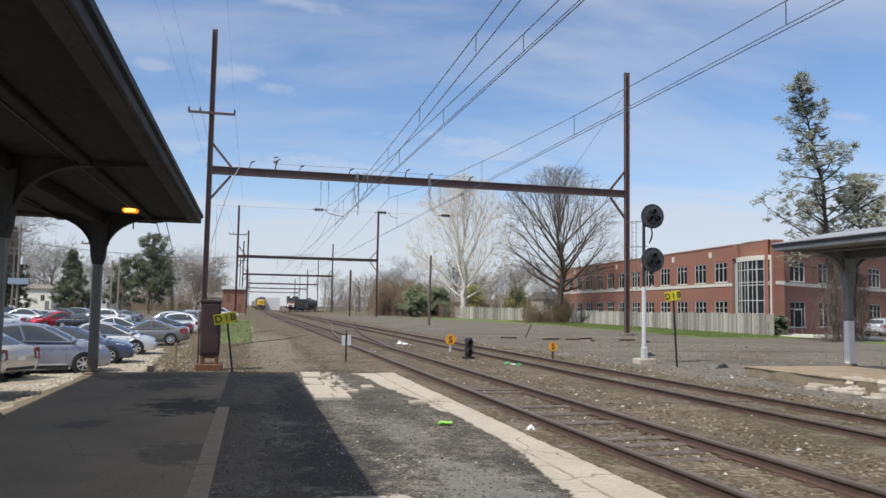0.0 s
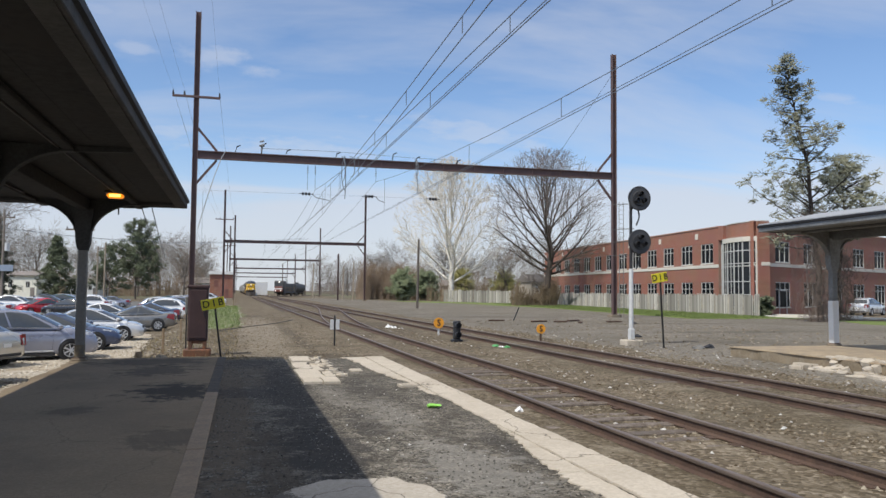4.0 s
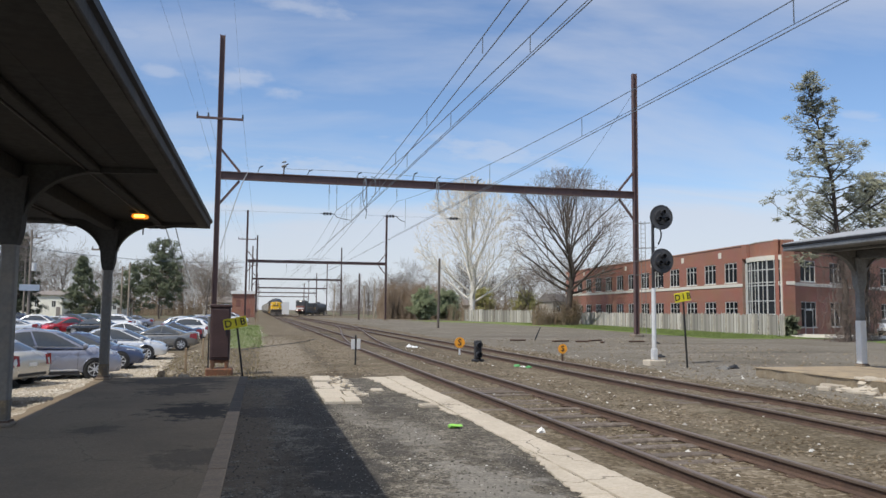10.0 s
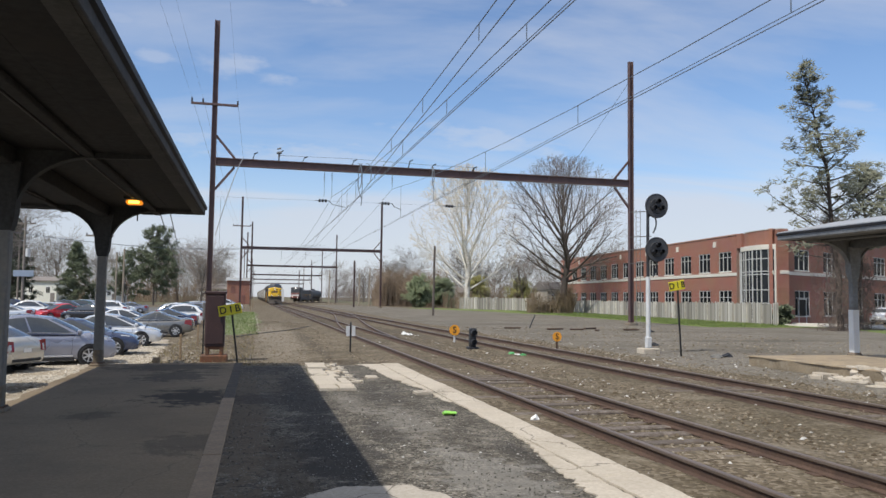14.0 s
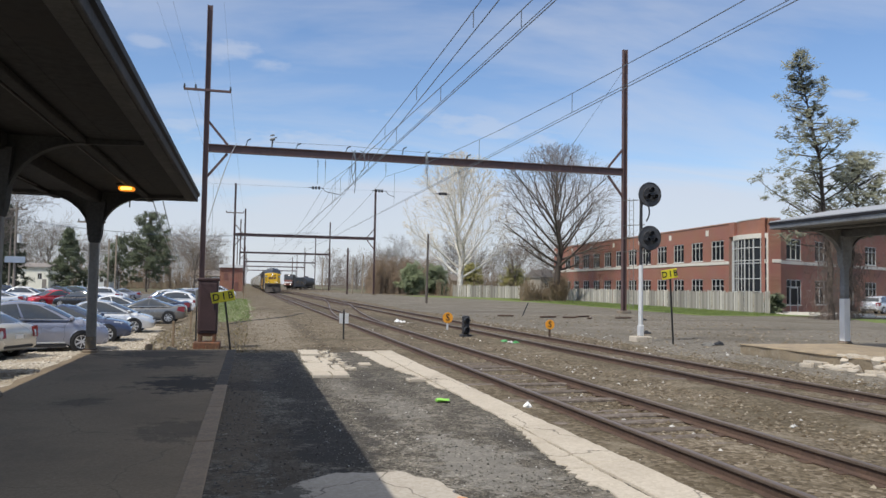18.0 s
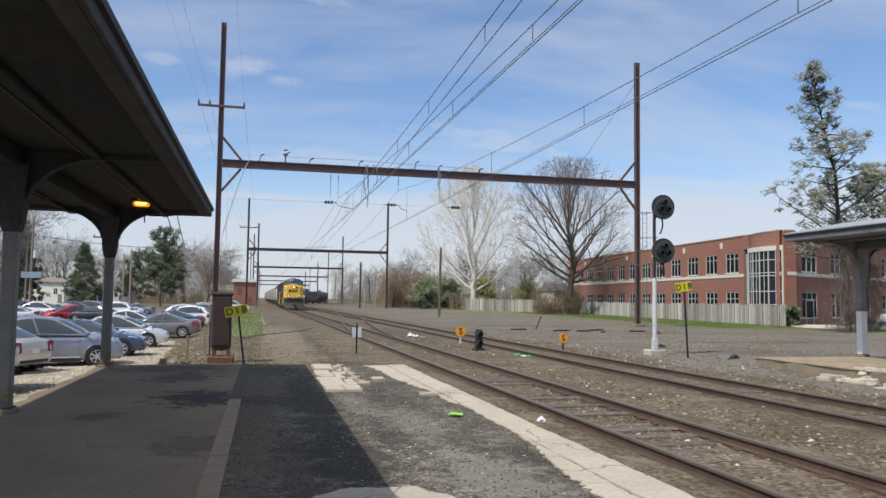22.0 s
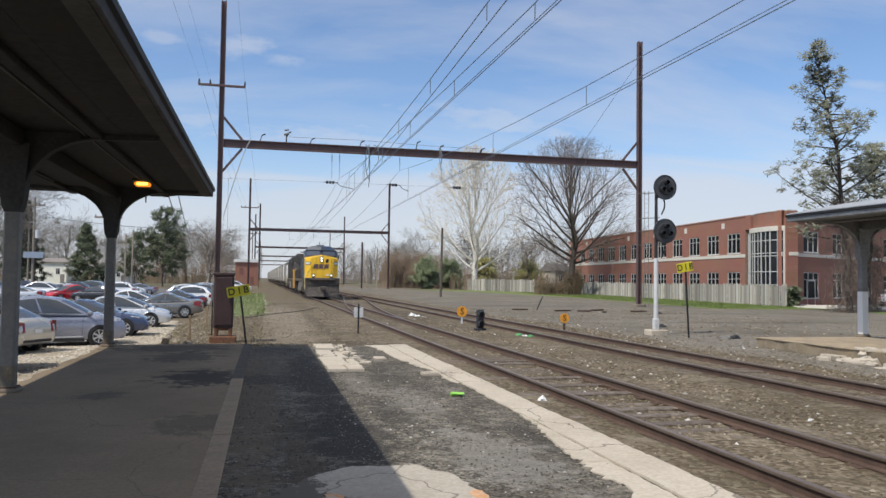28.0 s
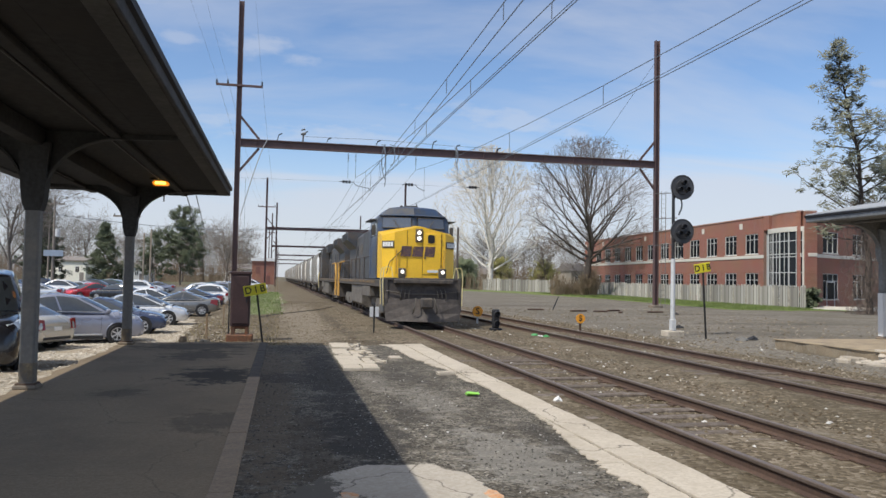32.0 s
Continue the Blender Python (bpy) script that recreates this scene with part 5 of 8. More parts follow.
cab = thing("relay_cabinet", pose(-.98, 23.75, 0), "tall dark brown steel relay cabinet on a rusty base", "cabinet")
M_CABINET = mat("brown_cabinet_paint", (.062, .034, .034), .55, 0, .2, 2, 25, .15, .002, (.09, .05, .042), .66)
M_CABBASE = mat("red_rust", (.235, .095, .05), .9, 0, .3, 4, 30, .4, .005, (.13, .075, .048), .48)
part("body", Shape().box(-.28, .28, -.25, .25, .44, 2.0, .02), M_CABINET, cab)
part("lid", Shape().box(-.31, .31, -.28, .28, 1.97, 2.06, .02), M_CABINET, cab)
part("door", Shape().box(-.24, .24, -.275, -.245, .52, 1.92, .012), M_CABINET, cab)
part("handle", Shape().box(.16, .19, -.31, -.27, 1.15, 1.35, .008), M_DARKSTEEL, cab)
for sx in (-1, 1):
    for sy in (-1, 1):
        part("foot", Shape().box(sx * .2 - .05, sx * .2 + .05, sy * .18 - .05, sy * .18 + .05, .2, .46, .01), M_CABBASE, cab)
part("plinth", Shape().box(-.38, .38, -.33, .33, -.05, .20, .03), M_CABBASE, cab, "rust-stained concrete plinth")
part("crossbar", Shape().box(-.26, .26, -.21, -.17, .36, .45, .01), M_CABBASE, cab)
pb = thing("pole_box", pose(-1.31, 23.85, 0), "slim grey cable box beside the relay cabinet", "cable box")
part("box", Shape().box(-.045, .045, -.05, .05, 1.2, 1.72, .02), M_FARPOST, pb)
part("stake", Shape().box(-.02, .02, -.02, .02, 0, 1.25), M_DARKSTEEL, pb)
wood = mat("stake_wood", (.30, .22, .14), .9, 0, .25, 5, 40, .3)
for x, y, h in ((-2.0, 24.6, .75), (-1.9, 31, .8), (.05, 96, 1.6), (0.4, 118, 2.0)):
    solid("wooden_stake", Shape().box(x - .035, x + .035, y - .035, y + .035, 0, h, .008), wood, "short weathered wooden stake in the gravel", "stake", "wooden stakes")

# ---- litter ----
def crumple(name, x, y, z, r, material, label, seed, flat=.5):
    rnd = random.Random(seed)
    rings = [[(x + r * k * rnd.uniform(.6, 1.2) * math.cos(a), y + r * k * rnd.uniform(.6, 1.2) * math.sin(a), z + r * flat * h * rnd.uniform(.7, 1.2)) for a in np.linspace(0, 5.5, 8)]
             for k, h in ((1, .0), (.9, .35), (.55, .8), (.15, 1.0))]
    return solid(name, Shape().loft(rings), material, label, "litter", "scraps of litter", soft=0)


crumple("paper_cup", 4.45, 11.65, .03, .075, M_LITTER, "crumpled white paper by the near rail", 1, 1.0)
solid("plastic_wrapper", Shape().loft([[(2.85 + .19 * u, 11.2 + .05 * math.sin(u * 6), .2 + .03), (2.85 + .19 * u, 11.28 + .05 * math.sin(u * 6), .2 + .05), (2.85 + .19 * u, 11.36 + .05 * math.sin(u * 5), .2 + .01), (2.85 + .19 * u, 11.26, .2)] for u in np.linspace(0, 1, 6)]),
      M_GREENLIT, "bright lime green plastic wrapper on the platform", "litter", "scraps of litter", soft=0)
for i, (x, y) in enumerate(((7.95, 40.2), (8.12, 40.0), (8.05, 39.5), (8.22, 39.7), (8.3, 39.0), (8.42, 38.7), (8.0, 40.7), (8.5, 39.3))):
    crumple("paper_scrap", x, y, .01, (.13, .09, .07, .10, .06, .05, .10, .05)[i], M_LITTER, "torn white paper between the tracks", 10 + i, (1.3, 1.1, .6, .9, .5, .5, 1.0, .5)[i])
for i, (x, y) in enumerate(((8.90, 25.6), (9.02, 25.25), (9.10, 25.0), (8.98, 25.4))):
    crumple("green_scrap", x, y, .03, (.15, .07, .12, .06)[i], M_LITTER if i % 2 else M_GREENBAG, "green and white plastic scrap by the far track", 20 + i, .6)
for i, (x, y) in enumerate(((15.8, 23.8), (16.4, 24.1), (17.2, 30.6), (24.5, 44))):
    crumple("rusty_scrap", x, y, .01, .25, M_DARKSTEEL if i else M_POST, "bent metal scrap lying in the gravel", 30 + i, .5)
for i, (x, y, a, n) in enumerate(((19.3, 47, 20, 1.3), (20.6, 46.5, -8, .9), (16.9, 48.5, 5, 1.1), (22.3, 48.2, 35, 1.4), (21.4, 45.2, 60, .8), (24.3, 46.2, 12, 1.2))):
    solid("old_timber", Shape().box(-n / 2, n / 2, -.11, .11, 0, .10, .02), M_RUST, "weathered timber lying on the gravel", "timber", "old timbers", at=pose(x, y, .01, 0, 0, a))
solid("bent_post", Shape().beam((18.5, 49.6, 0), (18.9, 49.6, .9), .06, .06), M_DARKSTEEL, "short leaning post stub in the yard", "post")
solid("drain_hose", Shape().wire([(-.6 + 4.6 * u, 37.5 + 12 * u + 2.2 * u * u + .5 * math.sin(u * 7), .015) for u in np.linspace(0, 1, 16)], .022, 6), M_DARKSTEEL, "dark hose lying across the gravel path", "hose")


rr_ = random.Random(9)
for i in range(18):
    x, y = -3.3 + rr_.random() * 1.9, 21.4 + rr_.random() * 3.2
    crumple("rock", x, y, gz(x, y) - .01, rr_.uniform(.07, .2), M_CHIPS_BROWN, "rough brown rock on the bank by the platform end", 60 + i, .75)["category"] = "rock"
solid("stump", Shape().loft([[(-2.42 + r * math.cos(a), 22.2 + r * math.sin(a), z + .02 * math.sin(a * 3) * (z > .2)) for a in np.linspace(0, 5.6, 9)] for r, z in ((.12, -.3), (.10, -.05), (.095, .24))]), wood, "short sawn post stump on the bank", "stump", soft=30)

# ---- freight train ----
M_LOCOBLUE = mat("dark_blue_paint", (.032, .063, .128), .42, 0, .25, 1.0, 18, .1, .002, (.07, .073, .077), .52, coat=.15)
M_LOCOGREY = mat("sooty_grey_paint", (.075, .078, .082), .55, 0, .25, .9, 18, .1, .002, (.05, .046, .042), .55)
M_LOCOYELLOW = mat("locomotive_yellow", (.92, .555, .03), .42, 0, .10, 1.2, 20, .06, .002, (.52, .32, .04), .70, coat=.25)
M_HOOD = mat("dusty_blue_grey_paint", (.07, .075, .084), .5, 0, .35, .8, 14, .1, .002, (.115, .09, .068), .54)
M_RAILING = mat("dull_yellow_rail", (.60, .33, .07), .6, 0, .2, 2, 20, .1, .002, (.25, .15, .07), .6)
M_SILL = mat("dirty_sill_stripe", (.24, .15, .06), .7, 0, .3, 2, 20, .1, .002, (.10, .08, .06), .5)
M_GRIMESHADE = mat("grime_and_shade_steel", (.068, .061, .055), .8, .1, .3, 2, 25, .3, .004, (.14, .115, .093), .53)
M_PLOW = mat("dusty_plow_steel", (.080, .069, .062), .85, .0, .28, 1.6, 14, .2, .003, (.125, .106, .092), .58)
M_DUSTY = mat("dust_coated_steel", (.17, .152, .13), .85, 0, .3, 1.6, 18, .25, .004, (.10, .088, .075), .55)
M_LOCOGLASS = mat("dark_cab_glass", (.20, .22, .24), .09, .6, .1, 2, 10, 0)
M_HANDRAIL = mat("pale_yellow_rail", (.72, .60, .30), .5, 0, .15, 2, 20, .05)
M_EMBLEM = mat("emblem_blue", (.10, .06, .065), .6, 0, .25, 3, 20, 0, .001, (.42, .24, .05), .60)
M_SEAM = mat("dirty_seam", (.30, .185, .02), .7, 0, .2, 4, 20, 0)
M_NUMBER = mat("number_board_white", (.78, .78, .74), .5, 0, .05, 4, 20, 0)
M_SOOTYYELLOW = mat("sooty_yellow_box", (.17, .125, .07), .6, 0, .25, 4, 20, .05, .002, (.14, .11, .07), .5)
M_LAMPBOX = mat("sooty_lamp_box", (.085, .075, .06), .5, 0, .1, 4, 20, 0)
M_WHEEL = mat("wheel_steel", (.07, .055, .048), .6, .5, .25, 3, 30, .1)


def truck(parent, y, axles, gap, half=1.0):
    """A truck with side frames, springs, axles and wheels under a car."""
    L = gap * (axles - 1)
    tr = part("truck", Shape().box(-.9, .9, y - .25, y + .25, .45, .85, .03), M_GRIMESHADE, parent, "grimy steel wheel truck")
    for sx in (-1, 1):
        fr = Shape()
        fr.prism([(y - L / 2 - .45, .50), (y - L / 2 - .45, .80), (y - L / 2 + .3, .92), (y + L / 2 - .3, .92), (y + L / 2 + .45, .80), (y + L / 2 + .45, .50), (y + L / 2 + .2, .46), (y + L / 4, .30), (y - L / 4, .30), (y - L / 2 - .2, .46)],
                 "x", sx * half - .07, sx * half + .07)
        part("side_frame", fr, M_DUSTY, tr)
        for i in range(axles):
            ya = y - L / 2 + gap * i
            w = part("wheel", Shape().tube((sx * .70, ya, .50), (sx * .82, ya, .50), .50, .48, 20), M_WHEEL, tr, "steel wheel")
            part("axle_box", Shape().box(sx * half - .12 * (sx < 0), sx * half + .12 * (sx > 0) + .06 * sx, ya - .14, ya + .14, .38, .66, .02), M_DUSTY, tr)
    return tr


def locomotive(label, face, cab_paint, cab_label):
    """A wide-cab diesel locomotive; its nose faces -y and its rail level is z = 0."""
    L = thing("locomotive", pose(0, 0, 0), label, "locomotive", "freight train")
    # frame and walkway
    part("frame", Shape().box(-1.52, 1.52, 1.2, 21.9, 1.42, 1.72, .03), M_GRIMESHADE, L, "dark underframe and walkway")
    for sx in (-1, 1):
        part("sill_stripe", Shape().box(sx * 1.525 - .012, sx * 1.525 + .012, 3.2, 21.5, 1.57, 1.67), M_SILL, L, "dirty yellow sill stripe")
    # pilot and plow
    part("pilot", Shape().prism([(-1.48, .55), (1.48, .55), (1.48, 1.76), (-1.48, 1.76)], "y", .55, 1.3), M_PLOW, L, "dusty dark pilot plate")
    plow = Shape()
    rings = []
    for z, dy, w in ((.16, -.28, 1.42), (.45, .02, 1.46), (.80, .22, 1.48), (1.0, .30, 1.48)):
        rings.append([(-w, .46 + dy * .25, z), (-.5, .18 + dy * .7, z), (0, .08 + dy, z), (.5, .18 + dy * .7, z), (w, .46 + dy * .25, z), (w, .60, z), (-w, .60, z)])
    plow.loft(rings)
    part("snow_plow", plow, M_PLOW, L, "dusty V-shaped snow plow", soft=0)
    part("coupler", Shape().box(-.16, .16, -.35, .5, .72, 1.0, .05).box(-.24, .24, -.42, -.2, .66, 1.06, .06), M_GRIMESHADE, L)
    for sx in (-1, 1):
        part("air_hose", Shape().wire([(sx * (.35 + .12 * u), .1 - .18 * math.sin(u * 3), 1.05 - .6 * u) for u in np.linspace(0, 1, 7)], .022, 6), M_LAMPBOX, L)
        part("step_well", Shape().box(sx * 1.50 - .03, sx * 1.50 + .03, .6, 1.3, .5, 1.72, .01), M_LOCOGREY, L)
        for z in (.55, .85, 1.15, 1.45):
            part("step", Shape().box(sx * 1.30 - .2, sx * 1.30 + .2, .56, .84, z, z + .03), M_GRIMESHADE, L)
        for yy in (.52, 1.25):
            part("handrail_post", Shape().wire([(sx * 1.53, yy, .75), (sx * 1.56, yy, 1.7), (sx * 1.53, yy, 2.1), (sx * 1.46, yy, 2.2)], .02, 6), M_HANDRAIL, L, "yellow handrail post")
        part("platform_rail", Shape().wire([(sx * 1.46, .55, 2.2), (sx * 1.25, .5, 2.2), (sx * 1.18, .5, 1.8)], .016, 6), M_HANDRAIL, L, "yellow platform handrail")
        for i in range(3):
            x = sx * (.52 + .16 * i)
            part("brake_hose", Shape().wire([(x + sx * .05 * math.sin(u * 3), .50 - .10 * math.sin(u * 3.1), 1.35 - .5 * u) for u in np.linspace(0, 1, 6)], .02, 5), M_LAMPBOX, L, "black brake hose")
        part("pilot_edge", Shape().box(sx * 1.42 - .06, sx * 1.42 + .06, .50, .60, .5, 1.72, .01), M_GRIMESHADE, L)
    part("anticlimber", Shape().box(-1.15, 1.15, .28, .56, 1.58, 1.74, .03), M_GRIMESHADE, L, "dark ribbed anticlimber ledge")
    part("cut_lever", Shape().wire([(-1.45, .50, 1.30), (-.5, .46, 1.18), (.5, .46, 1.18), (1.45, .50, 1.30)], .018, 5), M_DUSTY, L, "thin uncoupling lever")
    part("end_platform", Shape().box(-1.5, 1.5, .5, 1.3, 1.70, 1.80, .02), M_PLOW, L)
    # nose: wide, with cut-back corners and a sloped top that rises to the middle
    nose = Shape()
    front = [(-1.02, 1.30), (1.02, 1.30), (1.46, 1.72), (1.50, 2.75), (-1.50, 2.75), (-1.46, 1.72)]
    tops = [3.58, 3.58, 3.46, 3.66, 3.66, 3.46]
    n_mid = [(0, 1.30, 3.84), (0, 2.75, 3.95)]
    v = [(x, y, 1.78) for x, y in front] + [(x, y, z) for (x, y), z in zip(front, tops)] + n_mid
    nose.add(v, [(5, 4, 3, 2, 1, 0), (0, 1, 7, 12, 6), (1, 2, 8, 7), (2, 3, 9, 8), (3, 4, 10, 13, 9), (4, 5, 11, 10), (5, 0, 6, 11), (12, 7, 8, 9, 13), (12, 13, 10, 11, 6)])
    n = part("nose", nose, face, L, "wide nose", soft=20)
    part("nose_door", Shape().box(.12, .84, 1.275, 1.31, 1.95, 3.56, .012), face, n, "nose door")
    part("door_window", Shape().prism([(.44 + .14 * math.copysign(abs(math.cos(a)) ** .5, math.cos(a)), 3.34 + .17 * math.copysign(abs(math.sin(a)) ** .5, math.sin(a))) for a in np.linspace(.01, 6.29, 25)[:-1]], "y", 1.252, 1.28), M_INK, n, "small dark door window")
    part("lamp_box", Shape().box(-.20, .10, 1.24, 1.31, 3.20, 3.74, .05), M_SOOTYYELLOW, n, "sooty headlight box")
    for z in (3.35, 3.58):
        part("headlight", Shape().tube((-.05, 1.21, z), (-.05, 1.245, z), .062, .08, 16), M_HEAD, n, "lit headlight")
    for sx in (-1, 1):
        m = pose(sx * 1.24, 1.50, 0, 0, 0, sx * 43.7)
        part("number_board", Shape().box(-.29, .29, -.03, .0, 2.97, 3.25, .012), M_LAMPBOX, n, "dark number board with pale marks", at=m)
        for i in range(4):
            x = -.19 + .127 * i
            part("mark", Shape().box(x - .05, x + .05, -.036, -.028, 3.02, 3.20), M_NUMBER, n, "pale bar on the number board", at=m)
        part("ditch_light", Shape().tube((sx * .79, .60, 2.03), (sx * .79, .68, 2.03), .05, .07, 16), M_HEAD, L, "lit ditch light")
        part("ditch_box", Shape().box(sx * .79 - .14, sx * .79 + .14, .66, .86, 1.80, 2.17, .03), M_LAMPBOX, L)
        part("grab_iron", Shape().wire([(sx * .95, 1.22, 1.95), (sx * .95, 1.22, 2.9)], .018, 6), M_RAILING, n)
    for x, z0, z1 in ((-.52, 1.82, 3.68), (.10, 1.82, 3.60), (.86, 1.82, 3.58)):
        part("seam", Shape().box(x - .008, x + .008, 1.283, 1.302, z0, z1), M_SEAM, n, "dark panel seam")
    part("hinge", Shape().box(.82, .88, 1.25, 1.285, 2.2, 2.34, .01), M_SEAM, n)
    part("hinge", Shape().box(.82, .88, 1.25, 1.285, 3.2, 3.34, .01), M_SEAM, n)
    part("window_frame", Shape().box(.26, .62, 1.262, 1.285, 3.13, 3.55, .05), face, n)
    part("door_latch", Shape().box(.16, .22, 1.24, 1.28, 2.55, 2.75, .01), M_LAMPBOX, n)
    part("nose_rail", Shape().wire([(-1.3, 1.45, 1.95), (-1.2, 1.36, 2.4), (-.72, 1.24, 2.9)], .018, 6), M_LAMPBOX, n, "dark diagonal grab rail")
    # emblem: plain dark blocks
    for x0, lean in ((-.78, .05), (-.31, .05), (.16, .05)):
        part("emblem_block", Shape().prism([(x0, 2.64), (x0 + .40, 2.64), (x0 + .40 + lean, 3.04), (x0 + lean, 3.04)], "y", 1.264, 1.28), M_EMBLEM, n, "plain dark emblem block", soft=0)
    part("warning_label", Shape().box(.30, .72, 1.262, 1.276, 2.02, 2.12), M_NUMBER, n, "small pale label")
    # cab
    def cab_ring(z, w, side, mid, rear):
        return [(-w, side, z), (0, mid, z), (w, side, z), (w, rear, z), (-w, rear, z)]

    cabv = [cab_ring(1.75, 1.52, 2.9, 2.62, 5.35), cab_ring(3.55, 1.52, 2.88, 2.56, 5.35), cab_ring(4.28, 1.47, 3.05, 2.74, 5.35), cab_ring(4.70, .98, 3.2, 2.92, 5.35), cab_ring(4.76, .60, 3.3, 3.1, 5.30)]
    c = part("cab", Shape().loft(cabv), cab_paint, L, cab_label, soft=12)
    for sx in (-1, 1):
        part("windshield", Shape().loft([[(sx * .15, 2.62, 3.86), (sx * 1.30, 2.86, 3.86), (sx * 1.30, 2.96, 3.86), (sx * .15, 2.74, 3.86)],
                                         [(sx * .15, 2.72, 4.27), (sx * 1.25, 2.96, 4.27), (sx * 1.25, 3.08, 4.27), (sx * .15, 2.86, 4.27)]]), M_LOCOGLASS, c, "dark windshield", soft=0)
        for yy in (3.35, 4.35):
            part("side_window", Shape().box(sx * 1.50 - .02, sx * 1.50 + .02, yy - .36, yy + .36, 3.50, 4.10, .01), M_LOCOGLASS, c, "dark cab side window")
        part("cab_door", Shape().box(sx * 1.52 - .012, sx * 1.52 + .012, 4.8, 5.3, 1.9, 3.9, .01), cab_paint, c)
        part("sunshade", Shape().box(sx * 1.52, sx * 1.80, 3.0, 4.7, 4.16, 4.20), M_LOCOGREY, c)
        part("mirror", Shape().box(sx * 1.56, sx * 1.72, 3.0, 3.04, 3.55, 3.95, .01), M_LAMPBOX, c)
        part("wiper", Shape().beam((sx * .6, 2.66, 3.80), (sx * .85, 2.80, 4.2), .02, .02), M_LAMPBOX, c)
    for sx in (-1, 1):
        part("windshield_frame", Shape().wire([(sx * .14, 2.61, 3.85), (sx * 1.32, 2.865, 3.85), (sx * 1.27, 2.965, 4.285), (sx * .14, 2.72, 4.285), (sx * .14, 2.61, 3.85)], .016, 5), M_LAMPBOX, c, "dark windshield frame")
    part("visor", Shape().loft([[(-1.40, 2.96, 4.36), (0, 2.62, 4.36), (1.40, 2.96, 4.36), (1.40, 3.2, 4.36), (0, 2.9, 4.36), (-1.40, 3.2, 4.36)], [(-1.38, 3.0, 4.40), (0, 2.68, 4.40), (1.38, 3.0, 4.40), (1.38, 3.2, 4.40), (0, 2.9, 4.40), (-1.38, 3.2, 4.40)]]), cab_paint, c, soft=0)
    part("antenna", Shape().tube((.35, 4.2, 4.75), (.35, 4.2, 5.0), .02), M_LAMPBOX, c)
    part("roof_dome", Shape().box(-.3, .3, 3.5, 4.1, 4.74, 4.86, .05), M_LOCOGREY, c)
    part("horn", Shape().tube((-.3, 4.6, 4.86), (-.3, 4.25, 4.86), .03, .07, 8).tube((-.1, 4.7, 4.84), (-.1, 4.25, 4.84), .03, .08, 8), M_LAMPBOX, c)
    # long hood
    part("hood", Shape().prism([(-.86, 1.72), (.86, 1.72), (.86, 4.05), (.62, 4.32), (-.62, 4.32), (-.86, 4.05)], "y", 5.36, 17.0), M_HOOD, L, "long dark blue engine hood", soft=25)
    for i in range(11):
        for sx in (-1, 1):
            part("hood_door", Shape().box(sx * .865 - .012, sx * .865 + .012, 5.6 + i * 1.02, 6.54 + i * 1.02, 1.95, 3.75, .008), M_LOCOGREY if i % 4 == 3 else M_HOOD, L, "hood access door")
    part("radiator", Shape().loft([[(-.9, y, 1.72), (.9, y, 1.72), (.9, y, 3.5), (1.42, y, 4.0), (1.42, y, 4.45), (-1.42, y, 4.45), (-1.42, y, 4.0), (-.9, y, 3.5)] for y in (17.0, 21.0)]), M_HOOD, L, "flared radiator section", soft=20)
    part("exhaust", Shape().box(-.35, .35, 10.6, 11.8, 4.30, 4.58, .04), M_GRIMESHADE, L)
    part("inverter_cabinet", Shape().box(-1.45, -.86, 5.4, 8.4, 1.72, 3.9, .04), M_LOCOGREY, L, "grey equipment cabinet")
    part("air_intake", Shape().prism([(-1.2, 3.9), (1.2, 3.9), (1.2, 4.4), (.7, 4.62), (-.7, 4.62), (-1.2, 4.4)], "y", 5.5, 7.6), M_LOCOGREY, L, "grey roof blower housing", soft=20)
    # handrails along the walkway
    for sx in (-1, 1):
        part("walkway_rail", Shape().wire([(sx * 1.48, 5.5, 2.75), (sx * 1.48, 21.6, 2.75)], .022, 6), M_GRIMESHADE, L)
        for i in range(9):
            part("stanchion", Shape().tube((sx * 1.48, 5.6 + 2 * i, 1.7), (sx * 1.48, 5.6 + 2 * i, 2.76), .022, n=6), M_GRIMESHADE, L)
        part("rear_step_rail", Shape().wire([(sx * 1.53, 21.9, .6), (sx * 1.53, 21.9, 2.7), (sx * 1.2, 21.95, 2.8)], .05, 6), M_RAILING, L, "yellow corner handrail")
        part("rear_step_rail", Shape().wire([(sx * 1.53, 21.2, .6), (sx * 1.53, 21.2, 2.1), (sx * 1.5, 20.4, 2.75), (sx * 1.5, 18.0, 2.75)], .05, 6), M_RAILING, L, "yellow corner handrail")
    for sx in (-1, 1):
        part("sand_box", Shape().box(sx * 1.05 - .3, sx * 1.05 + .3, 20.6, 20.98, 1.72, 2.7, .04), M_HOOD, L)
    for sx in (-1, 1):
        part("hood_grille", Shape().box(sx * 1.415 - .015, sx * 1.415 + .015, 17.4, 20.6, 4.02, 4.42, .01), M_INK, L, "black radiator grille")
    for i in range(6):
        for sx in (-1, 1):
            part("grille", Shape().box(sx * .88 - .012, sx * .88 + .012, 5.75 + i * 2.04, 6.30 + i * 2.04, 3.05, 3.6, .004), M_INK if i % 2 else M_DUSTY, L, "louvred hood panel")
    part("fuel_tank", Shape().prism([(-1.45, .55), (-1.1, .35), (1.1, .35), (1.45, .55), (1.45, 1.42), (-1.45, 1.42)], "y", 8.4, 13.6), M_DUSTY, L, "dusty fuel tank", soft=20)
    part("rear_pilot", Shape().box(-1.48, 1.48, 21.9, 22.2, .5, 1.75, .03), M_PLOW, L)
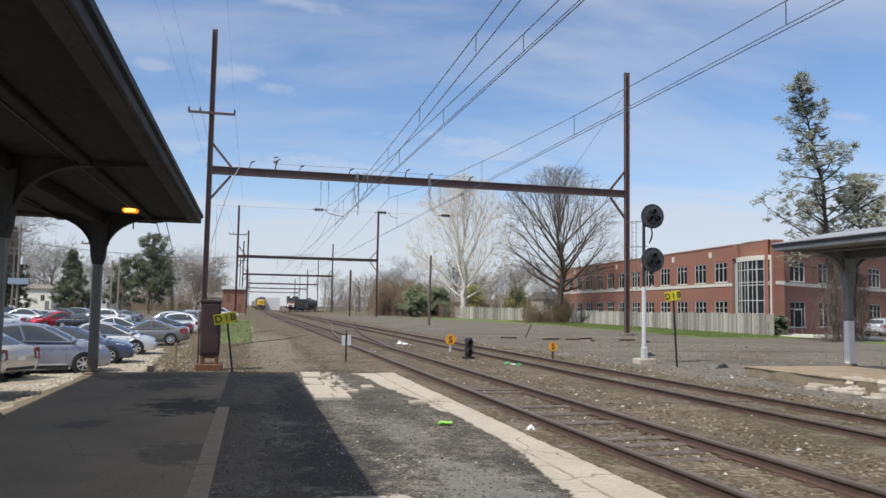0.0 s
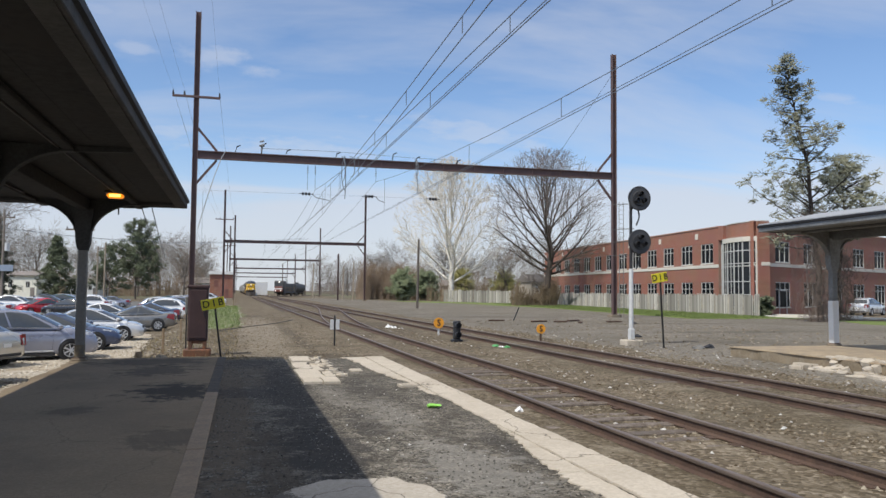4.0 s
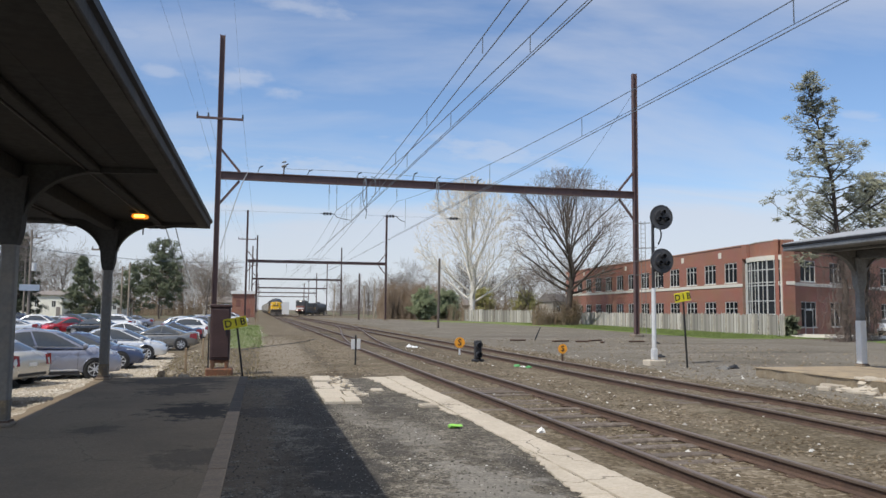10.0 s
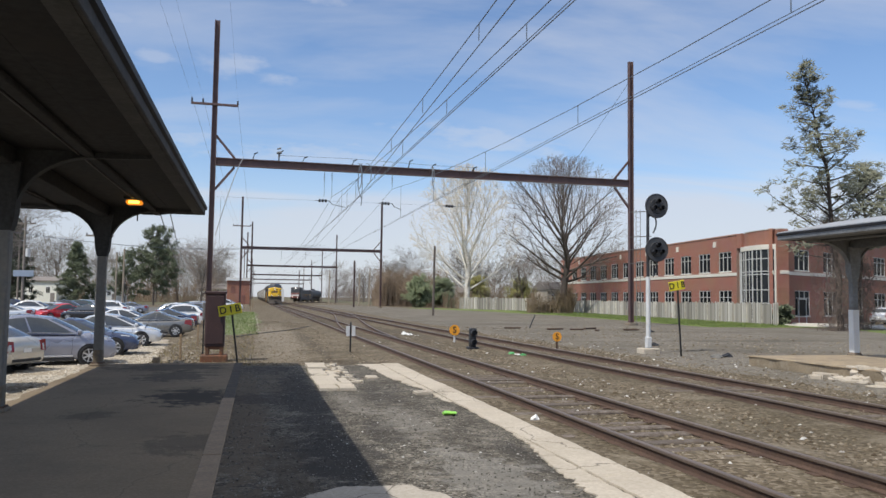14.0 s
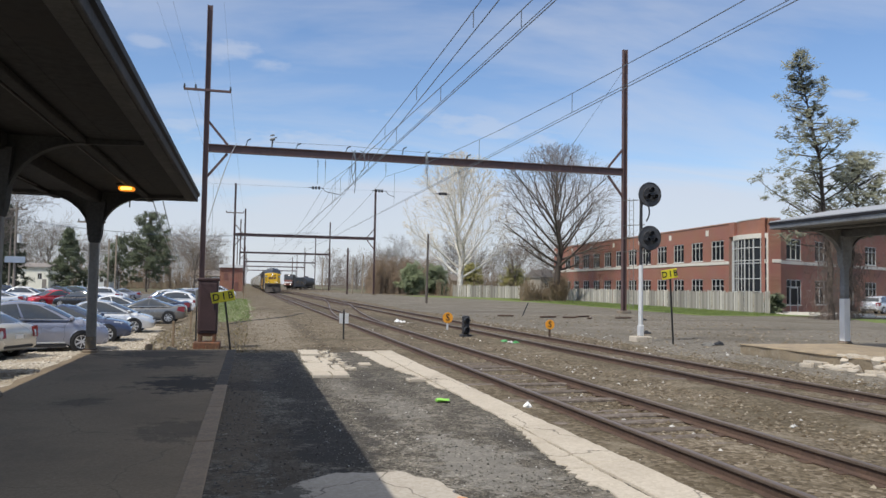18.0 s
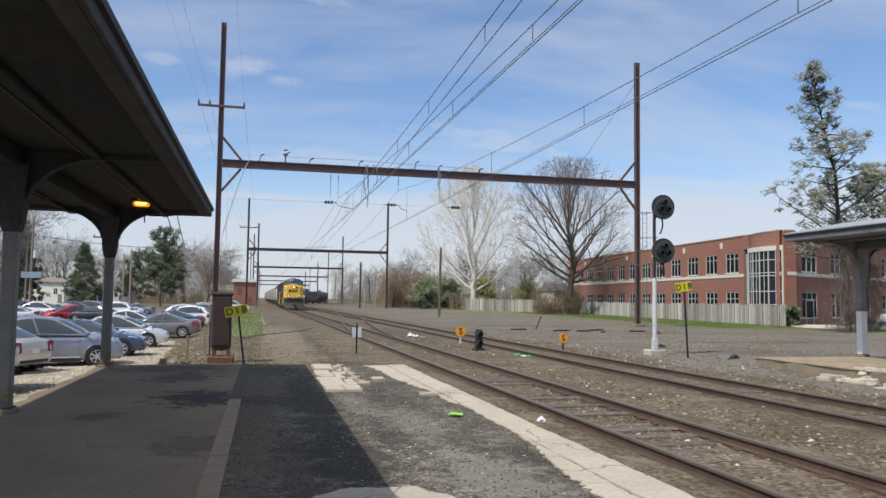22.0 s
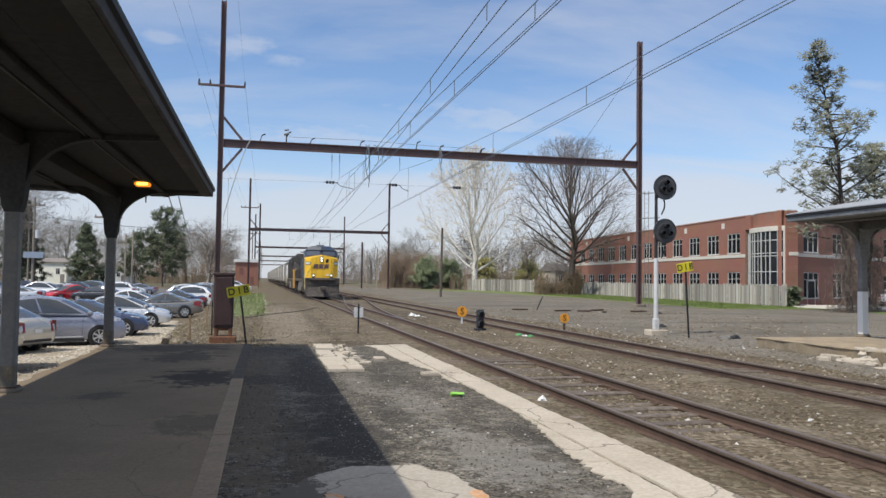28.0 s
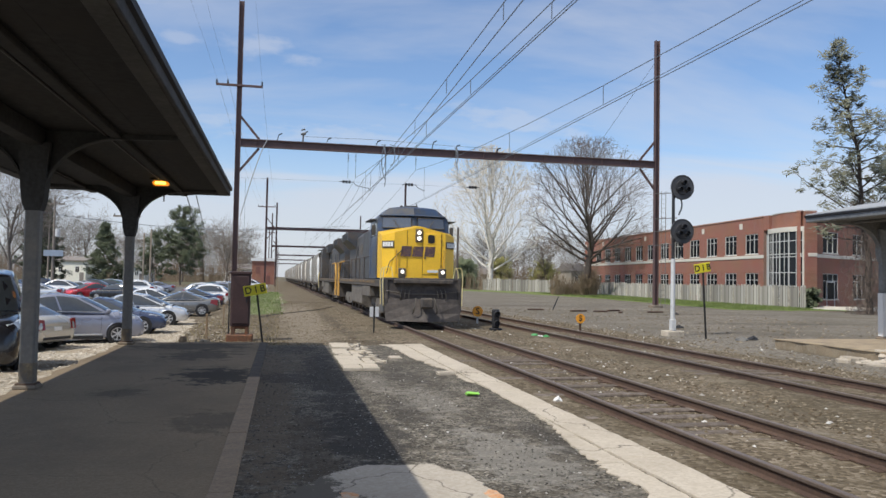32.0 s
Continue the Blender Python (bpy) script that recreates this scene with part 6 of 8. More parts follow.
    part("battery_box", Shape().box(-1.5, -1.0, 5.2, 8.0, .95, 1.42, .03).box(1.0, 1.5, 5.2, 8.0, .95, 1.42, .03), M_DUSTY, L)
    truck(L, 4.6, 3, 1.85, 1.12)
    truck(L, 17.6, 3, 1.85, 1.12)
    return L



def hopper(colour, tag, ribs):
    """A curved-sided covered hopper car, 15.2 m long; its front end is at y = 0."""
    H = thing("hopper_car", pose(0, 0, 0), tag, "freight car", "freight train")
    prof = []
    for i in range(9):
        a = -1.15 + 2.3 * i / 8
        prof.append((1.53 * math.cos(a * .78) / math.cos(0), 2.85 + 1.55 * math.sin(a) / math.sin(1.15)))
    right = [(1.52 - .62 * max(0, (z - 3.5) / .9) ** 2 - .18 * max(0, (2.2 - z)) ** 1.3, z) for z in np.linspace(1.25, 4.40, 9)]
    outline = right + [(-x, z) for x, z in right[::-1]]
    sh = Shape()
    rings = [[(x * k, y, 2.8 + (z - 2.8) * (1 if z < 2.8 else kz)) for x, z in outline] for y, k, kz in ((1.55, .93, .97), (1.75, 1, 1), (13.45, 1, 1), (13.65, .93, .97))]
    sh.loft(rings)
    body = part("body", sh, colour, H, soft=30)
    for i in range(11):
        y = 2.4 + 1.05 * i
        # besides dirt, the ribs' dark colour paints shading lines along the flat-lit side
        rib = Shape().loft([[(x * 1.03, yy, z) for x, z in outline] for yy in (y - .05, y + .05)])
        part("rib", rib, ribs, body, "dirty side rib, darkened for shading", soft=30)
    part("roof_walk", Shape().box(-.35, .35, 1.6, 13.6, 4.44, 4.50), M_GRIMESHADE, body)
    for i in range(4):
        part("hatch", Shape().box(-.3, .3, 2.6 + 2.8 * i, 4.2 + 2.8 * i, 4.40, 4.56, .03), colour, body)
    part("underframe", Shape().box(-1.35, 1.35, .3, 14.9, 1.02, 1.26, .03), M_GRIMESHADE, H)
    for y0, d in ((1.6, 1), (13.6, -1)):
        # car ends take this dark material to paint the shaded gaps between cars
        part("slope_sheet", Shape().prism([(y0, 3.9), (y0, 4.2), (y0 - d * 1.2, 1.3), (y0 - d * .6, 1.26), (y0 + d * .5, 1.26)], "x", -1.25, 1.25), M_GRIMESHADE, H, soft=0)
        for sx in (-1, 1):
            part("end_post", Shape().beam((sx * 1.3, y0 - d * 1.2, 1.26), (sx * 1.3, y0 - d * .1, 4.1), .09, .09), M_GRIMESHADE, H)
            part("ladder", Shape().beam((sx * 1.36, y0 - d * 1.15, 1.1), (sx * 1.36, y0 - d * 1.15, 3.6), .05, .4), M_GRIMESHADE, H)
    for i in range(3):
        y = 4.6 + i * 3.0
        part("chute", Shape().loft([[(-1.2, y - 1.2, 1.25), (1.2, y - 1.2, 1.25), (1.2, y + 1.2, 1.25), (-1.2, y + 1.2, 1.25)], [(-.45, y - .4, .42), (.45, y - .4, .42), (.45, y + .4, .42), (-.45, y + .4, .42)]]), colour, H, soft=0)
    part("coupler", Shape().box(-.15, .15, -.35, .6, .75, 1.0, .04).box(-.15, .15, 14.6, 15.5, .75, 1.0, .04), M_GRIMESHADE, H)
    truck(H, 2.0, 2, 1.75, 1.02)
    truck(H, 13.2, 2, 1.75, 1.02)
    return H


def hopper_paint(name, col):
    return mat(name, col, .6, 0, .2, .5, 8, .08, .003, tuple(c * .62 for c in col), .62)


TRACK_X = RAIL1 + GAUGE / 2
train = []          # each vehicle and its distance behind the nose of the first
lead = locomotive("dark blue and yellow freight locomotive with lit headlights", M_LOCOYELLOW, M_LOCOBLUE, "dark blue cab with chamfered roof")
train.append((lead, 0.0))
second = locomotive("dark second locomotive coupled backwards behind the first", M_HOOD, M_HOOD, "dark sooty cab")
train.append((second, 45.5))        # runs long hood first
paints = [(hopper_paint("hopper_white", (.80, .805, .79)), "white curved-sided covered hopper car"), (hopper_paint("hopper_tan", (.67, .625, .54)), "tan curved-sided covered hopper car"),
          (hopper_paint("hopper_grey", (.62, .625, .615)), "pale grey covered hopper car")]
made = {}
back = 46.2
for i, k in enumerate((0, 0, 1, 0, 1, 1, 2, 0, 1, 2, 0, 1, 2, 1, 0, 2)):
    if k not in made:
        made[k] = hopper(*paints[k], hopper_paint("dirty_shaded_rib_paint", (.28, .265, .24)))
        car = made[k]
    else:
        car = copy_thing(made[k], pose(0, 0, 0))
    train.append((car, back))
    back += 15.9

# dark engine and cars standing far off on the siding
M_PARKED = mat("dark_parked_paint", (.05, .052, .058), .6, 0, .25, .6, 10, .1)
parked = thing("parked_engine", pose(13.2, 236, .17, 0, 0, -16), "dark engine standing far off with a light on", "locomotive")
part("hood", Shape().prism([(-.95, 1.3), (.95, 1.3), (.95, 3.6), (.7, 3.9), (-.7, 3.9), (-.95, 3.6)], "y", 3.2, 15.6), M_PARKED, parked, "dark engine hood", soft=20)
part("nose", Shape().box(-1.2, 1.2, -1.0, .2, 1.3, 2.9, .15), mat("faded_red_paint", (.22, .09, .075), .6, 0, .25, 1, 10, .1), parked, "faded red nose")
part("nose_band", Shape().box(-1.22, 1.22, -1.03, -.9, 2.0, 2.35, .02), M_WHITE, parked, "pale band on the nose")
part("exhaust", Shape().box(-.3, .3, 8, 9, 3.85, 4.25, .03), M_GRIMESHADE, parked)
for sx in (-1, 1):
    part("ditch_light", Shape().tube((sx * .8, -1.12, 1.6), (sx * .8, -1.0, 1.6), .12, .12, 10), M_HEAD, parked, "lit ditch light")
    for i in range(7):
        part("stanchion", Shape().tube((sx * 1.42, 3.6 + 2 * i, 1.4), (sx * 1.42, 3.6 + 2 * i, 2.5), .025, n=5), M_RAILING, parked)
    part("walkway_rail", Shape().tube((sx * 1.42, 3.4, 2.5), (sx * 1.42, 16, 2.5), .025, n=5), M_RAILING, parked)
part("cab", Shape().box(-1.5, 1.5, .2, 3.2, 1.3, 4.6, .2), M_LOCOGREY, parked, "grey cab")
part("windshield", Shape().box(-1.2, 1.2, .16, .22, 3.3, 4.1, .03), M_LOCOGLASS, parked)
part("frame", Shape().box(-1.5, 1.5, 0, 17, .9, 1.4, .05), M_PARKED, parked)
part("headlight", Shape().tube((0, .05, 4.3), (0, .2, 4.3), .16, .16, 12), M_HEAD, parked)
truck(parked, 3.2, 2, 2.6)
truck(parked, 13.5, 2, 2.6)
for i in range(1):
    tk = thing("tank_car", pose(18.35, 254.0, .17, 0, 0, -16), "dark tank car standing on the far siding", "freight car", "parked tank cars")
    part("tank", Shape().tube((0, .6, 2.55), (0, 15.2, 2.55), 1.45, 1.45, 20), M_PARKED, tk)
    part("dome", Shape().tube((0, 7.8, 3.9), (0, 7.8, 4.4), .6, .55, 12), M_PARKED, tk)
    part("frame", Shape().box(-1.2, 1.2, 0, 15.8, .9, 1.2, .03), M_GRIMESHADE, tk)
    truck(tk, 2.2, 2, 1.75)
    truck(tk, 13.6, 2, 1.75)


# ---- cars ----
PAINTS = {}


def paint(col):
    key = tuple(col)
    if key not in PAINTS:
        PAINTS[key] = mat("car_paint", col, .26, .42 if max(col) < .75 and min(col) > .05 else .1, .05, .8, 6, 0, .001, coat=1.0)
    return PAINTS[key]


M_TYRE = mat("tyre_rubber", (.02, .02, .021), .85, 0, .2, 8, 60, .2)
M_RIM = mat("alloy_rim", (.62, .63, .65), .4, .35, .1, 6, 40, 0)
M_CARGLASS = mat("tinted_car_glass", (.055, .062, .066), .035, .12, .1, 2, 10, 0, spec=1.0, coat=.6)
M_TAIL = mat("red_tail_lamp", (.22, .010, .012), .2, 0, .1, 6, 20, 0, coat=.5)
M_CLEARLAMP = mat("clear_headlamp", (.68, .70, .72), .12, .3, .1, 6, 20, 0, coat=.5)
M_TRIM = mat("black_plastic_trim", (.025, .025, .027), .6, 0, .15, 5, 40, .05)
STYLES = {  # length, half width, belt, roof, then the x of windshield foot, roof front, roof end, rear glass foot, bonnet height, tail height
    "sedan": (4.65, .90, .95, 1.46, 1.32, .26, -.80, -1.80, .91, 1.05),
    "hatch": (4.25, .88, .97, 1.52, 1.38, .30, -1.25, -2.0, .93, 1.06),
    "suv": (4.6, .93, 1.10, 1.70, 1.30, .40, -1.70, -2.20, 1.05, 1.14),
    "van": (4.6, .95, 1.28, 2.12, 1.05, .70, -2.1, -2.25, 1.20, 1.26),
    "wagon": (4.6, .92, 1.08, 1.70, 1.42, .40, -1.50, -2.18, 1.07, 1.15),
}
TYRE_SHAPE, RIM_SHAPE = Shape(), Shape()
tyre_prof = [(.225, -.10), (.30, -.11), (.335, -.085), (.335, .085), (.30, .11), (.225, .10)]
TYRE_SHAPE.loft([[(r * math.cos(a), w, r * math.sin(a)) for r, w in tyre_prof] for a in np.linspace(0, 2 * math.pi, 19)], caps=False)
TYRE_SHAPE.tube((0, -.06, 0), (0, .06, 0), .228, .228, 20)
RIM_SHAPE.loft([[(r * math.cos(a), w, r * math.sin(a)) for r, w in ((.238, -.095), (.238, .095), (.205, .09), (.205, -.09))] for a in np.linspace(0, 2 * math.pi, 21)], caps=False)
RIM_SHAPE.tube((0, -.09, 0), (0, .09, 0), .055, .055, 10)
for i in range(7):
    a = 2 * math.pi * i / 7
    RIM_SHAPE.beam((.04 * math.cos(a), -.098, .04 * math.sin(a)), (.228 * math.cos(a), -.098, .228 * math.sin(a)), .03, .045)
    RIM_SHAPE.beam((.04 * math.cos(a), .098, .04 * math.sin(a)), (.228 * math.cos(a), .098, .228 * math.sin(a)), .03, .045)
TYRE, RIM = mesh_of("tyre", TYRE_SHAPE, M_TYRE), mesh_of("rim", RIM_SHAPE, M_RIM)


def car(style, col, x, y, turn, word):
    """A parked car; its nose points along +x before the turn."""
    L, hw, belt, roof, w0, r0, r1, w1, bon, tail = STYLES[style]
    c = thing("car", pose(x, y, gz(x, y) + .012, 0, 0, turn), f"{word} parked " + ("in the lot" if x < 0 else "by the office building"), "car", "parked cars")
    p = paint(col)
    h = L / 2
    near = y < 62 and x > -12
    rings = []
    for xx, k, zb, zt in ((-h, .80, .44, tail - .30), (-h + .03, .88, .34, tail - .14), (-h + .14, .94, .27, tail - .03), (-h + .4, .975, .24, tail + .015), (w1 + .30, .99, .22, belt + .03), (-h + 1.1, 1.0, .21, belt + .02), (-.4, 1.0, .20, belt), (.4, 1.0, .20, belt - .02), (w0 - .35, 1.0, .21, belt - .035),
                          (w0 + .02, .995, .22, bon + .035), (h - 1.05, .985, .22, bon + .01), (h - .72, .97, .22, bon - .03), (h - .42, .94, .23, bon - .09), (h - .2, .89, .23, bon - .17), (h - .08, .83, .25, bon - .27), (h - .02, .76, .31, bon - .37), (h, .70, .38, .56)):
        w, d = hw * k, zt - zb
        half_ = [(w * .90, zb), (w * .97, zb + .07), (w * .985, zb + d * .22), (w, zb + d * .45), (w * 1.0, zb + d * .64), (w * .972, zb + d * .80), (w * .93, zb + d * .90), (w * .86, zb + d * .965), (w * .70, zt), (w * .35, zt + .025)]
        rings.append([(xx, a_, z_) for a_, z_ in half_] + [(xx, -a_, z_) for a_, z_ in half_[::-1]])
    part("body", Shape().loft(rings), p, c, soft=48)
    xf = lambda v: w0 + (r0 - w0) * (v ** 1.12)
    xr = lambda v: w1 + (r1 - w1) * (v ** 1.2)
    W = lambda v: hw * (.945 - .09 * v - .14 * v * v)
    # the roof falls away towards both ends and the waist rises to the rear
    foot = lambda q: belt - .055 + .05 * q
    top_ = lambda q: roof - .045 - .10 * (2 * q - .86) ** 2
    Z = lambda v, q: foot(q) + (top_(q) - foot(q)) * v
    front = lambda q, v: Vector((xf(v) - .30 * abs(q) ** 2.4, q * W(v) * .97, Z(v, 0) - .02 * q * q * v))
    rear = lambda q, v: Vector((xr(v) + .18 * abs(q) ** 2.4, q * W(v) * .97, Z(v, 1) - .02 * q * q * v))

    def flank(g):
        return lambda q, v: Vector((xf(v) - .30 + (xr(v) + .18 - xf(v) + .30) * q, g * W(v) * (.97 + .035 * math.sin(math.pi * q)), Z(v, q) - .02 * v * (1 - math.sin(math.pi * q))))

    span_ = (-1, -.7, -.35, 0, .35, .7, 1)
    loops = []
    for v in (0, .35, .7, .9, 1):
        loops.append([front(q, v) for q in span_] + [flank(1)(q, v) for q in (.2, .4, .6, .8)] + [rear(-q, v) for q in span_] + [flank(-1)(q, v) for q in (.8, .6, .4, .2)])
    mid = Vector(((r0 + r1) / 2, 0, 0))
    for k, up in ((.95, .026), (.82, .045), (.5, .058)):
        loops.append([Vector((mid.x + (q.x - mid.x) * k, q.y * k, q.z + up + (roof - .045 - q.z) * (1 - k))) for q in loops[4]])
    part("cabin", Shape().loft([[tuple(q) for q in lp] for lp in loops]), p, c, "painted roof and pillars", soft=50)

    def pane(name, fn, out, q0, q1, v0, v1, n):
        """Curved glass let into the cabin between two shares of a side and two heights."""
        out = Vector(out).normalized()
        sh = Shape()
        vs = (v0, (v0 + v1) / 2, v1)
        for off in (.010, -.02):
            for v in vs:
                for i in range(n + 1):
                    sh.v.append(tuple(fn(q0 + (q1 - q0) * i / n, v) + out * off))
        m = n + 1
        for base in (0, 3 * m):
            sh.f += [(base + j * m + i, base + j * m + i + 1, base + (j + 1) * m + i + 1, base + (j + 1) * m + i) for j in range(2) for i in range(n)]
        rim = list(range(m)) + [2 * m - 1] + [3 * m - 1 - i for i in range(m)] + [m]
        sh.f += [(rim[i], rim[(i + 1) % len(rim)], rim[(i + 1) % len(rim)] + 3 * m, rim[i] + 3 * m) for i in range(len(rim))]
        part(name, sh, M_CARGLASS, c, "dark tinted glass", soft=40)

    pane("windshield", front, (1, 0, .9), -.94, .94, .04, .95, 6)
    pane("rear_window", rear, (-1, 0, .6), -.90, .90, .16, .94, 6)
    for g in (-1, 1):
        if near:
            pane("side_window", flank(g), (0, g, .2), .05, .46, .12, .94, 4)
            pane("side_window", flank(g), (0, g, .2), .485, .90, .13, .92, 4)
            part("window_line", Shape().wire([tuple(flank(g)(q, .10) + Vector((0, g * .012, 0))) for q in np.linspace(.03, .93, 8)], .012, 4), M_RIM if style in ("sedan", "wagon") else M_TRIM, c, "window moulding")
        else:
            pane("side_window", flank(g), (0, g, .2), .05, .90, .12, .93, 4)
    for g in (-1, 1):
        xm = -.1
        part("headlight", Shape().loft([[(h - .62, g * hw * .93, bon - .20), (h - .34, g * hw * .895, bon - .235), (h - .10, g * hw * .70, bon - .29), (h - .16, g * hw * .52, bon - .27)],
                                        [(h - .66, g * hw * .90, bon - .085), (h - .40, g * hw * .855, bon - .12), (h - .20, g * hw * .68, bon - .175), (h - .26, g * hw * .52, bon - .145)]]), M_CLEARLAMP, c, "clear headlight")
        part("tail_light", Shape().loft([[(-h + .46, g * (hw * .985 + .018), tail - .30), (-h + .04, g * (hw * .93 + .02), tail - .42), (-h - .035, g * hw * .64, tail - .40), (-h + .2, g * hw * .62, tail - .36)],
                                         [(-h + .40, g * (hw * .955 + .018), tail - .09), (-h + .05, g * (hw * .90 + .02), tail - .07), (-h + .015, g * hw * .64, tail - .10), (-h + .2, g * hw * .62, tail - .10)]]), M_TAIL, c, "red tail light")
        if near:
            part("mirror", Shape().box(w0 - .42, w0 - .26, g * hw * .99 + g * .02, g * hw * .99 + .19 * g, belt - .01, belt + .12, .045), p, c)
            part("mirror_arm", Shape().box(w0 - .38, w0 - .30, g * hw * .93, g * hw * 1.03, belt - .04, belt + .0, .01), M_TRIM, c)
            for xs_ in (xm, xm - .98, xm + .98):
                part("door_seam", Shape().wire([(xs_ - .02, g * (hw * .985 + .002), .36), (xs_, g * (hw + .0025), .56), (xs_ - .01, g * (hw * .985 + .003), belt - .14)], .005, 4), M_TRIM, c)
            for xs_ in (xm, xm - .96):
                part("door_handle", Shape().box(xs_ - .26, xs_ - .09, g * hw * .97, g * (hw + .022), belt - .215, belt - .185, .008), p, c)
            part("sill", Shape().box(-h + 1.35, h - 1.35, g * hw * .93 - .03, g * hw * .97 + .03 * g, .17, .27, .01), M_TRIM, c)
            if style == "wagon":
                part("sill_strip", Shape().box(-h + 1.4, h - 1.4, g * (hw - .01), g * (hw + .012), .30, .345, .006), M_RIM, c, "bright sill strip")
            part("fog_lamp", Shape().tube((h - .12, g * hw * .66, .40), (h - .035, g * hw * .64, .40), .06, .065, 12), M_CLEARLAMP, c)
        for xw in (h - .88, -h + .92):
            if near:
                part("wheel_arch", Shape().tube((xw, g * (hw - .16), .345), (xw, g * (hw + .004), .345), .395, .385, 26), M_TRIM, c, "dark wheel arch")
                part("arch_lip", Shape().wire([(xw + .395 * math.cos(a), g * (hw + .003), .345 + .395 * math.sin(a)) for a in np.linspace(-.25, math.pi + .25, 15)], .014, 5), p, c)
            w = part("wheel", TYRE, None, c, at=pose(xw, g * (hw - .075), .335))
            part("rim", RIM, None, w, "alloy rim")
    if near:
        part("grille", Shape().box(h - .10, h - .012, -hw * .45, hw * .45, .60, .70, .03), M_TRIM, c)
        part("bumper_slot", Shape().box(h - .06, h + .006, -hw * .55, hw * .55, .34, .47, .03), M_TRIM, c)
        part("rear_bumper_trim", Shape().box(-h - .008, -h + .15, -hw * .70, hw * .70, .34, .46, .04), M_TRIM, c)
        part("number_plate", Shape().box(-h - .015, -h + .05, -.16, .16, .62, .74, .004), M_WHITE, c)
        part("wiper", Shape().beam(front(-.5, .06) + Vector((.02, 0, .02)), front(.1, .10) + Vector((.02, 0, .02)), .02, .02), M_TRIM, c)
    return c


SILVER, WHITE_, BLACK_, GREY_, NAVY, RED_, TAN, STEEL, DKGREEN = (.70, .715, .73), (.90, .90, .90), (.015, .015, .018), (.225, .22, .21), (.055, .075, .14), (.60, .02, .03), (.55, .53, .48), (.29, .31, .39), (.03, .07, .06)
WORDS = {SILVER: "silver", WHITE_: "white", BLACK_: "black", GREY_: "grey", NAVY: "dark blue", RED_: "red", TAN: "tan silver", STEEL: "steel blue", DKGREEN: "dark green"}


def lot(style, col, x, y, turn):
    noun = {"sedan": "sedan", "hatch": "hatchback", "suv": "sport utility car", "van": "tall off-road car", "wagon": "estate car"}[style]
    car(style, col, x, y, turn, f"{WORDS[col]} {noun} with dark windows")


lot("hatch", TAN, -8.45, 26.9, 154)
lot("wagon", STEEL, -6.87, 29.0, 16)
lot("sedan", NAVY, -6.6, 33.6, 1)
lot("hatch", SILVER, -6.15, 39.2, 1)
lot("sedan", GREY_, -5.55, 48.6, 178)
lot("van", BLACK_, -6.3, 18.44, -74)
lot("hatch", WHITE_, -7.6, 53.0, 0)
lot("sedan", NAVY, -5.9, 58.0, 180)
lot("suv", WHITE_, -5.6, 64.0, 178)
lot("hatch", BLACK_, -14.3, 75.5, 160)
lot("hatch", RED_, -17.3, 78.5, 222)
lot("suv", WHITE_, -15.2, 90.0, 180)
lot("sedan", SILVER, -20.6, 74.0, 182)
lot("sedan", GREY_, -21.6, 67.0, 6)
lot("suv", WHITE_, -3.3, 119.0, 4)
car("suv", SILVER, 59.6, 61.6, 25, "silver sport utility car with dark windows")
rc = random.Random(21)
cols = [SILVER, SILVER, SILVER, SILVER, WHITE_, WHITE_, WHITE_, WHITE_, BLACK_, GREY_, NAVY, STEEL, TAN, DKGREEN]
styles = ["sedan", "sedan", "hatch", "suv", "suv", "wagon"]
for y in np.arange(69.0, 110, 2.9):
    if rc.random() < .85:
        lot(rc.choice(styles), rc.choice(cols), -6.0 + rc.uniform(-.3, .3), float(y), rc.choice((0, 180)) + rc.uniform(-3, 3))
for x, ys, turn in ((-15.4, (94, 112), 0), (-20.8, (86, 112), 180), (-30, (52, 112), 0), (-35.5, (56, 112), 180), (-45, (90, 112), 0)):
    y = ys[0]
    while y < ys[1]:
        if rc.random() < .85:
            lot(rc.choice(styles), rc.choice(cols), x + rc.uniform(-.35, .35), y, turn + rc.choice((0, 180)) + rc.uniform(-3, 3))
        y += 2.9

# ---- brick office building ----
def brick_mat(name, a, b, mortar, scale):
    m = bpy.data.materials.new(name)
    m.use_nodes = True
    n, l = m.node_tree.nodes, m.node_tree.links
    p = n["Principled BSDF"]
    p.inputs["Roughness"].default_value = .9
    br, co, mp = n.new("ShaderNodeTexBrick"), n.new("ShaderNodeTexCoord"), n.new("ShaderNodeMapping")
    br.inputs["Color1"].default_value, br.inputs["Color2"].default_value, br.inputs["Mortar"].default_value = (*a, 1), (*b, 1), (*mortar, 1)
    br.inputs["Scale"].default_value, br.inputs["Mortar Size"].default_value = scale, .012
    mp.inputs["Rotation"].default_value = (radians(90), 0, 0)
    l.new(co.outputs["Object"], mp.inputs[0]); l.new(mp.outputs[0], br.inputs["Vector"])
    nz, mx = n.new("ShaderNodeTexNoise"), n.new("ShaderNodeMix")
    nz.inputs["Scale"].default_value, nz.inputs["Detail"].default_value = .5, 7
    mx.data_type, mx.blend_type = "RGBA", "MULTIPLY"
    mx.inputs["Factor"].default_value = .35
    l.new(co.outputs["Object"], nz.inputs["Vector"]); l.new(br.outputs["Color"], mx.inputs["A"]); l.new(nz.outputs["Color"], mx.inputs["B"])
    l.new(mx.outputs["Result"], p.inputs["Base Color"])
    bp = n.new("ShaderNodeBump"); bp.inputs["Strength"].default_value, bp.inputs["Distance"].default_value = .4, .01
    l.new(br.outputs["Fac"], bp.inputs["Height"]); bp.invert = True
    l.new(bp.outputs[0], p.inputs["Normal"])
    return m


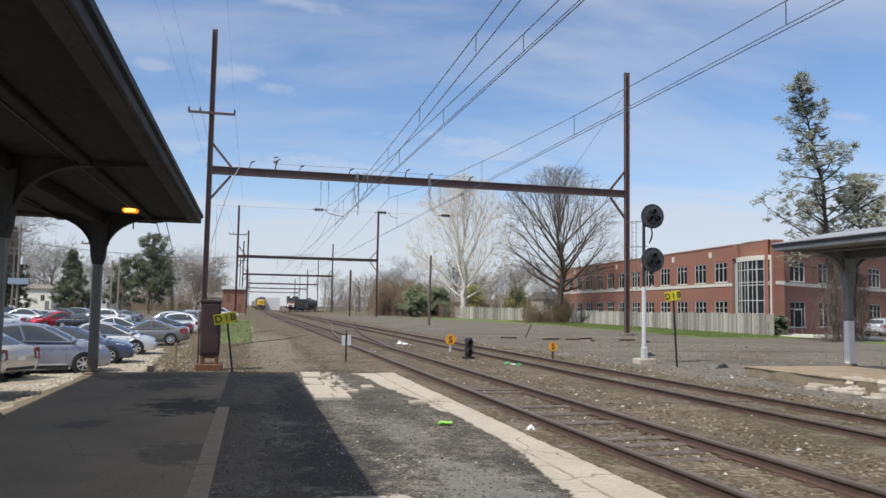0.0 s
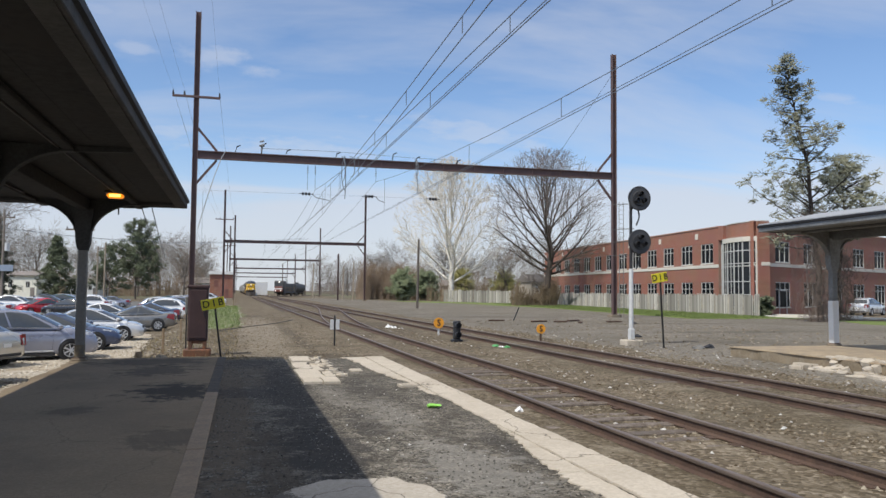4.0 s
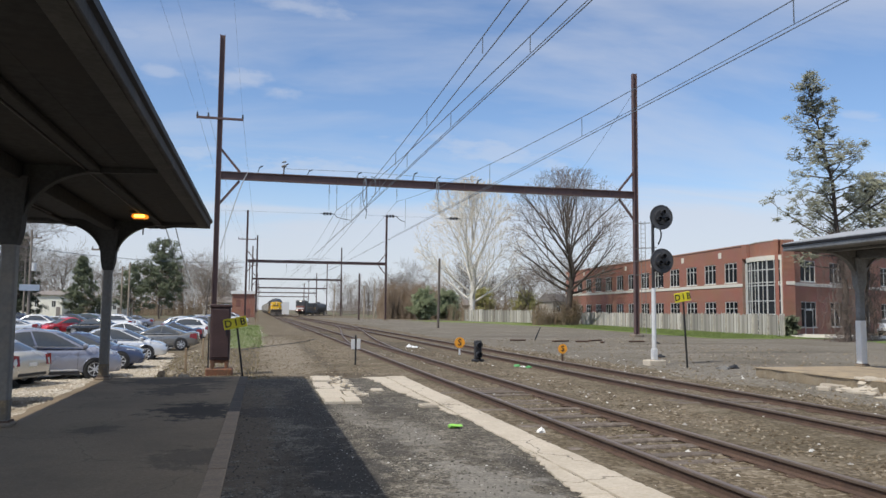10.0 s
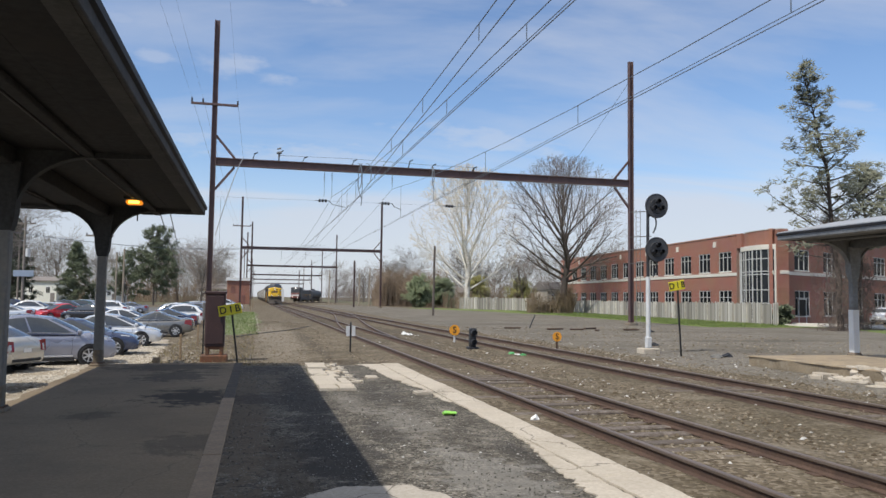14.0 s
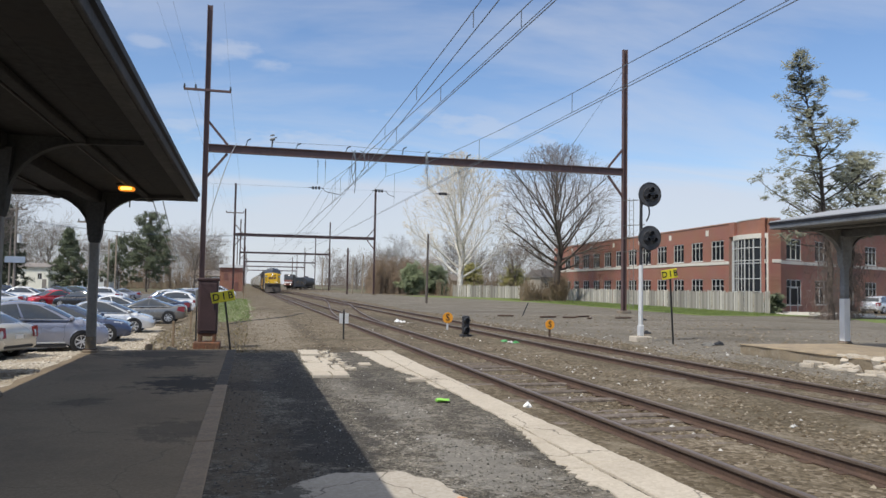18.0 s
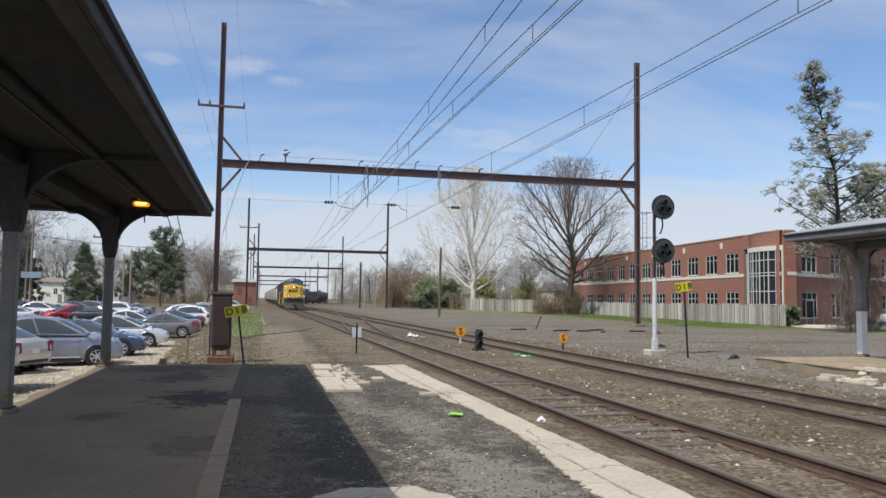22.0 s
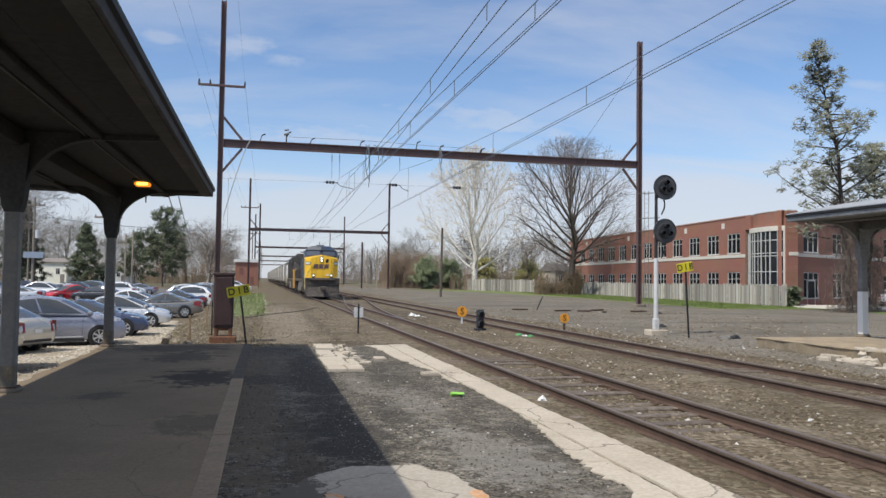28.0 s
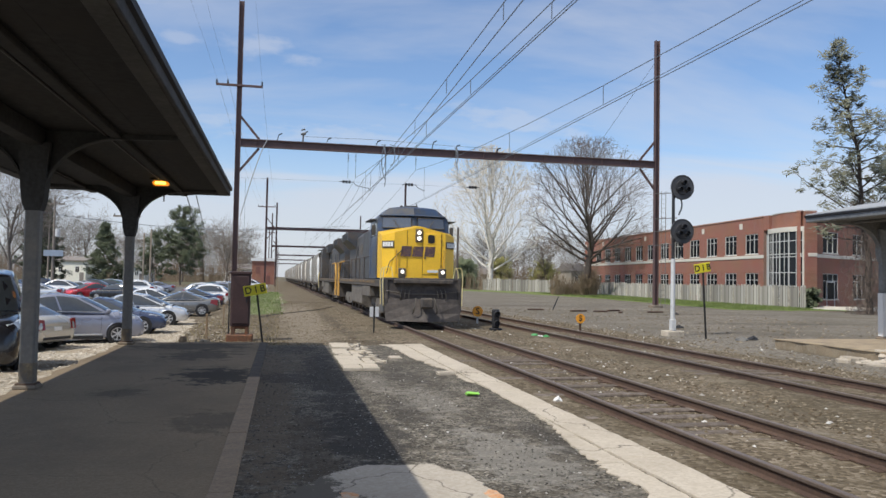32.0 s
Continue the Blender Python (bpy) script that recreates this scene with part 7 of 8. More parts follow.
M_BRICK = brick_mat("red_brick", (.40, .172, .122), (.325, .138, .098), (.42, .33, .27), 4.0)
M_STONE = mat("pale_cast_stone", (.66, .62, .55), .85, 0, .1, 1, 15, .1)
M_OFFGLASS = mat("office_glass", (.012, .013, .016), .22, 0, .15, .4, 5, 0, spec=.05)
M_FRAME = mat("pale_window_frame", (.55, .55, .53), .5, 0, .08, 2, 15, 0)
office = thing("office_building", pose(47.6, 68.2, 0, 0, 0, 90 - math.degrees(math.atan2(4.4, 56))), "two-storey red brick office building with pale stone bands", "office building")
# local x runs along the long front away from the corner bay, local y into the building
FX, H_ROOF = 56.0, 8.75


def office_window(wall, u, z0, z1, w, rows=2):
    win = part("window", Shape().box(u - w / 2, u + w / 2, -.16, -.10, z0, z1), M_OFFGLASS, wall, "dark office window with pale bars")
    for a, b in ((u - w / 2, u - w / 2 + .06), (u + w / 2 - .06, u + w / 2), (u - w * .17 - .03, u - w * .17 + .03), (u + w * .17 - .03, u + w * .17 + .03)):
        part("mullion", Shape().box(a, b, -.10, -.03, z0, z1), M_FRAME, win)
    for z in (z0, z0 + (z1 - z0) * .70, z1 - .07):
        part("transom", Shape().box(u - w / 2, u + w / 2, -.095, -.04, z, z + .06), M_FRAME, win)
    part("sill", Shape().box(u - w / 2 - .06, u + w / 2 + .06, -.12, .05, z0 - .1, z0, .01), M_STONE, win)
    return win


def office_front(parent, length, centres, w, lows=True):
    """A brick front in strips that leave the window openings free; its face is y = 0."""
    face = part("base_wall", Shape().box(0, length, -.35, -.01, 0, .7), M_BRICK, parent, "red brick wall", soft=0)
    part("spandrel", Shape().box(0, length, -.35, -.01, 3.15, 5.1), M_BRICK, face, "red brick wall", soft=0)
    part("parapet", Shape().box(0, length, -.35, -.01, 7.15, H_ROOF), M_BRICK, face, "red brick wall", soft=0)
    edges_ = [0.0]
    for u in centres:
        edges_ += [u - w / 2, u + w / 2]
    edges_.append(length)
    for a, b in zip(edges_[::2], edges_[1::2]):
        if b - a > .02:
            part("pier", Shape().box(a, b, -.35, -.004, .7, 3.15), M_BRICK, face, "red brick pier", soft=0)
            part("pier", Shape().box(a, b, -.35, -.004, 5.1, 7.15), M_BRICK, face, "red brick pier", soft=0)
    for u in centres:
        office_window(face, u, .7, 3.15, w)
        office_window(face, u, 5.1, 7.15, w)
    part("stone_band", Shape().box(-.02, length + .02, -.05, .05, 4.62, 4.95, .02), M_STONE, face, "pale stone band")
    part("coping", Shape().box(-.04, length + .04, -.42, .06, H_ROOF - .02, H_ROOF + .12, .02), mat("coping_metal", (.40, .24, .19), .6, .1, .1, 1, 10, 0), face, "reddish metal coping")
    return face


M_INSIDE = mat("dark_interior", (.03, .03, .032), .9, 0, .1, 1, 5, 0)
centres = [2.2 + 4.25 * i for i in range(13)]
wing = part("long_wing", Shape().box(0, FX, -7, -.36, .02, H_ROOF - .6), M_INSIDE, office, "building core behind the windows", soft=0)
front = office_front(wing, FX, centres, 2.45)
for i in range(7):
    part("wall_block", Shape().box(4.0 + 8.5 * i, 4.6 + 8.5 * i, -.01, .03, 7.75, 8.35, .01), M_STONE, front, "square pale stone block")
part("flat_roof", Shape().box(0, FX, -7, -.4, H_ROOF - .6, H_ROOF - .2), M_GREYLOT, office, "flat roof", soft=0)
# corner bay of glass
bay = Shape()
arc = [(-.35, -1.0), (-.4, -.2), (-1.35, .2), (-2.6, .5), (-3.9, .6), (-5.2, .5), (-6.65, -.05), (-6.65, -1.0)]
bay.loft([[(x, y, z) for x, y in arc] for z in (0, 6.95)])
b = part("corner_bay", bay, mat("bay_glass", (.022, .025, .03), .12, 0, .15, .4, 5, 0, spec=.2), office, "curved glass corner bay with pale bars", soft=0)
for x, y in arc[1:-1]:
    part("mullion", Shape().box(x - .05, x + .05, y - .05, y + .08, 0, 6.95, .01), M_FRAME, b)
for (xa, ya), (xb, yb) in zip(arc[1:-2], arc[2:-1]):
    part("mullion", Shape().box((xa + xb) / 2 - .03, (xa + xb) / 2 + .03, (ya + yb) / 2 - .05, (ya + yb) / 2 + .05, 0, 6.95, .01), M_FRAME, b)
for z in (.7, 1.9, 3.15, 4.62, 4.9, 6.1):
    part("transom", Shape().wire([(x, y + .02, z) for x, y in arc[1:-1]], .055, 4), M_FRAME, b)
part("cornice", Shape().loft([[(x * 1.02, y + .12 if y > 0 else y, z) for x, y in arc] for z in (6.95, 7.4)]), M_STONE, b, "pale stone cornice", soft=0)
part("corner_pier", Shape().box(-6.9, -6.66, -1.2, -.02, 0, H_ROOF, .01), M_BRICK, office, "red brick corner pier", soft=0)
part("corner_band", Shape().box(-6.94, -6.67, -1.22, -.31, 4.62, 4.95, .02), M_STONE, office, "pale stone band")
part("corner_trim", Shape().box(-6.76, -6.58, -.30, .08, 0, 6.95, .02), M_STONE, b, "pale corner trim")
part("corner_filler", Shape().box(-.9, .3, -.9, -.03, 7.4, H_ROOF + .10), M_BRICK, office, "red brick wall", soft=0)
part("bay_coping", Shape().loft([[(x, y - .30, z) for x, y in arc] for z in (H_ROOF + .05, H_ROOF + .14)]), M_FRAME, office, soft=0)
part("upper_wall", Shape().loft([[(x, y - .35, z) for x, y in arc] for z in (7.38, H_ROOF + .05)]), M_BRICK, office, "red brick wall over the bay", soft=0)
# short front towards the tracks' station end
side_at = office.matrix_basis.inverted() @ pose(82.6, 78.42, 0, 0, 0, -155)
side = part("short_wing", Shape().box(0, 38, -1.3, -.36, .02, H_ROOF - .6), M_INSIDE, office, "building core of the short front", soft=0, at=side_at)
sw = office_front(side, 39.3, [3.7, 9.7, 15.7, 21.7, 27.7, 33.7], 3.0)
part("entrance_door", Shape().box(33.0, 34.4, -.14, -.02, 0, 2.3, .02), M_OFFGLASS, sw, "glass entrance door")
part("entrance_frame", Shape().box(32.9, 33.0, -.14, .02, 0, 2.4).box(34.4, 34.5, -.14, .02, 0, 2.4).box(32.9, 34.5, -.14, .02, 2.3, 2.4), M_FRAME, sw)
entrance_kerb = thing("entrance_kerb", pose(45.2, 54.4, 0, 0, 0, -44), "low pale kerb before the office entrance", "kerb")
part("kerb", Shape().box(-2.2, 7, -.4, .3, 0, .16, .03), M_STONE, entrance_kerb)
part("second_kerb", Shape().box(-2, 5, 3.0, 3.3, 0, .22, .03), M_STONE, entrance_kerb)

# ---- board fence ----
M_FENCE = mat("weathered_fence_boards", (.52, .48, .41), .95, 0, .25, 1.2, 14, .3, .006, (.25, .22, .19), .58, spread=.22)
M_BOARDS = island("fence_boards", [(.12, .108, .095), (.27, .25, .22), (.36, .335, .30), (.30, .28, .25), (.56, .53, .48)], spread=.3)
rf_ = random.Random(8)


def fence_run(points, h, label, z0=0.0):
    f = thing("fence", pose(0, 0, 0), label, "fence", "board fences")
    for (ax, ay), (bx_, by) in zip(points, points[1:]):
        d = math.hypot(bx_ - ax, by - ay)
        n = max(1, round(d / 2.4))
        ux, uy = (bx_ - ax) / d, (by - ay) / d
        for i in range(n):
            px_, py_ = ax + ux * d * i / n, ay + uy * d * i / n
            m = pose(px_, py_, z0, 0, 0, math.degrees(math.atan2(uy, ux)))
            s = Shape()
            w = d / n
            k = int(w / .15)
            for j in range(k):
                a = w * j / k
                top = h + rf_.gauss(0, .06) + .05 * math.sin(px_ * 1.3 + py_)
                if rf_.random() < .05:
                    continue
                s.prism([(a + .008, .04), (a + w / k - .008, .04), (a + w / k - .008, top - .05), (a + w / k * .72, top), (a + w / k * .28, top), (a + .008, top - .05)], "y", rf_.uniform(-.012, .012), -.03, m)
            pn = tagged(part("panel", s, M_BOARDS, f, "weathered grey board panel", soft=0), kind="stuff")
            part("rail", Shape().box(0, w, -.09, -.04, .4, .49, m=m).box(0, w, -.09, -.04, h - .5, h - .41, m=m), M_FENCE, pn)
            part("post", Shape().box(-.06, .06, -.03, .09, 0, h + .08, .01, m), M_FENCE, f, "weathered fence post")
    return f


fence_run([(fence_x(y), y) for y in (56, 80, 100, 121)], 1.90, "weathered grey board fence before the office building", .0)
fence_run([(47.5, 124), (38.5, 141)], 2.2, "pale board fence behind the bare tree")


# ---- trees ----
def bark(name, col, dark):
    return mat(name, col, .95, 0, .25, 1.5, 12, .4, .02, dark, .56)


M_BARK = bark("grey_brown_bark", (.12, .098, .08), (.075, .06, .05))
M_DARKBARK = bark("dark_wet_bark", (.085, .068, .056), (.05, .04, .034))
M_PALEBARK = bark("white_sycamore_bark", (.72, .69, .62), (.42, .37, .30))
M_TWIG = mat("brown_twigs", (.20, .168, .142), .95, 0, .25, .4, 6, 0)
# haze is put into the paler twig and bark tones of distant trees
M_HAZETWIG = mat("hazed_brown_twigs", (.25, .218, .188), .95, 0, .25, .3, 5, 0)
M_HAZEBARK = bark("hazed_grey_bark", (.17, .145, .125), (.12, .10, .085))
M_PALETWIG = mat("pale_twigs", (.66, .61, .52), .95, 0, .25, .4, 6, 0)
M_NEEDLE = mat("pine_needles", (.195, .20, .137), .75, 0, .4, .5, 5, 0)
M_SPRUCE = mat("dark_spruce_needles", (.125, .148, .085), .75, 0, .4, .5, 5, 0)
M_DARKSPRUCE = mat("shaded_spruce_needles", (.085, .10, .062), .75, 0, .4, .5, 5, 0)
M_BUDS = mat("brown_spring_buds", (.20, .148, .095), .9, 0, .35, .5, 5, 0)


def grow(height, spread, seed, levels=6, lift=.5, first=.22, splits=(7, 4, 4, 3, 3), upright=.0, stem=.62, thin=.016):
    """Limbs and twigs of a bare tree as two shapes."""
    rnd = random.Random(seed)
    wood_, twigs = Shape(), Shape()

    def limb(p, d, length, r, level):
        n = 4 if level < 2 else (3 if level < 3 else 2)
        pts = [p]
        q = p
        dd = d
        for i in range(n):
            dd = (dd + Vector((rnd.gauss(0, .12), rnd.gauss(0, .12), rnd.gauss(0, .08) + (.05 + upright) * (level > 0)))).normalized()
            q2 = q + dd * length / n
            ra, rb = r * (1 - .6 * i / n), r * (1 - .6 * (i + 1) / n)
            (wood_ if level < 3 else twigs).tube(q, q2, ra, rb, 7 if level < 2 else (4 if level < 3 else 3), False)
            q = q2
            pts.append(q)
        if level >= levels - 1:
            return
        k = splits[min(level, len(splits) - 1)]
        lo = first if level == 0 else .22
        for j in range(k):
            t = lo + (1 - lo) * (j + rnd.random()) / k
            seg = min(int(t * n), n - 1)
            at = pts[seg].lerp(pts[seg + 1], t * n - seg)
            a = j * 2.4 + rnd.uniform(-.5, .5)
            u = dd.orthogonal().normalized()
            v = dd.cross(u)
            out = (u * math.cos(a) + v * math.sin(a))
            nd = (dd * lift * rnd.uniform(.7, 1.3) + out * rnd.uniform(.55, .95)).normalized()
            size = height * (.56 - .16 * t) * spread if level == 0 else length * .58
            limb(at, nd, size * rnd.uniform(.8, 1.15), max(r * (1 - .6 * t) * (.6 if level else .5), thin), level + 1)

    limb(Vector((0, 0, 0)), Vector((rnd.uniform(-.04, .04), rnd.uniform(-.04, .04), 1)).normalized(), height * stem, height * .016, 0)
    return wood_, twigs


def bare_tree(x, y, height, spread, seed, label, bark_m, twig_m, group="bare trees", trunk_name="trunk", **kw):
    t = thing("tree", pose(x, y, -.05), label, "tree", group)
    a, b = grow(height, spread, seed, **kw)
    part(trunk_name, a, bark_m, t, "trunk and main limbs", soft=60)
    part("crown", b, twig_m, t, "bare crown of fine twigs", soft=0)
    return t


def fan_tree(x, y, label, bark_m, twig_m, seed, mid, rx, rz, fork, limbs, trunk_r, thin, kinds=(8, 5, 4), tilt=(.25, 1.15), top=1.0):
    """A bare tree whose limbs fan out from a low fork to an oval crown about z = mid."""
    t = thing("tree", pose(x, y, -.05), label, "tree", "bare trees")
    rnd = random.Random(seed)
    wood_, twigs = Shape(), Shape()

    def reach(p, d):
        """Distance from p along d to the crown's oval."""
        a_ = (d.x ** 2 + d.y ** 2) / rx ** 2 + d.z ** 2 / rz ** 2
        b_ = (p.x * d.x + p.y * d.y) / rx ** 2 + (p.z - mid) * d.z / rz ** 2
        c_ = (p.x ** 2 + p.y ** 2) / rx ** 2 + (p.z - mid) ** 2 / rz ** 2 - 1
        far = (-b_ + math.sqrt(max(b_ * b_ - a_ * c_, 0))) / a_ if b_ * b_ > a_ * c_ else .5
        e = p + d * far
        turn_ = math.atan2(e.y, e.x)
        return far * (1 + .10 * math.sin(3 * turn_ + seed) + .08 * math.sin(5 * turn_ + e.z * .8) + .08 * math.sin(e.z * 1.7 + turn_ * 2))

    def bough(p, d, length, r, level):
        n = 5 if level == 0 else (3 if level == 1 else 2)
        pts, q, dd = [p], p, d
        for i in range(n):
            dd = (dd + Vector((rnd.gauss(0, .06), rnd.gauss(0, .06), rnd.gauss(.01, .06)))).normalized()
            e = q + dd * length / n
            (wood_ if level < 2 else twigs).tube(q, e, max(r * (1 - .8 * i / n), thin), max(r * (1 - .8 * (i + 1) / n), thin * .7), 6 if level == 0 else (4 if level == 1 else 3), False)
            q = e
            pts.append(q)
        if level >= len(kinds):
            return
        for j in range(kinds[level]):
            f = .22 + .76 * (j + rnd.random()) / kinds[level]
            k = min(n - 1, int(f * n))
            at = pts[k].lerp(pts[k + 1], f * n - k)
            u = dd.orthogonal().normalized()
            out = u * math.cos(j * 2.4 + rnd.random()) + dd.cross(u) * math.sin(j * 2.4 + rnd.random())
            nd = (dd + out * rnd.uniform(.45, .95) + Vector((0, 0, .03))).normalized()
            room = reach(at, nd)
            bough(at, nd, min(room * rnd.uniform(.45, 1.15), length * rnd.uniform(.35, .68)) + .25, max(r * (1 - .75 * f) * .55, thin), level + 1)

    stem = [Vector((rnd.gauss(0, .12) * i, rnd.gauss(0, .12) * i, (mid + rz * .25) * i / 6)) for i in range(7)]
    for i in range(6):
        wood_.tube(stem[i], stem[i + 1], trunk_r * (1.15 - .15 * i), trunk_r * (1.15 - .15 * (i + 1)), 9, False)
    for i in range(limbs):
        f = (i + rnd.random()) / limbs
        z = fork + (mid + rz * .22 - fork) * f ** 1.3
        k = min(5, int(z / (mid + rz * .25) * 6))
        at = stem[k].lerp(stem[k + 1], z / (mid + rz * .25) * 6 - k)
        lean_ = tilt[1] + (tilt[0] - tilt[1]) * f + rnd.gauss(0, .12)
        a_ = i * 2.4 + rnd.uniform(-.3, .3)
        d = Vector((math.sin(lean_) * math.cos(a_), math.sin(lean_) * math.sin(a_), math.cos(lean_)))
        bough(at, d, reach(at, d) * rnd.uniform(.66, 1.04), trunk_r * (.42 - .2 * f), 0)
    part("trunk", wood_, bark_m, t, "trunk and main limbs", soft=60)
    part("crown", twigs, twig_m, t, "bare crown of fine twigs", soft=0)
    return t


fan_tree(43.6, 103, "large bare tree with dark limbs fanning out", M_DARKBARK, M_TWIG, 4, 12.6, 10.0, 10.2, 4.6, 27, .50, .015, (8, 5, 3), (.12, 1.28))
fan_tree(42.4, 150, "tall pale-barked sycamore, bare in spring", M_PALEBARK, M_PALETWIG, 9, 16.6, 12.0, 12.6, 3.4, 20, .60, .030, (8, 5, 4), (.10, .95))
bare_tree(-32.7, 107, 17, .95, 48, "tall bare tree standing in the parking lot", M_HAZEBARK, M_HAZETWIG, levels=6, splits=(11, 6, 5, 4, 3), lift=.8, first=.2, thin=.018)
rt = random.Random(77)
protos = []
for i in range(5):
    protos.append(bare_tree(-58 + 11.5 * i, 208 + rt.uniform(-8, 8), rt.uniform(12, 17), .9, 40 + i, "bare brown tree behind the parking lot", M_HAZEBARK, M_HAZETWIG, "distant bare trees", levels=5, splits=(12, 6, 6, 5), lift=.85, first=.15, thin=.025))
spots = [(-72, 150), (-60, 120), (-84, 132), (-66, 172), (-60, 206), (-26, 226), (-20, 232), (62, 170), (75, 180), (88, 175), (100, 168), (58, 215), (70, 222), (47, 232), (-16, 262), (40, 280), (52, 300), (-16, 300), (36, 330), (-14, 330)]
for i, (x, y) in enumerate(spots):
    s = rt.uniform(.7, 1.0)
    copy_thing(protos[i % 5], pose(x, y, -.05, 0, 0, rt.uniform(0, 360)))


def leafy(shape, c, r, n, size, rnd, flat=.7, slim=.33):
    """A loose clump of short needles or leaves round c."""
    for _ in range(n):
        d = Vector((rnd.gauss(0, 1), rnd.gauss(0, 1), rnd.gauss(0, flat)))
        d = d.normalized() * r * rnd.random() ** .5
        p = Vector(c) + Vector((d.x, d.y, d.z * flat))
        a = Vector((rnd.gauss(0, 1), rnd.gauss(0, 1), rnd.gauss(.25, .8))).normalized() * size * rnd.uniform(.6, 1.4)
        b = a.orthogonal().normalized() * size * slim
        k = len(shape.v)
        shape.v += [tuple(p - b), tuple(p + b), tuple(p + a)]
        shape.f.append((k, k + 1, k + 2))


def conifer(x, y, h, w, seed, label, material, sparse=0.0, tiers=22, lean=0.0, bare=.12, per=26, power=.8):
    t = thing("tree", pose(x, y, -.05), label, "tree", "evergreen trees")
    rnd = random.Random(seed)
    tr, cr = Shape(), Shape()
    pts = [(lean * (i / 8) ** 1.5, 0, h * i / 8) for i in range(9)]
    for i in range(8):
        tr.tube(pts[i], pts[i + 1], h * .014 * (1 - i / 8.6), h * .014 * (1 - (i + 1) / 8.6), 8, False)
    for i in range(tiers):
        u = max(.01, bare + (1 - bare) * (i + rnd.uniform(-.2, .2)) / tiers)
        z = h * u
        cx = lean * u ** 1.5
        reach = w * max(0.0, 1 - u) ** power + .35
        for j in range(rnd.choice((4, 5, 6))):
            if rnd.random() < sparse:
                continue
            a = rnd.uniform(0, 6.28)
            R = reach * rnd.uniform(.4, 1.15)
            drop = rnd.uniform(-.1, .18) * R
            z_ = z + rnd.gauss(0, h / tiers * .6)
            e = Vector((cx + R * math.cos(a), R * math.sin(a), z_ + drop))
            tr.tube((cx, 0, z_ - .1), e, .045, .015, 3, False)
            m = max(2, int(R / .55))
            for q in range(m):
                f = .3 + .7 * (q + 1) / m
                c = Vector((cx, 0, z_)).lerp(e, f)
                leafy(cr, c + Vector((rnd.gauss(0, .12), rnd.gauss(0, .12), rnd.gauss(0, .1))), rnd.uniform(.4, .85) * (1 if h > 8 else .6), per, .32, rnd, .6)
    part("trunk", tr, M_BARK, t, "dark trunk and boughs", soft=60)
    part("crown", cr, material, t, "clumps of green needles", soft=0)
    return t


def ragged_pine(x, y, h, w, seed, label, material, limbs=60, lean=0.0, bare=.2, per=40, size=.3, clump=.62, power=.75, rise=(-.1, .75), wood=M_BARK, vines=0, bend=1.4):
    """An open old conifer: uneven limbs that end in separate clumps, with sky between."""
    t = thing("tree", pose(x, y, -.05), label, "tree", "evergreen trees")
    rnd = random.Random(seed)
    tr, cr = Shape(), Shape()
    pts = [(lean * (i / 10) ** bend + rnd.gauss(0, .08), rnd.gauss(0, .08), h * i / 10) for i in range(11)]
    for i in range(10):
        tr.tube(pts[i], pts[i + 1], h * .013 * (1 - i / 10.6), h * .013 * (1 - (i + 1) / 10.6), 8, False)
    for i in range(limbs):
        u = bare + (1 - bare) * ((i + rnd.random()) / limbs) ** .9
        k = min(9, int(u * 10))
        o = Vector(pts[k]).lerp(Vector(pts[k + 1]), u * 10 - k)
        a = i * 2.4 + rnd.uniform(-.6, .6)
        R = (w * max(0, 1 - u) ** power + (.15 if power > .9 else .45)) * rnd.choice((.5, .75, .95, 1.15))
        q = o
        d = Vector((math.cos(a), math.sin(a), rnd.uniform(*rise)))
        n = max(3, int(R / .55))
        for j in range(n):
            d = (d + Vector((rnd.gauss(0, .1), rnd.gauss(0, .1), .06 + rnd.gauss(0, .06)))).normalized()
            e = q + d * R / n
            tr.tube(q, e, .06 * (1 - j / n) + .014, .06 * (1 - (j + 1) / n) + .012, 4, False)
            if j >= n * .3:
                for _ in range(2):
                    c = e + Vector((rnd.gauss(0, .32), rnd.gauss(0, .32), rnd.gauss(.1, .4)))
                    tr.tube(e, c, .014, .008, 3, False)
                    leafy(cr, c, clump * rnd.uniform(.5, 1.2), per, size, rnd, .85, .16)
            q = e
    part("trunk", tr, wood, t, "dark trunk and boughs", soft=60)
    if vines:
        vn = Shape()
        for _ in range(vines):
            a, r0 = rnd.uniform(0, 6.28), abs(rnd.gauss(0, .75)) + .15
            z = h * .42 * rnd.random() ** 1.15
            q = Vector((lean * (z / h) ** bend + r0 * math.cos(a), r0 * math.sin(a), z))
            for _ in range(3):
                e = q + Vector((rnd.gauss(0, .22), rnd.gauss(0, .22), rnd.gauss(-.05, .42)))
                e.z = max(e.z, 0)
                vn.tube(q, e, .013, .008, 3, False)
                q = e
        part("vine_tangle", vn, M_BRUSHVINE, t, "bare brown vines round the trunk", soft=0)
    part("crown", cr, material, t, "ragged clumps of needles", soft=0)
    return t


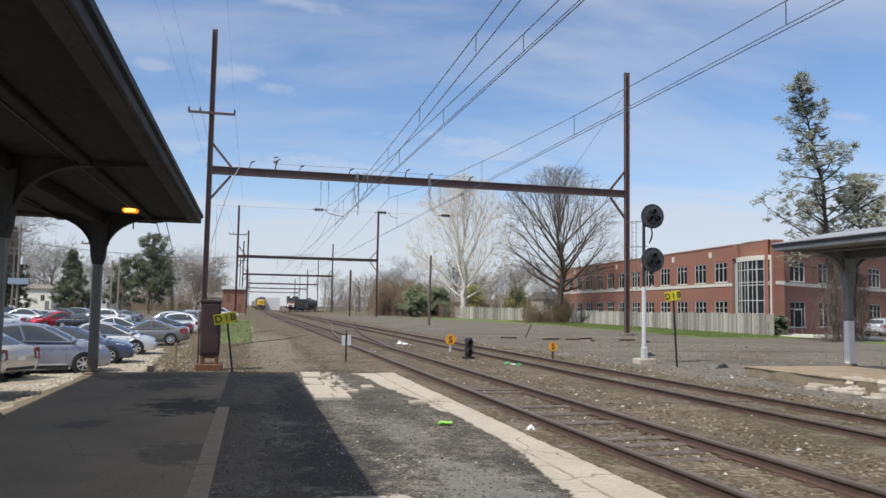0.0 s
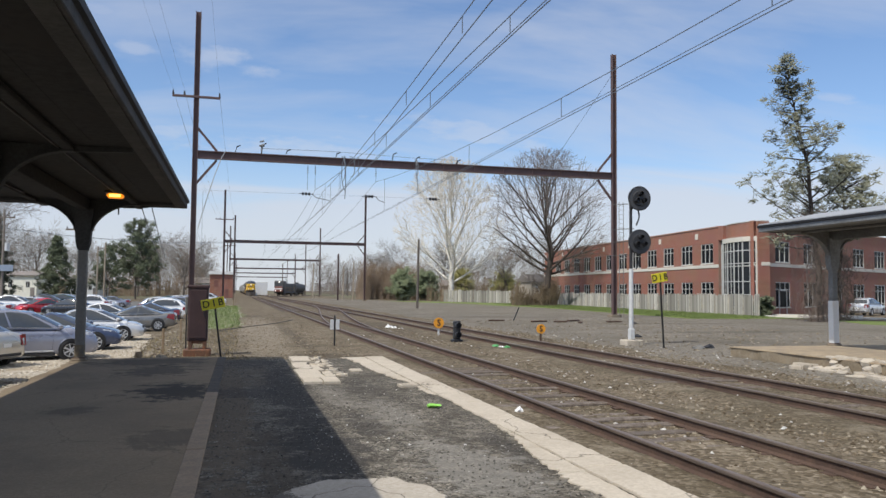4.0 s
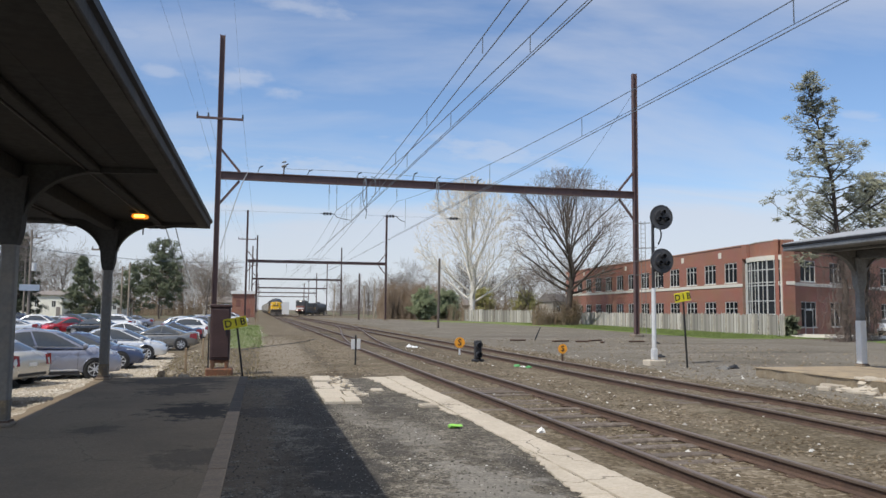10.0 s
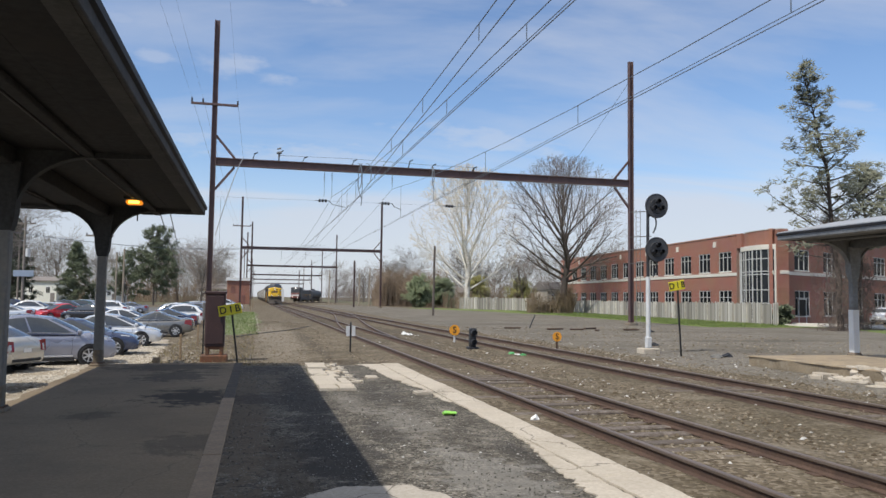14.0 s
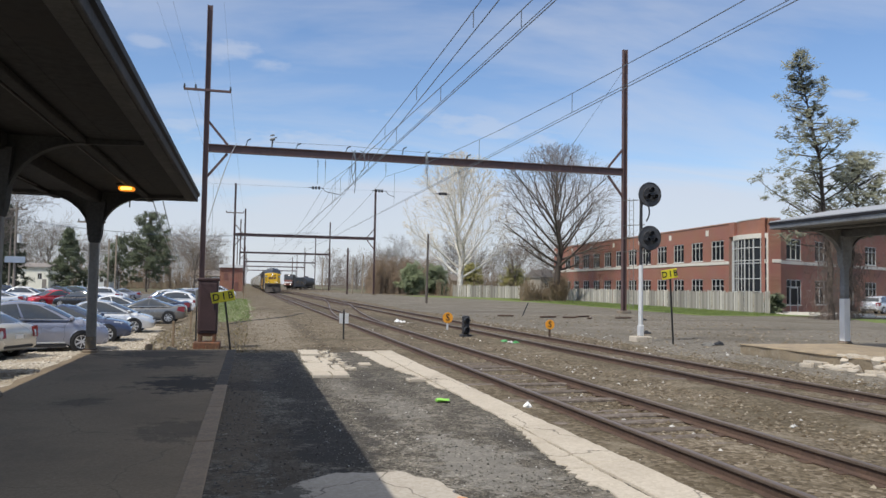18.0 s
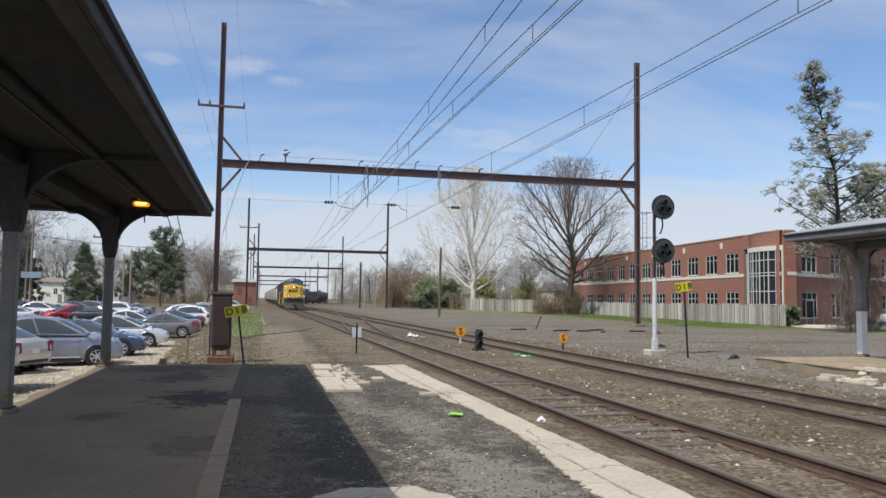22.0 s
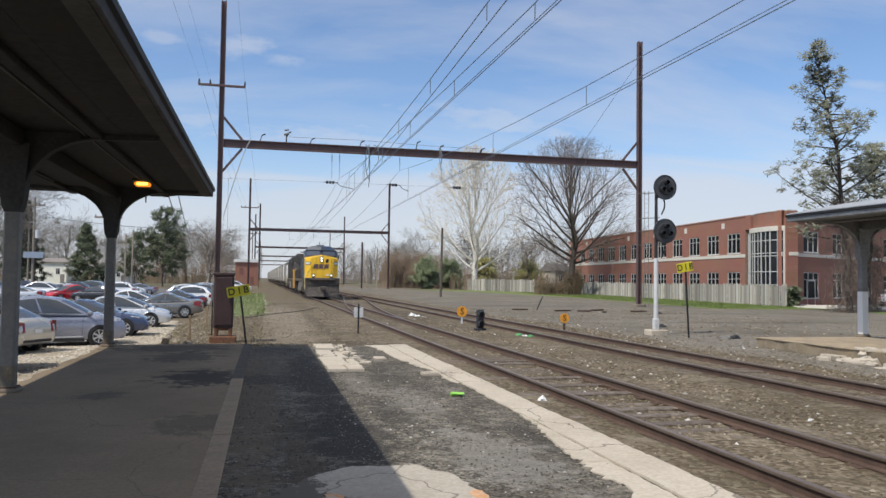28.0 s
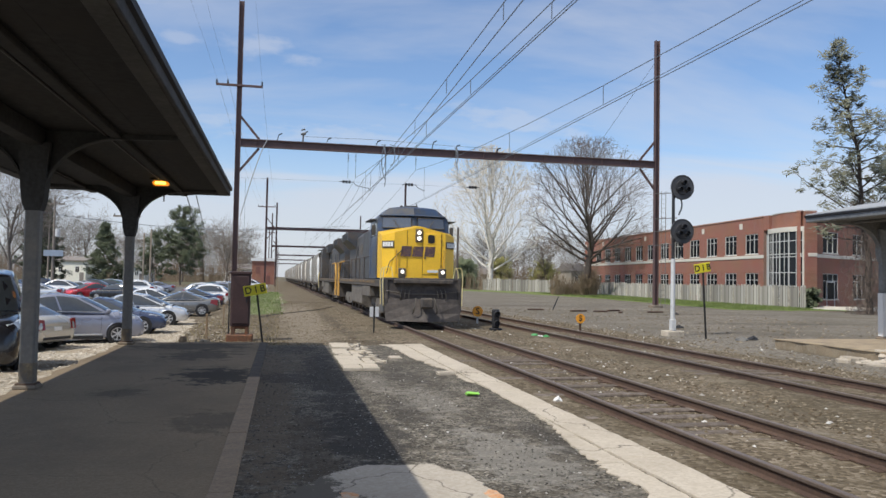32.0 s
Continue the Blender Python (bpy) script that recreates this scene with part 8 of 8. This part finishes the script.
M_BRUSHVINE = mat("bare_brown_vines", (.20, .155, .125), .95, 0, .25, .3, 5, 0)
M_JUNIPER = mat("fresh_green_juniper", (.235, .275, .155), .75, 0, .35, .5, 5, 0)
ragged_pine(40.75, 46.5, 18.9, 7.2, 6, "tall open pine with ragged clumps of needles", M_NEEDLE, 62, -3.0, .26, 24, .38, .46, .95, wood=M_DARKBARK, vines=900, bend=2.6)
ragged_pine(44.8, 49, 12.2, 5.4, 16, "slender ragged pine behind the far canopy", M_NEEDLE, 36, .8, .48, 28, .38, .44, wood=M_DARKBARK, vines=700)
ragged_pine(-30.4, 150, 10.8, 3.8, 26, "cone-shaped spruce behind the parking lot", M_SPRUCE, 84, 0, .05, 34, .42, .52, .95, (-.3, .15))
ragged_pine(-40.3, 148, 14.6, 4.4, 36, "tall dark spruce behind the parking lot", M_DARKSPRUCE, 110, .3, .05, 42, .42, .52, .95, (-.3, .15))
ragged_pine(-17.2, 150, 14.0, 6.0, 46, "broad green pine behind the parking lot", M_SPRUCE, 64, .2, .14, 34, .44, .66, .55, (-.1, .4))
ragged_pine(-25.0, 170, 10.0, 3.8, 56, "green pine behind the parking lot", M_SPRUCE, 46, .2, .08, 32, .42, .55, .6)
ragged_pine(34.3, 158, 5.6, 2.6, 66, "tall green juniper at the edge of the woods", M_JUNIPER, 100, 0, .02, 44, .42, .62, .55, (-.1, .6))
ragged_pine(40.6, 163, 5.6, 3.0, 67, "fresh green juniper at the edge of the woods", M_JUNIPER, 80, 0, .02, 40, .42, .62, .45, (-.1, .6))
conifer(44.5, 57.3, 1.7, .05, 71, "clipped evergreen shrub by the office entrance", M_SPRUCE, 0, 8, 0, .0, 50, .5)


M_YGREEN = mat("spring_yellow_green", (.30, .28, .10), .8, 0, .3, .5, 5, 0)
ragged_pine(50.6, 170, 6.4, 3.2, 91, "budding yellow-green shrub behind the fence", M_YGREEN, 60, 0, .05, 34, .34, .75, .4, (.1, .9))
ragged_pine(61.8, 172, 6.0, 3.4, 92, "budding yellow-green shrub behind the fence", M_YGREEN, 60, 0, .05, 34, .34, .75, .4, (.1, .9))


M_BRUSH = mat("brown_brush_twigs", (.25, .19, .135), .95, 0, .25, .3, 5, 0)


def thicket(name, area, count, h, material, label, seed, fan=5):
    """Many thin upright stems with a few side twigs."""
    rng = random.Random(seed)
    s = Shape()
    for _ in range(count):
        x, y = area(rng.random(), rng.random())
        hh = h * rng.uniform(.5, 1.12) * (.72 + .28 * math.sin(x * .9 + y * .4))
        top = Vector((x + rng.gauss(0, .5), y + rng.gauss(0, .5), hh))
        b = Vector((x, y, 0))
        s.tube(b, top, .05, .012, 3, False)
        for k in range(fan):
            c = b.lerp(top, rng.uniform(.25, .95))
            e = c + Vector((rng.gauss(0, .8), rng.gauss(0, .8), rng.uniform(.5, 1.6))) * (hh * .13)
            s.tube(c, e, .028, .008, 3, False)
    return solid(name, s, material, label, "woods", kind="stuff", soft=0)


thicket("brushwood", lambda u, w: (28.5 + u * 15, 172 + w * 14), 3000, 8.2, M_BRUSH, "dense brown leafless brushwood", 81, 9)
thicket("far_brush", lambda u, w: (45 + u * 90, 200 + w * 30), 2200, 9.0, M_BUDS, "distant brown woods", 82, 8)
thicket("left_brush", lambda u, w: (-105 + u * 96, 215 + w * 30), 2600, 9.5, M_BRUSH, "distant brown woods behind the houses", 83, 8)
thicket("line_brush", lambda u, w: ((-14 + u * 9) if u < .5 else (38 + u * 16), 250 + w * 260), 1500, 11.0, M_TWIG, "brown woods along the line", 84, 8)
thicket("tree_foot_brush", lambda u, w: ((39.5 + u * 8, 104 + w * 4) if u < .5 else (42.6 + (u - .5) * 4.4, 102.4 + w * 2.5)), 420, 3.6, M_BUDS, "brown scrub at the foot of the bare tree", 85, 8)
thicket("trunk_vines", lambda u, w: (42.5 + u * 2.3, 102.2 + w * 1.5), 240, 6.2, M_BUDS, "brown vines and suckers round the tree trunk", 87, 9)
thicket("sycamore_brush", lambda u, w: (38 + u * 18, 146 + w * 10), 260, 4.0, M_BUDS, "brown scrub round the sycamore", 86, 8)

# ---- houses, huts and utility poles ----
M_SIDING = mat("cream_siding", (.82, .80, .70), .8, 0, .08, 1, 10, .1)
M_SHINGLE = mat("grey_shingle", (.24, .215, .195), .9, 0, .2, 1, 12, .2)


M_TANWALL = mat("tan_siding", (.40, .35, .28), .85, 0, .12, 1, 10, .1)


def house(x, y, w, d, h, roof_h, turn, wall_m, label):
    hs = thing("house", pose(x, y, 0, 0, 0, turn), label, "house", "distant houses")
    part("wall", Shape().box(-w / 2, w / 2, -d / 2, d / 2, 0, h), wall_m, hs, soft=0)
    part("roof", Shape().prism([(-d / 2 - .4, h - .1), (d / 2 + .4, h - .1), (d / 2 + .4, h + .1), (0, h + roof_h), (-d / 2 - .4, h + .1)], "x", -w / 2 - .3, w / 2 + .3), M_SHINGLE, hs, soft=0)
    for i in range(max(2, int(w / 3))):
        u = -w / 2 + w * (i + .5) / max(2, int(w / 3))
        win = part("window", Shape().box(u - .38, u + .38, -d / 2 - .04, -d / 2 + .05, h * .45, h * .72, .02), M_OFFGLASS, hs)
        part("frame", Shape().box(u - .45, u + .45, -d / 2 - .06, -d / 2 - .02, h * .72, h * .72 + .1).box(u - .04, u + .04, -d / 2 - .06, -d / 2 - .02, h * .45, h * .72), M_WHITE, win)
    part("door", Shape().box(w / 2 - 1.3, w / 2 - .4, -d / 2 - .05, -d / 2 + .05, 0, 2.05, .02), M_SHINGLE, hs)
    return hs


house(-45.0, 186, 11, 8, 4.6, 1.0, -12, M_SIDING, "low cream house beyond the parking lot")
house(-36, 214, 8, 7, 3.6, 1.3, -12, M_WHITE, "small white house beyond the parking lot")
house(-9.5, 232, 9, 7, 3.8, 1.6, -12, M_WHITE, "small white house near the line")
house(62, 212, 9, 8, 3.6, 1.8, -12, M_TANWALL, "low house with a grey roof behind the trees")
house(78, 185, 13, 8, 4.6, 2.0, 6, M_TANWALL, "tan house behind the trees")
M_HUTDOOR = mat("red_brown_door_paint", (.21, .095, .075), .7, 0, .2, 1, 10, 0)
hut = thing("brick_tower", pose(-2.75, 190, 0), "low red brick trackside building with a white roof edge", "hut")
part("wall", Shape().box(-2.6, 2.6, -3, 3, 0, 5.5), M_BRICK, hut, soft=0)
part("roof", Shape().box(-2.9, 2.9, -3.4, 3.4, 5.5, 6.2), M_WHITE, hut, "white flat roof edge", soft=0)
part("window", Shape().box(-1.7, -.7, -3.05, -2.95, 2.6, 4.2, .02), M_HUTDOOR, hut, "boarded window")
part("door", Shape().box(.75, 1.65, -3.05, -2.95, 0, 2.1, .02), M_HUTDOOR, hut)
shed = solid("white_trackside_shed", Shape().box(7.0, 12.5, 300, 304, 0, 5.0, .1), M_WHITE, "pale shed far along the line", "shed")
M_POLEWOOD = mat("utility_pole_wood", (.24, .205, .17), .9, 0, .25, 2, 20, .3)
for x, y, h in ((-25.0, 96, 11.2), (-12.5, 70, 8.2), (-34, 128, 10)):
    up = thing("utility_pole", pose(x, y, gz(x, y) - .02), "wooden utility pole with cross arm beyond the cars", "utility pole", "utility poles")
    part("pole", Shape().tube((0, 0, 0), (0, 0, h), .16, .11, 10), M_POLEWOOD, up)
    part("cross_arm", Shape().box(-1.1, 1.1, -.06, .06, h - .9, h - .76, .01), M_POLEWOOD, up)
    for dx in (-1.0, -.5, .5, 1.0):
        part("insulator", Shape().tube((dx, 0, h - .77), (dx, 0, h - .58), .05, .03, 6), M_DARKSTEEL, up)
    if h > 11:
        part("transformer", Shape().tube((.38, 0, h - 4.6), (.38, 0, h - 3.7), .25, .25, 12), M_GREYPAINT, up)
for x, y, h in ((-17.4, 110, 8.0), (-16.8, 112, 8.6)):
    pp = thing("light_pole", pose(x, y, gz(x, y) - .02), "slim pale pole standing among the parked cars", "pole", "pale poles")
    part("pole", Shape().tube((0, 0, 0), (0, 0, h), .13, .10, 10), M_STAKE, pp)
    part("cap", Shape().tube((0, 0, h), (0, 0, h + .08), .12, .05, 10), M_DARKSTEEL, pp)
    part("lamp_arm", Shape().wire([(0, 0, h - .4), (.3, -.1, h - .2), (.55, -.2, h - .18)], .03, 5), M_DARKSTEEL, pp)
bsign = thing("street_sign", pose(-24.9, 95.7, gz(-25, 96)), "blue-grey street sign fixed to the utility pole", "sign")
part("board", Shape().box(-1.05, 1.05, -.03, .0, 4.3, 5.0, .02), mat("grey_blue_sign", (.30, .36, .44), .5, 0, .1, 2, 20, 0), bsign)
part("bracket", Shape().box(-.06, .06, .0, .12, 4.4, 4.9), M_DARKSTEEL, bsign)
for x0, z0 in ((-25.0, 10.4), (-24.3, 10.3)):
    solid("utility_wire", Shape().wire([(x0 + 50 * u - 14, 96 + 40 * u - 10, z0 - 2.2 * math.sin(3.14 * u)) for u in np.linspace(0, 1, 14)], .02), M_WIRE, "sagging utility wire over the lot", "cable", "utility wires")
for x, z in ((-2.35, 4.05), (-2.1, 4.05)):
    solid("service_cable", Shape().wire([(x - 2.3 * u, 21.3 + 39 * u, z - .7 * u - 1.6 * u * (1 - u)) for u in np.linspace(0, 1, 14)], .014, 5), M_WIRE, "service cable slung from the canopy over the lot", "cable", "service cables")


# ---- what moves ----
NOSE = ((0, 292.0), (3, 270.0), (6, 248.0), (9, 224.0), (11, 207.0), (13, 189.0), (15, 175.5), (17, 160.5), (19, 145.0), (21, 128.0), (23, 111.8), (25, 95.2), (27, 77.8), (28, 68.8), (29, 59.4), (30, 49.5), (31, 39.2), (32, 28.5))


def motions():
    """The train rolls along the near track towards the platform."""
    for car, behind in train:
        walk(car, [(t, pose(TRACK_X, y + behind, .17, 0, 0, 180 if car == second else 0)) for t, y in NOSE])


motions()
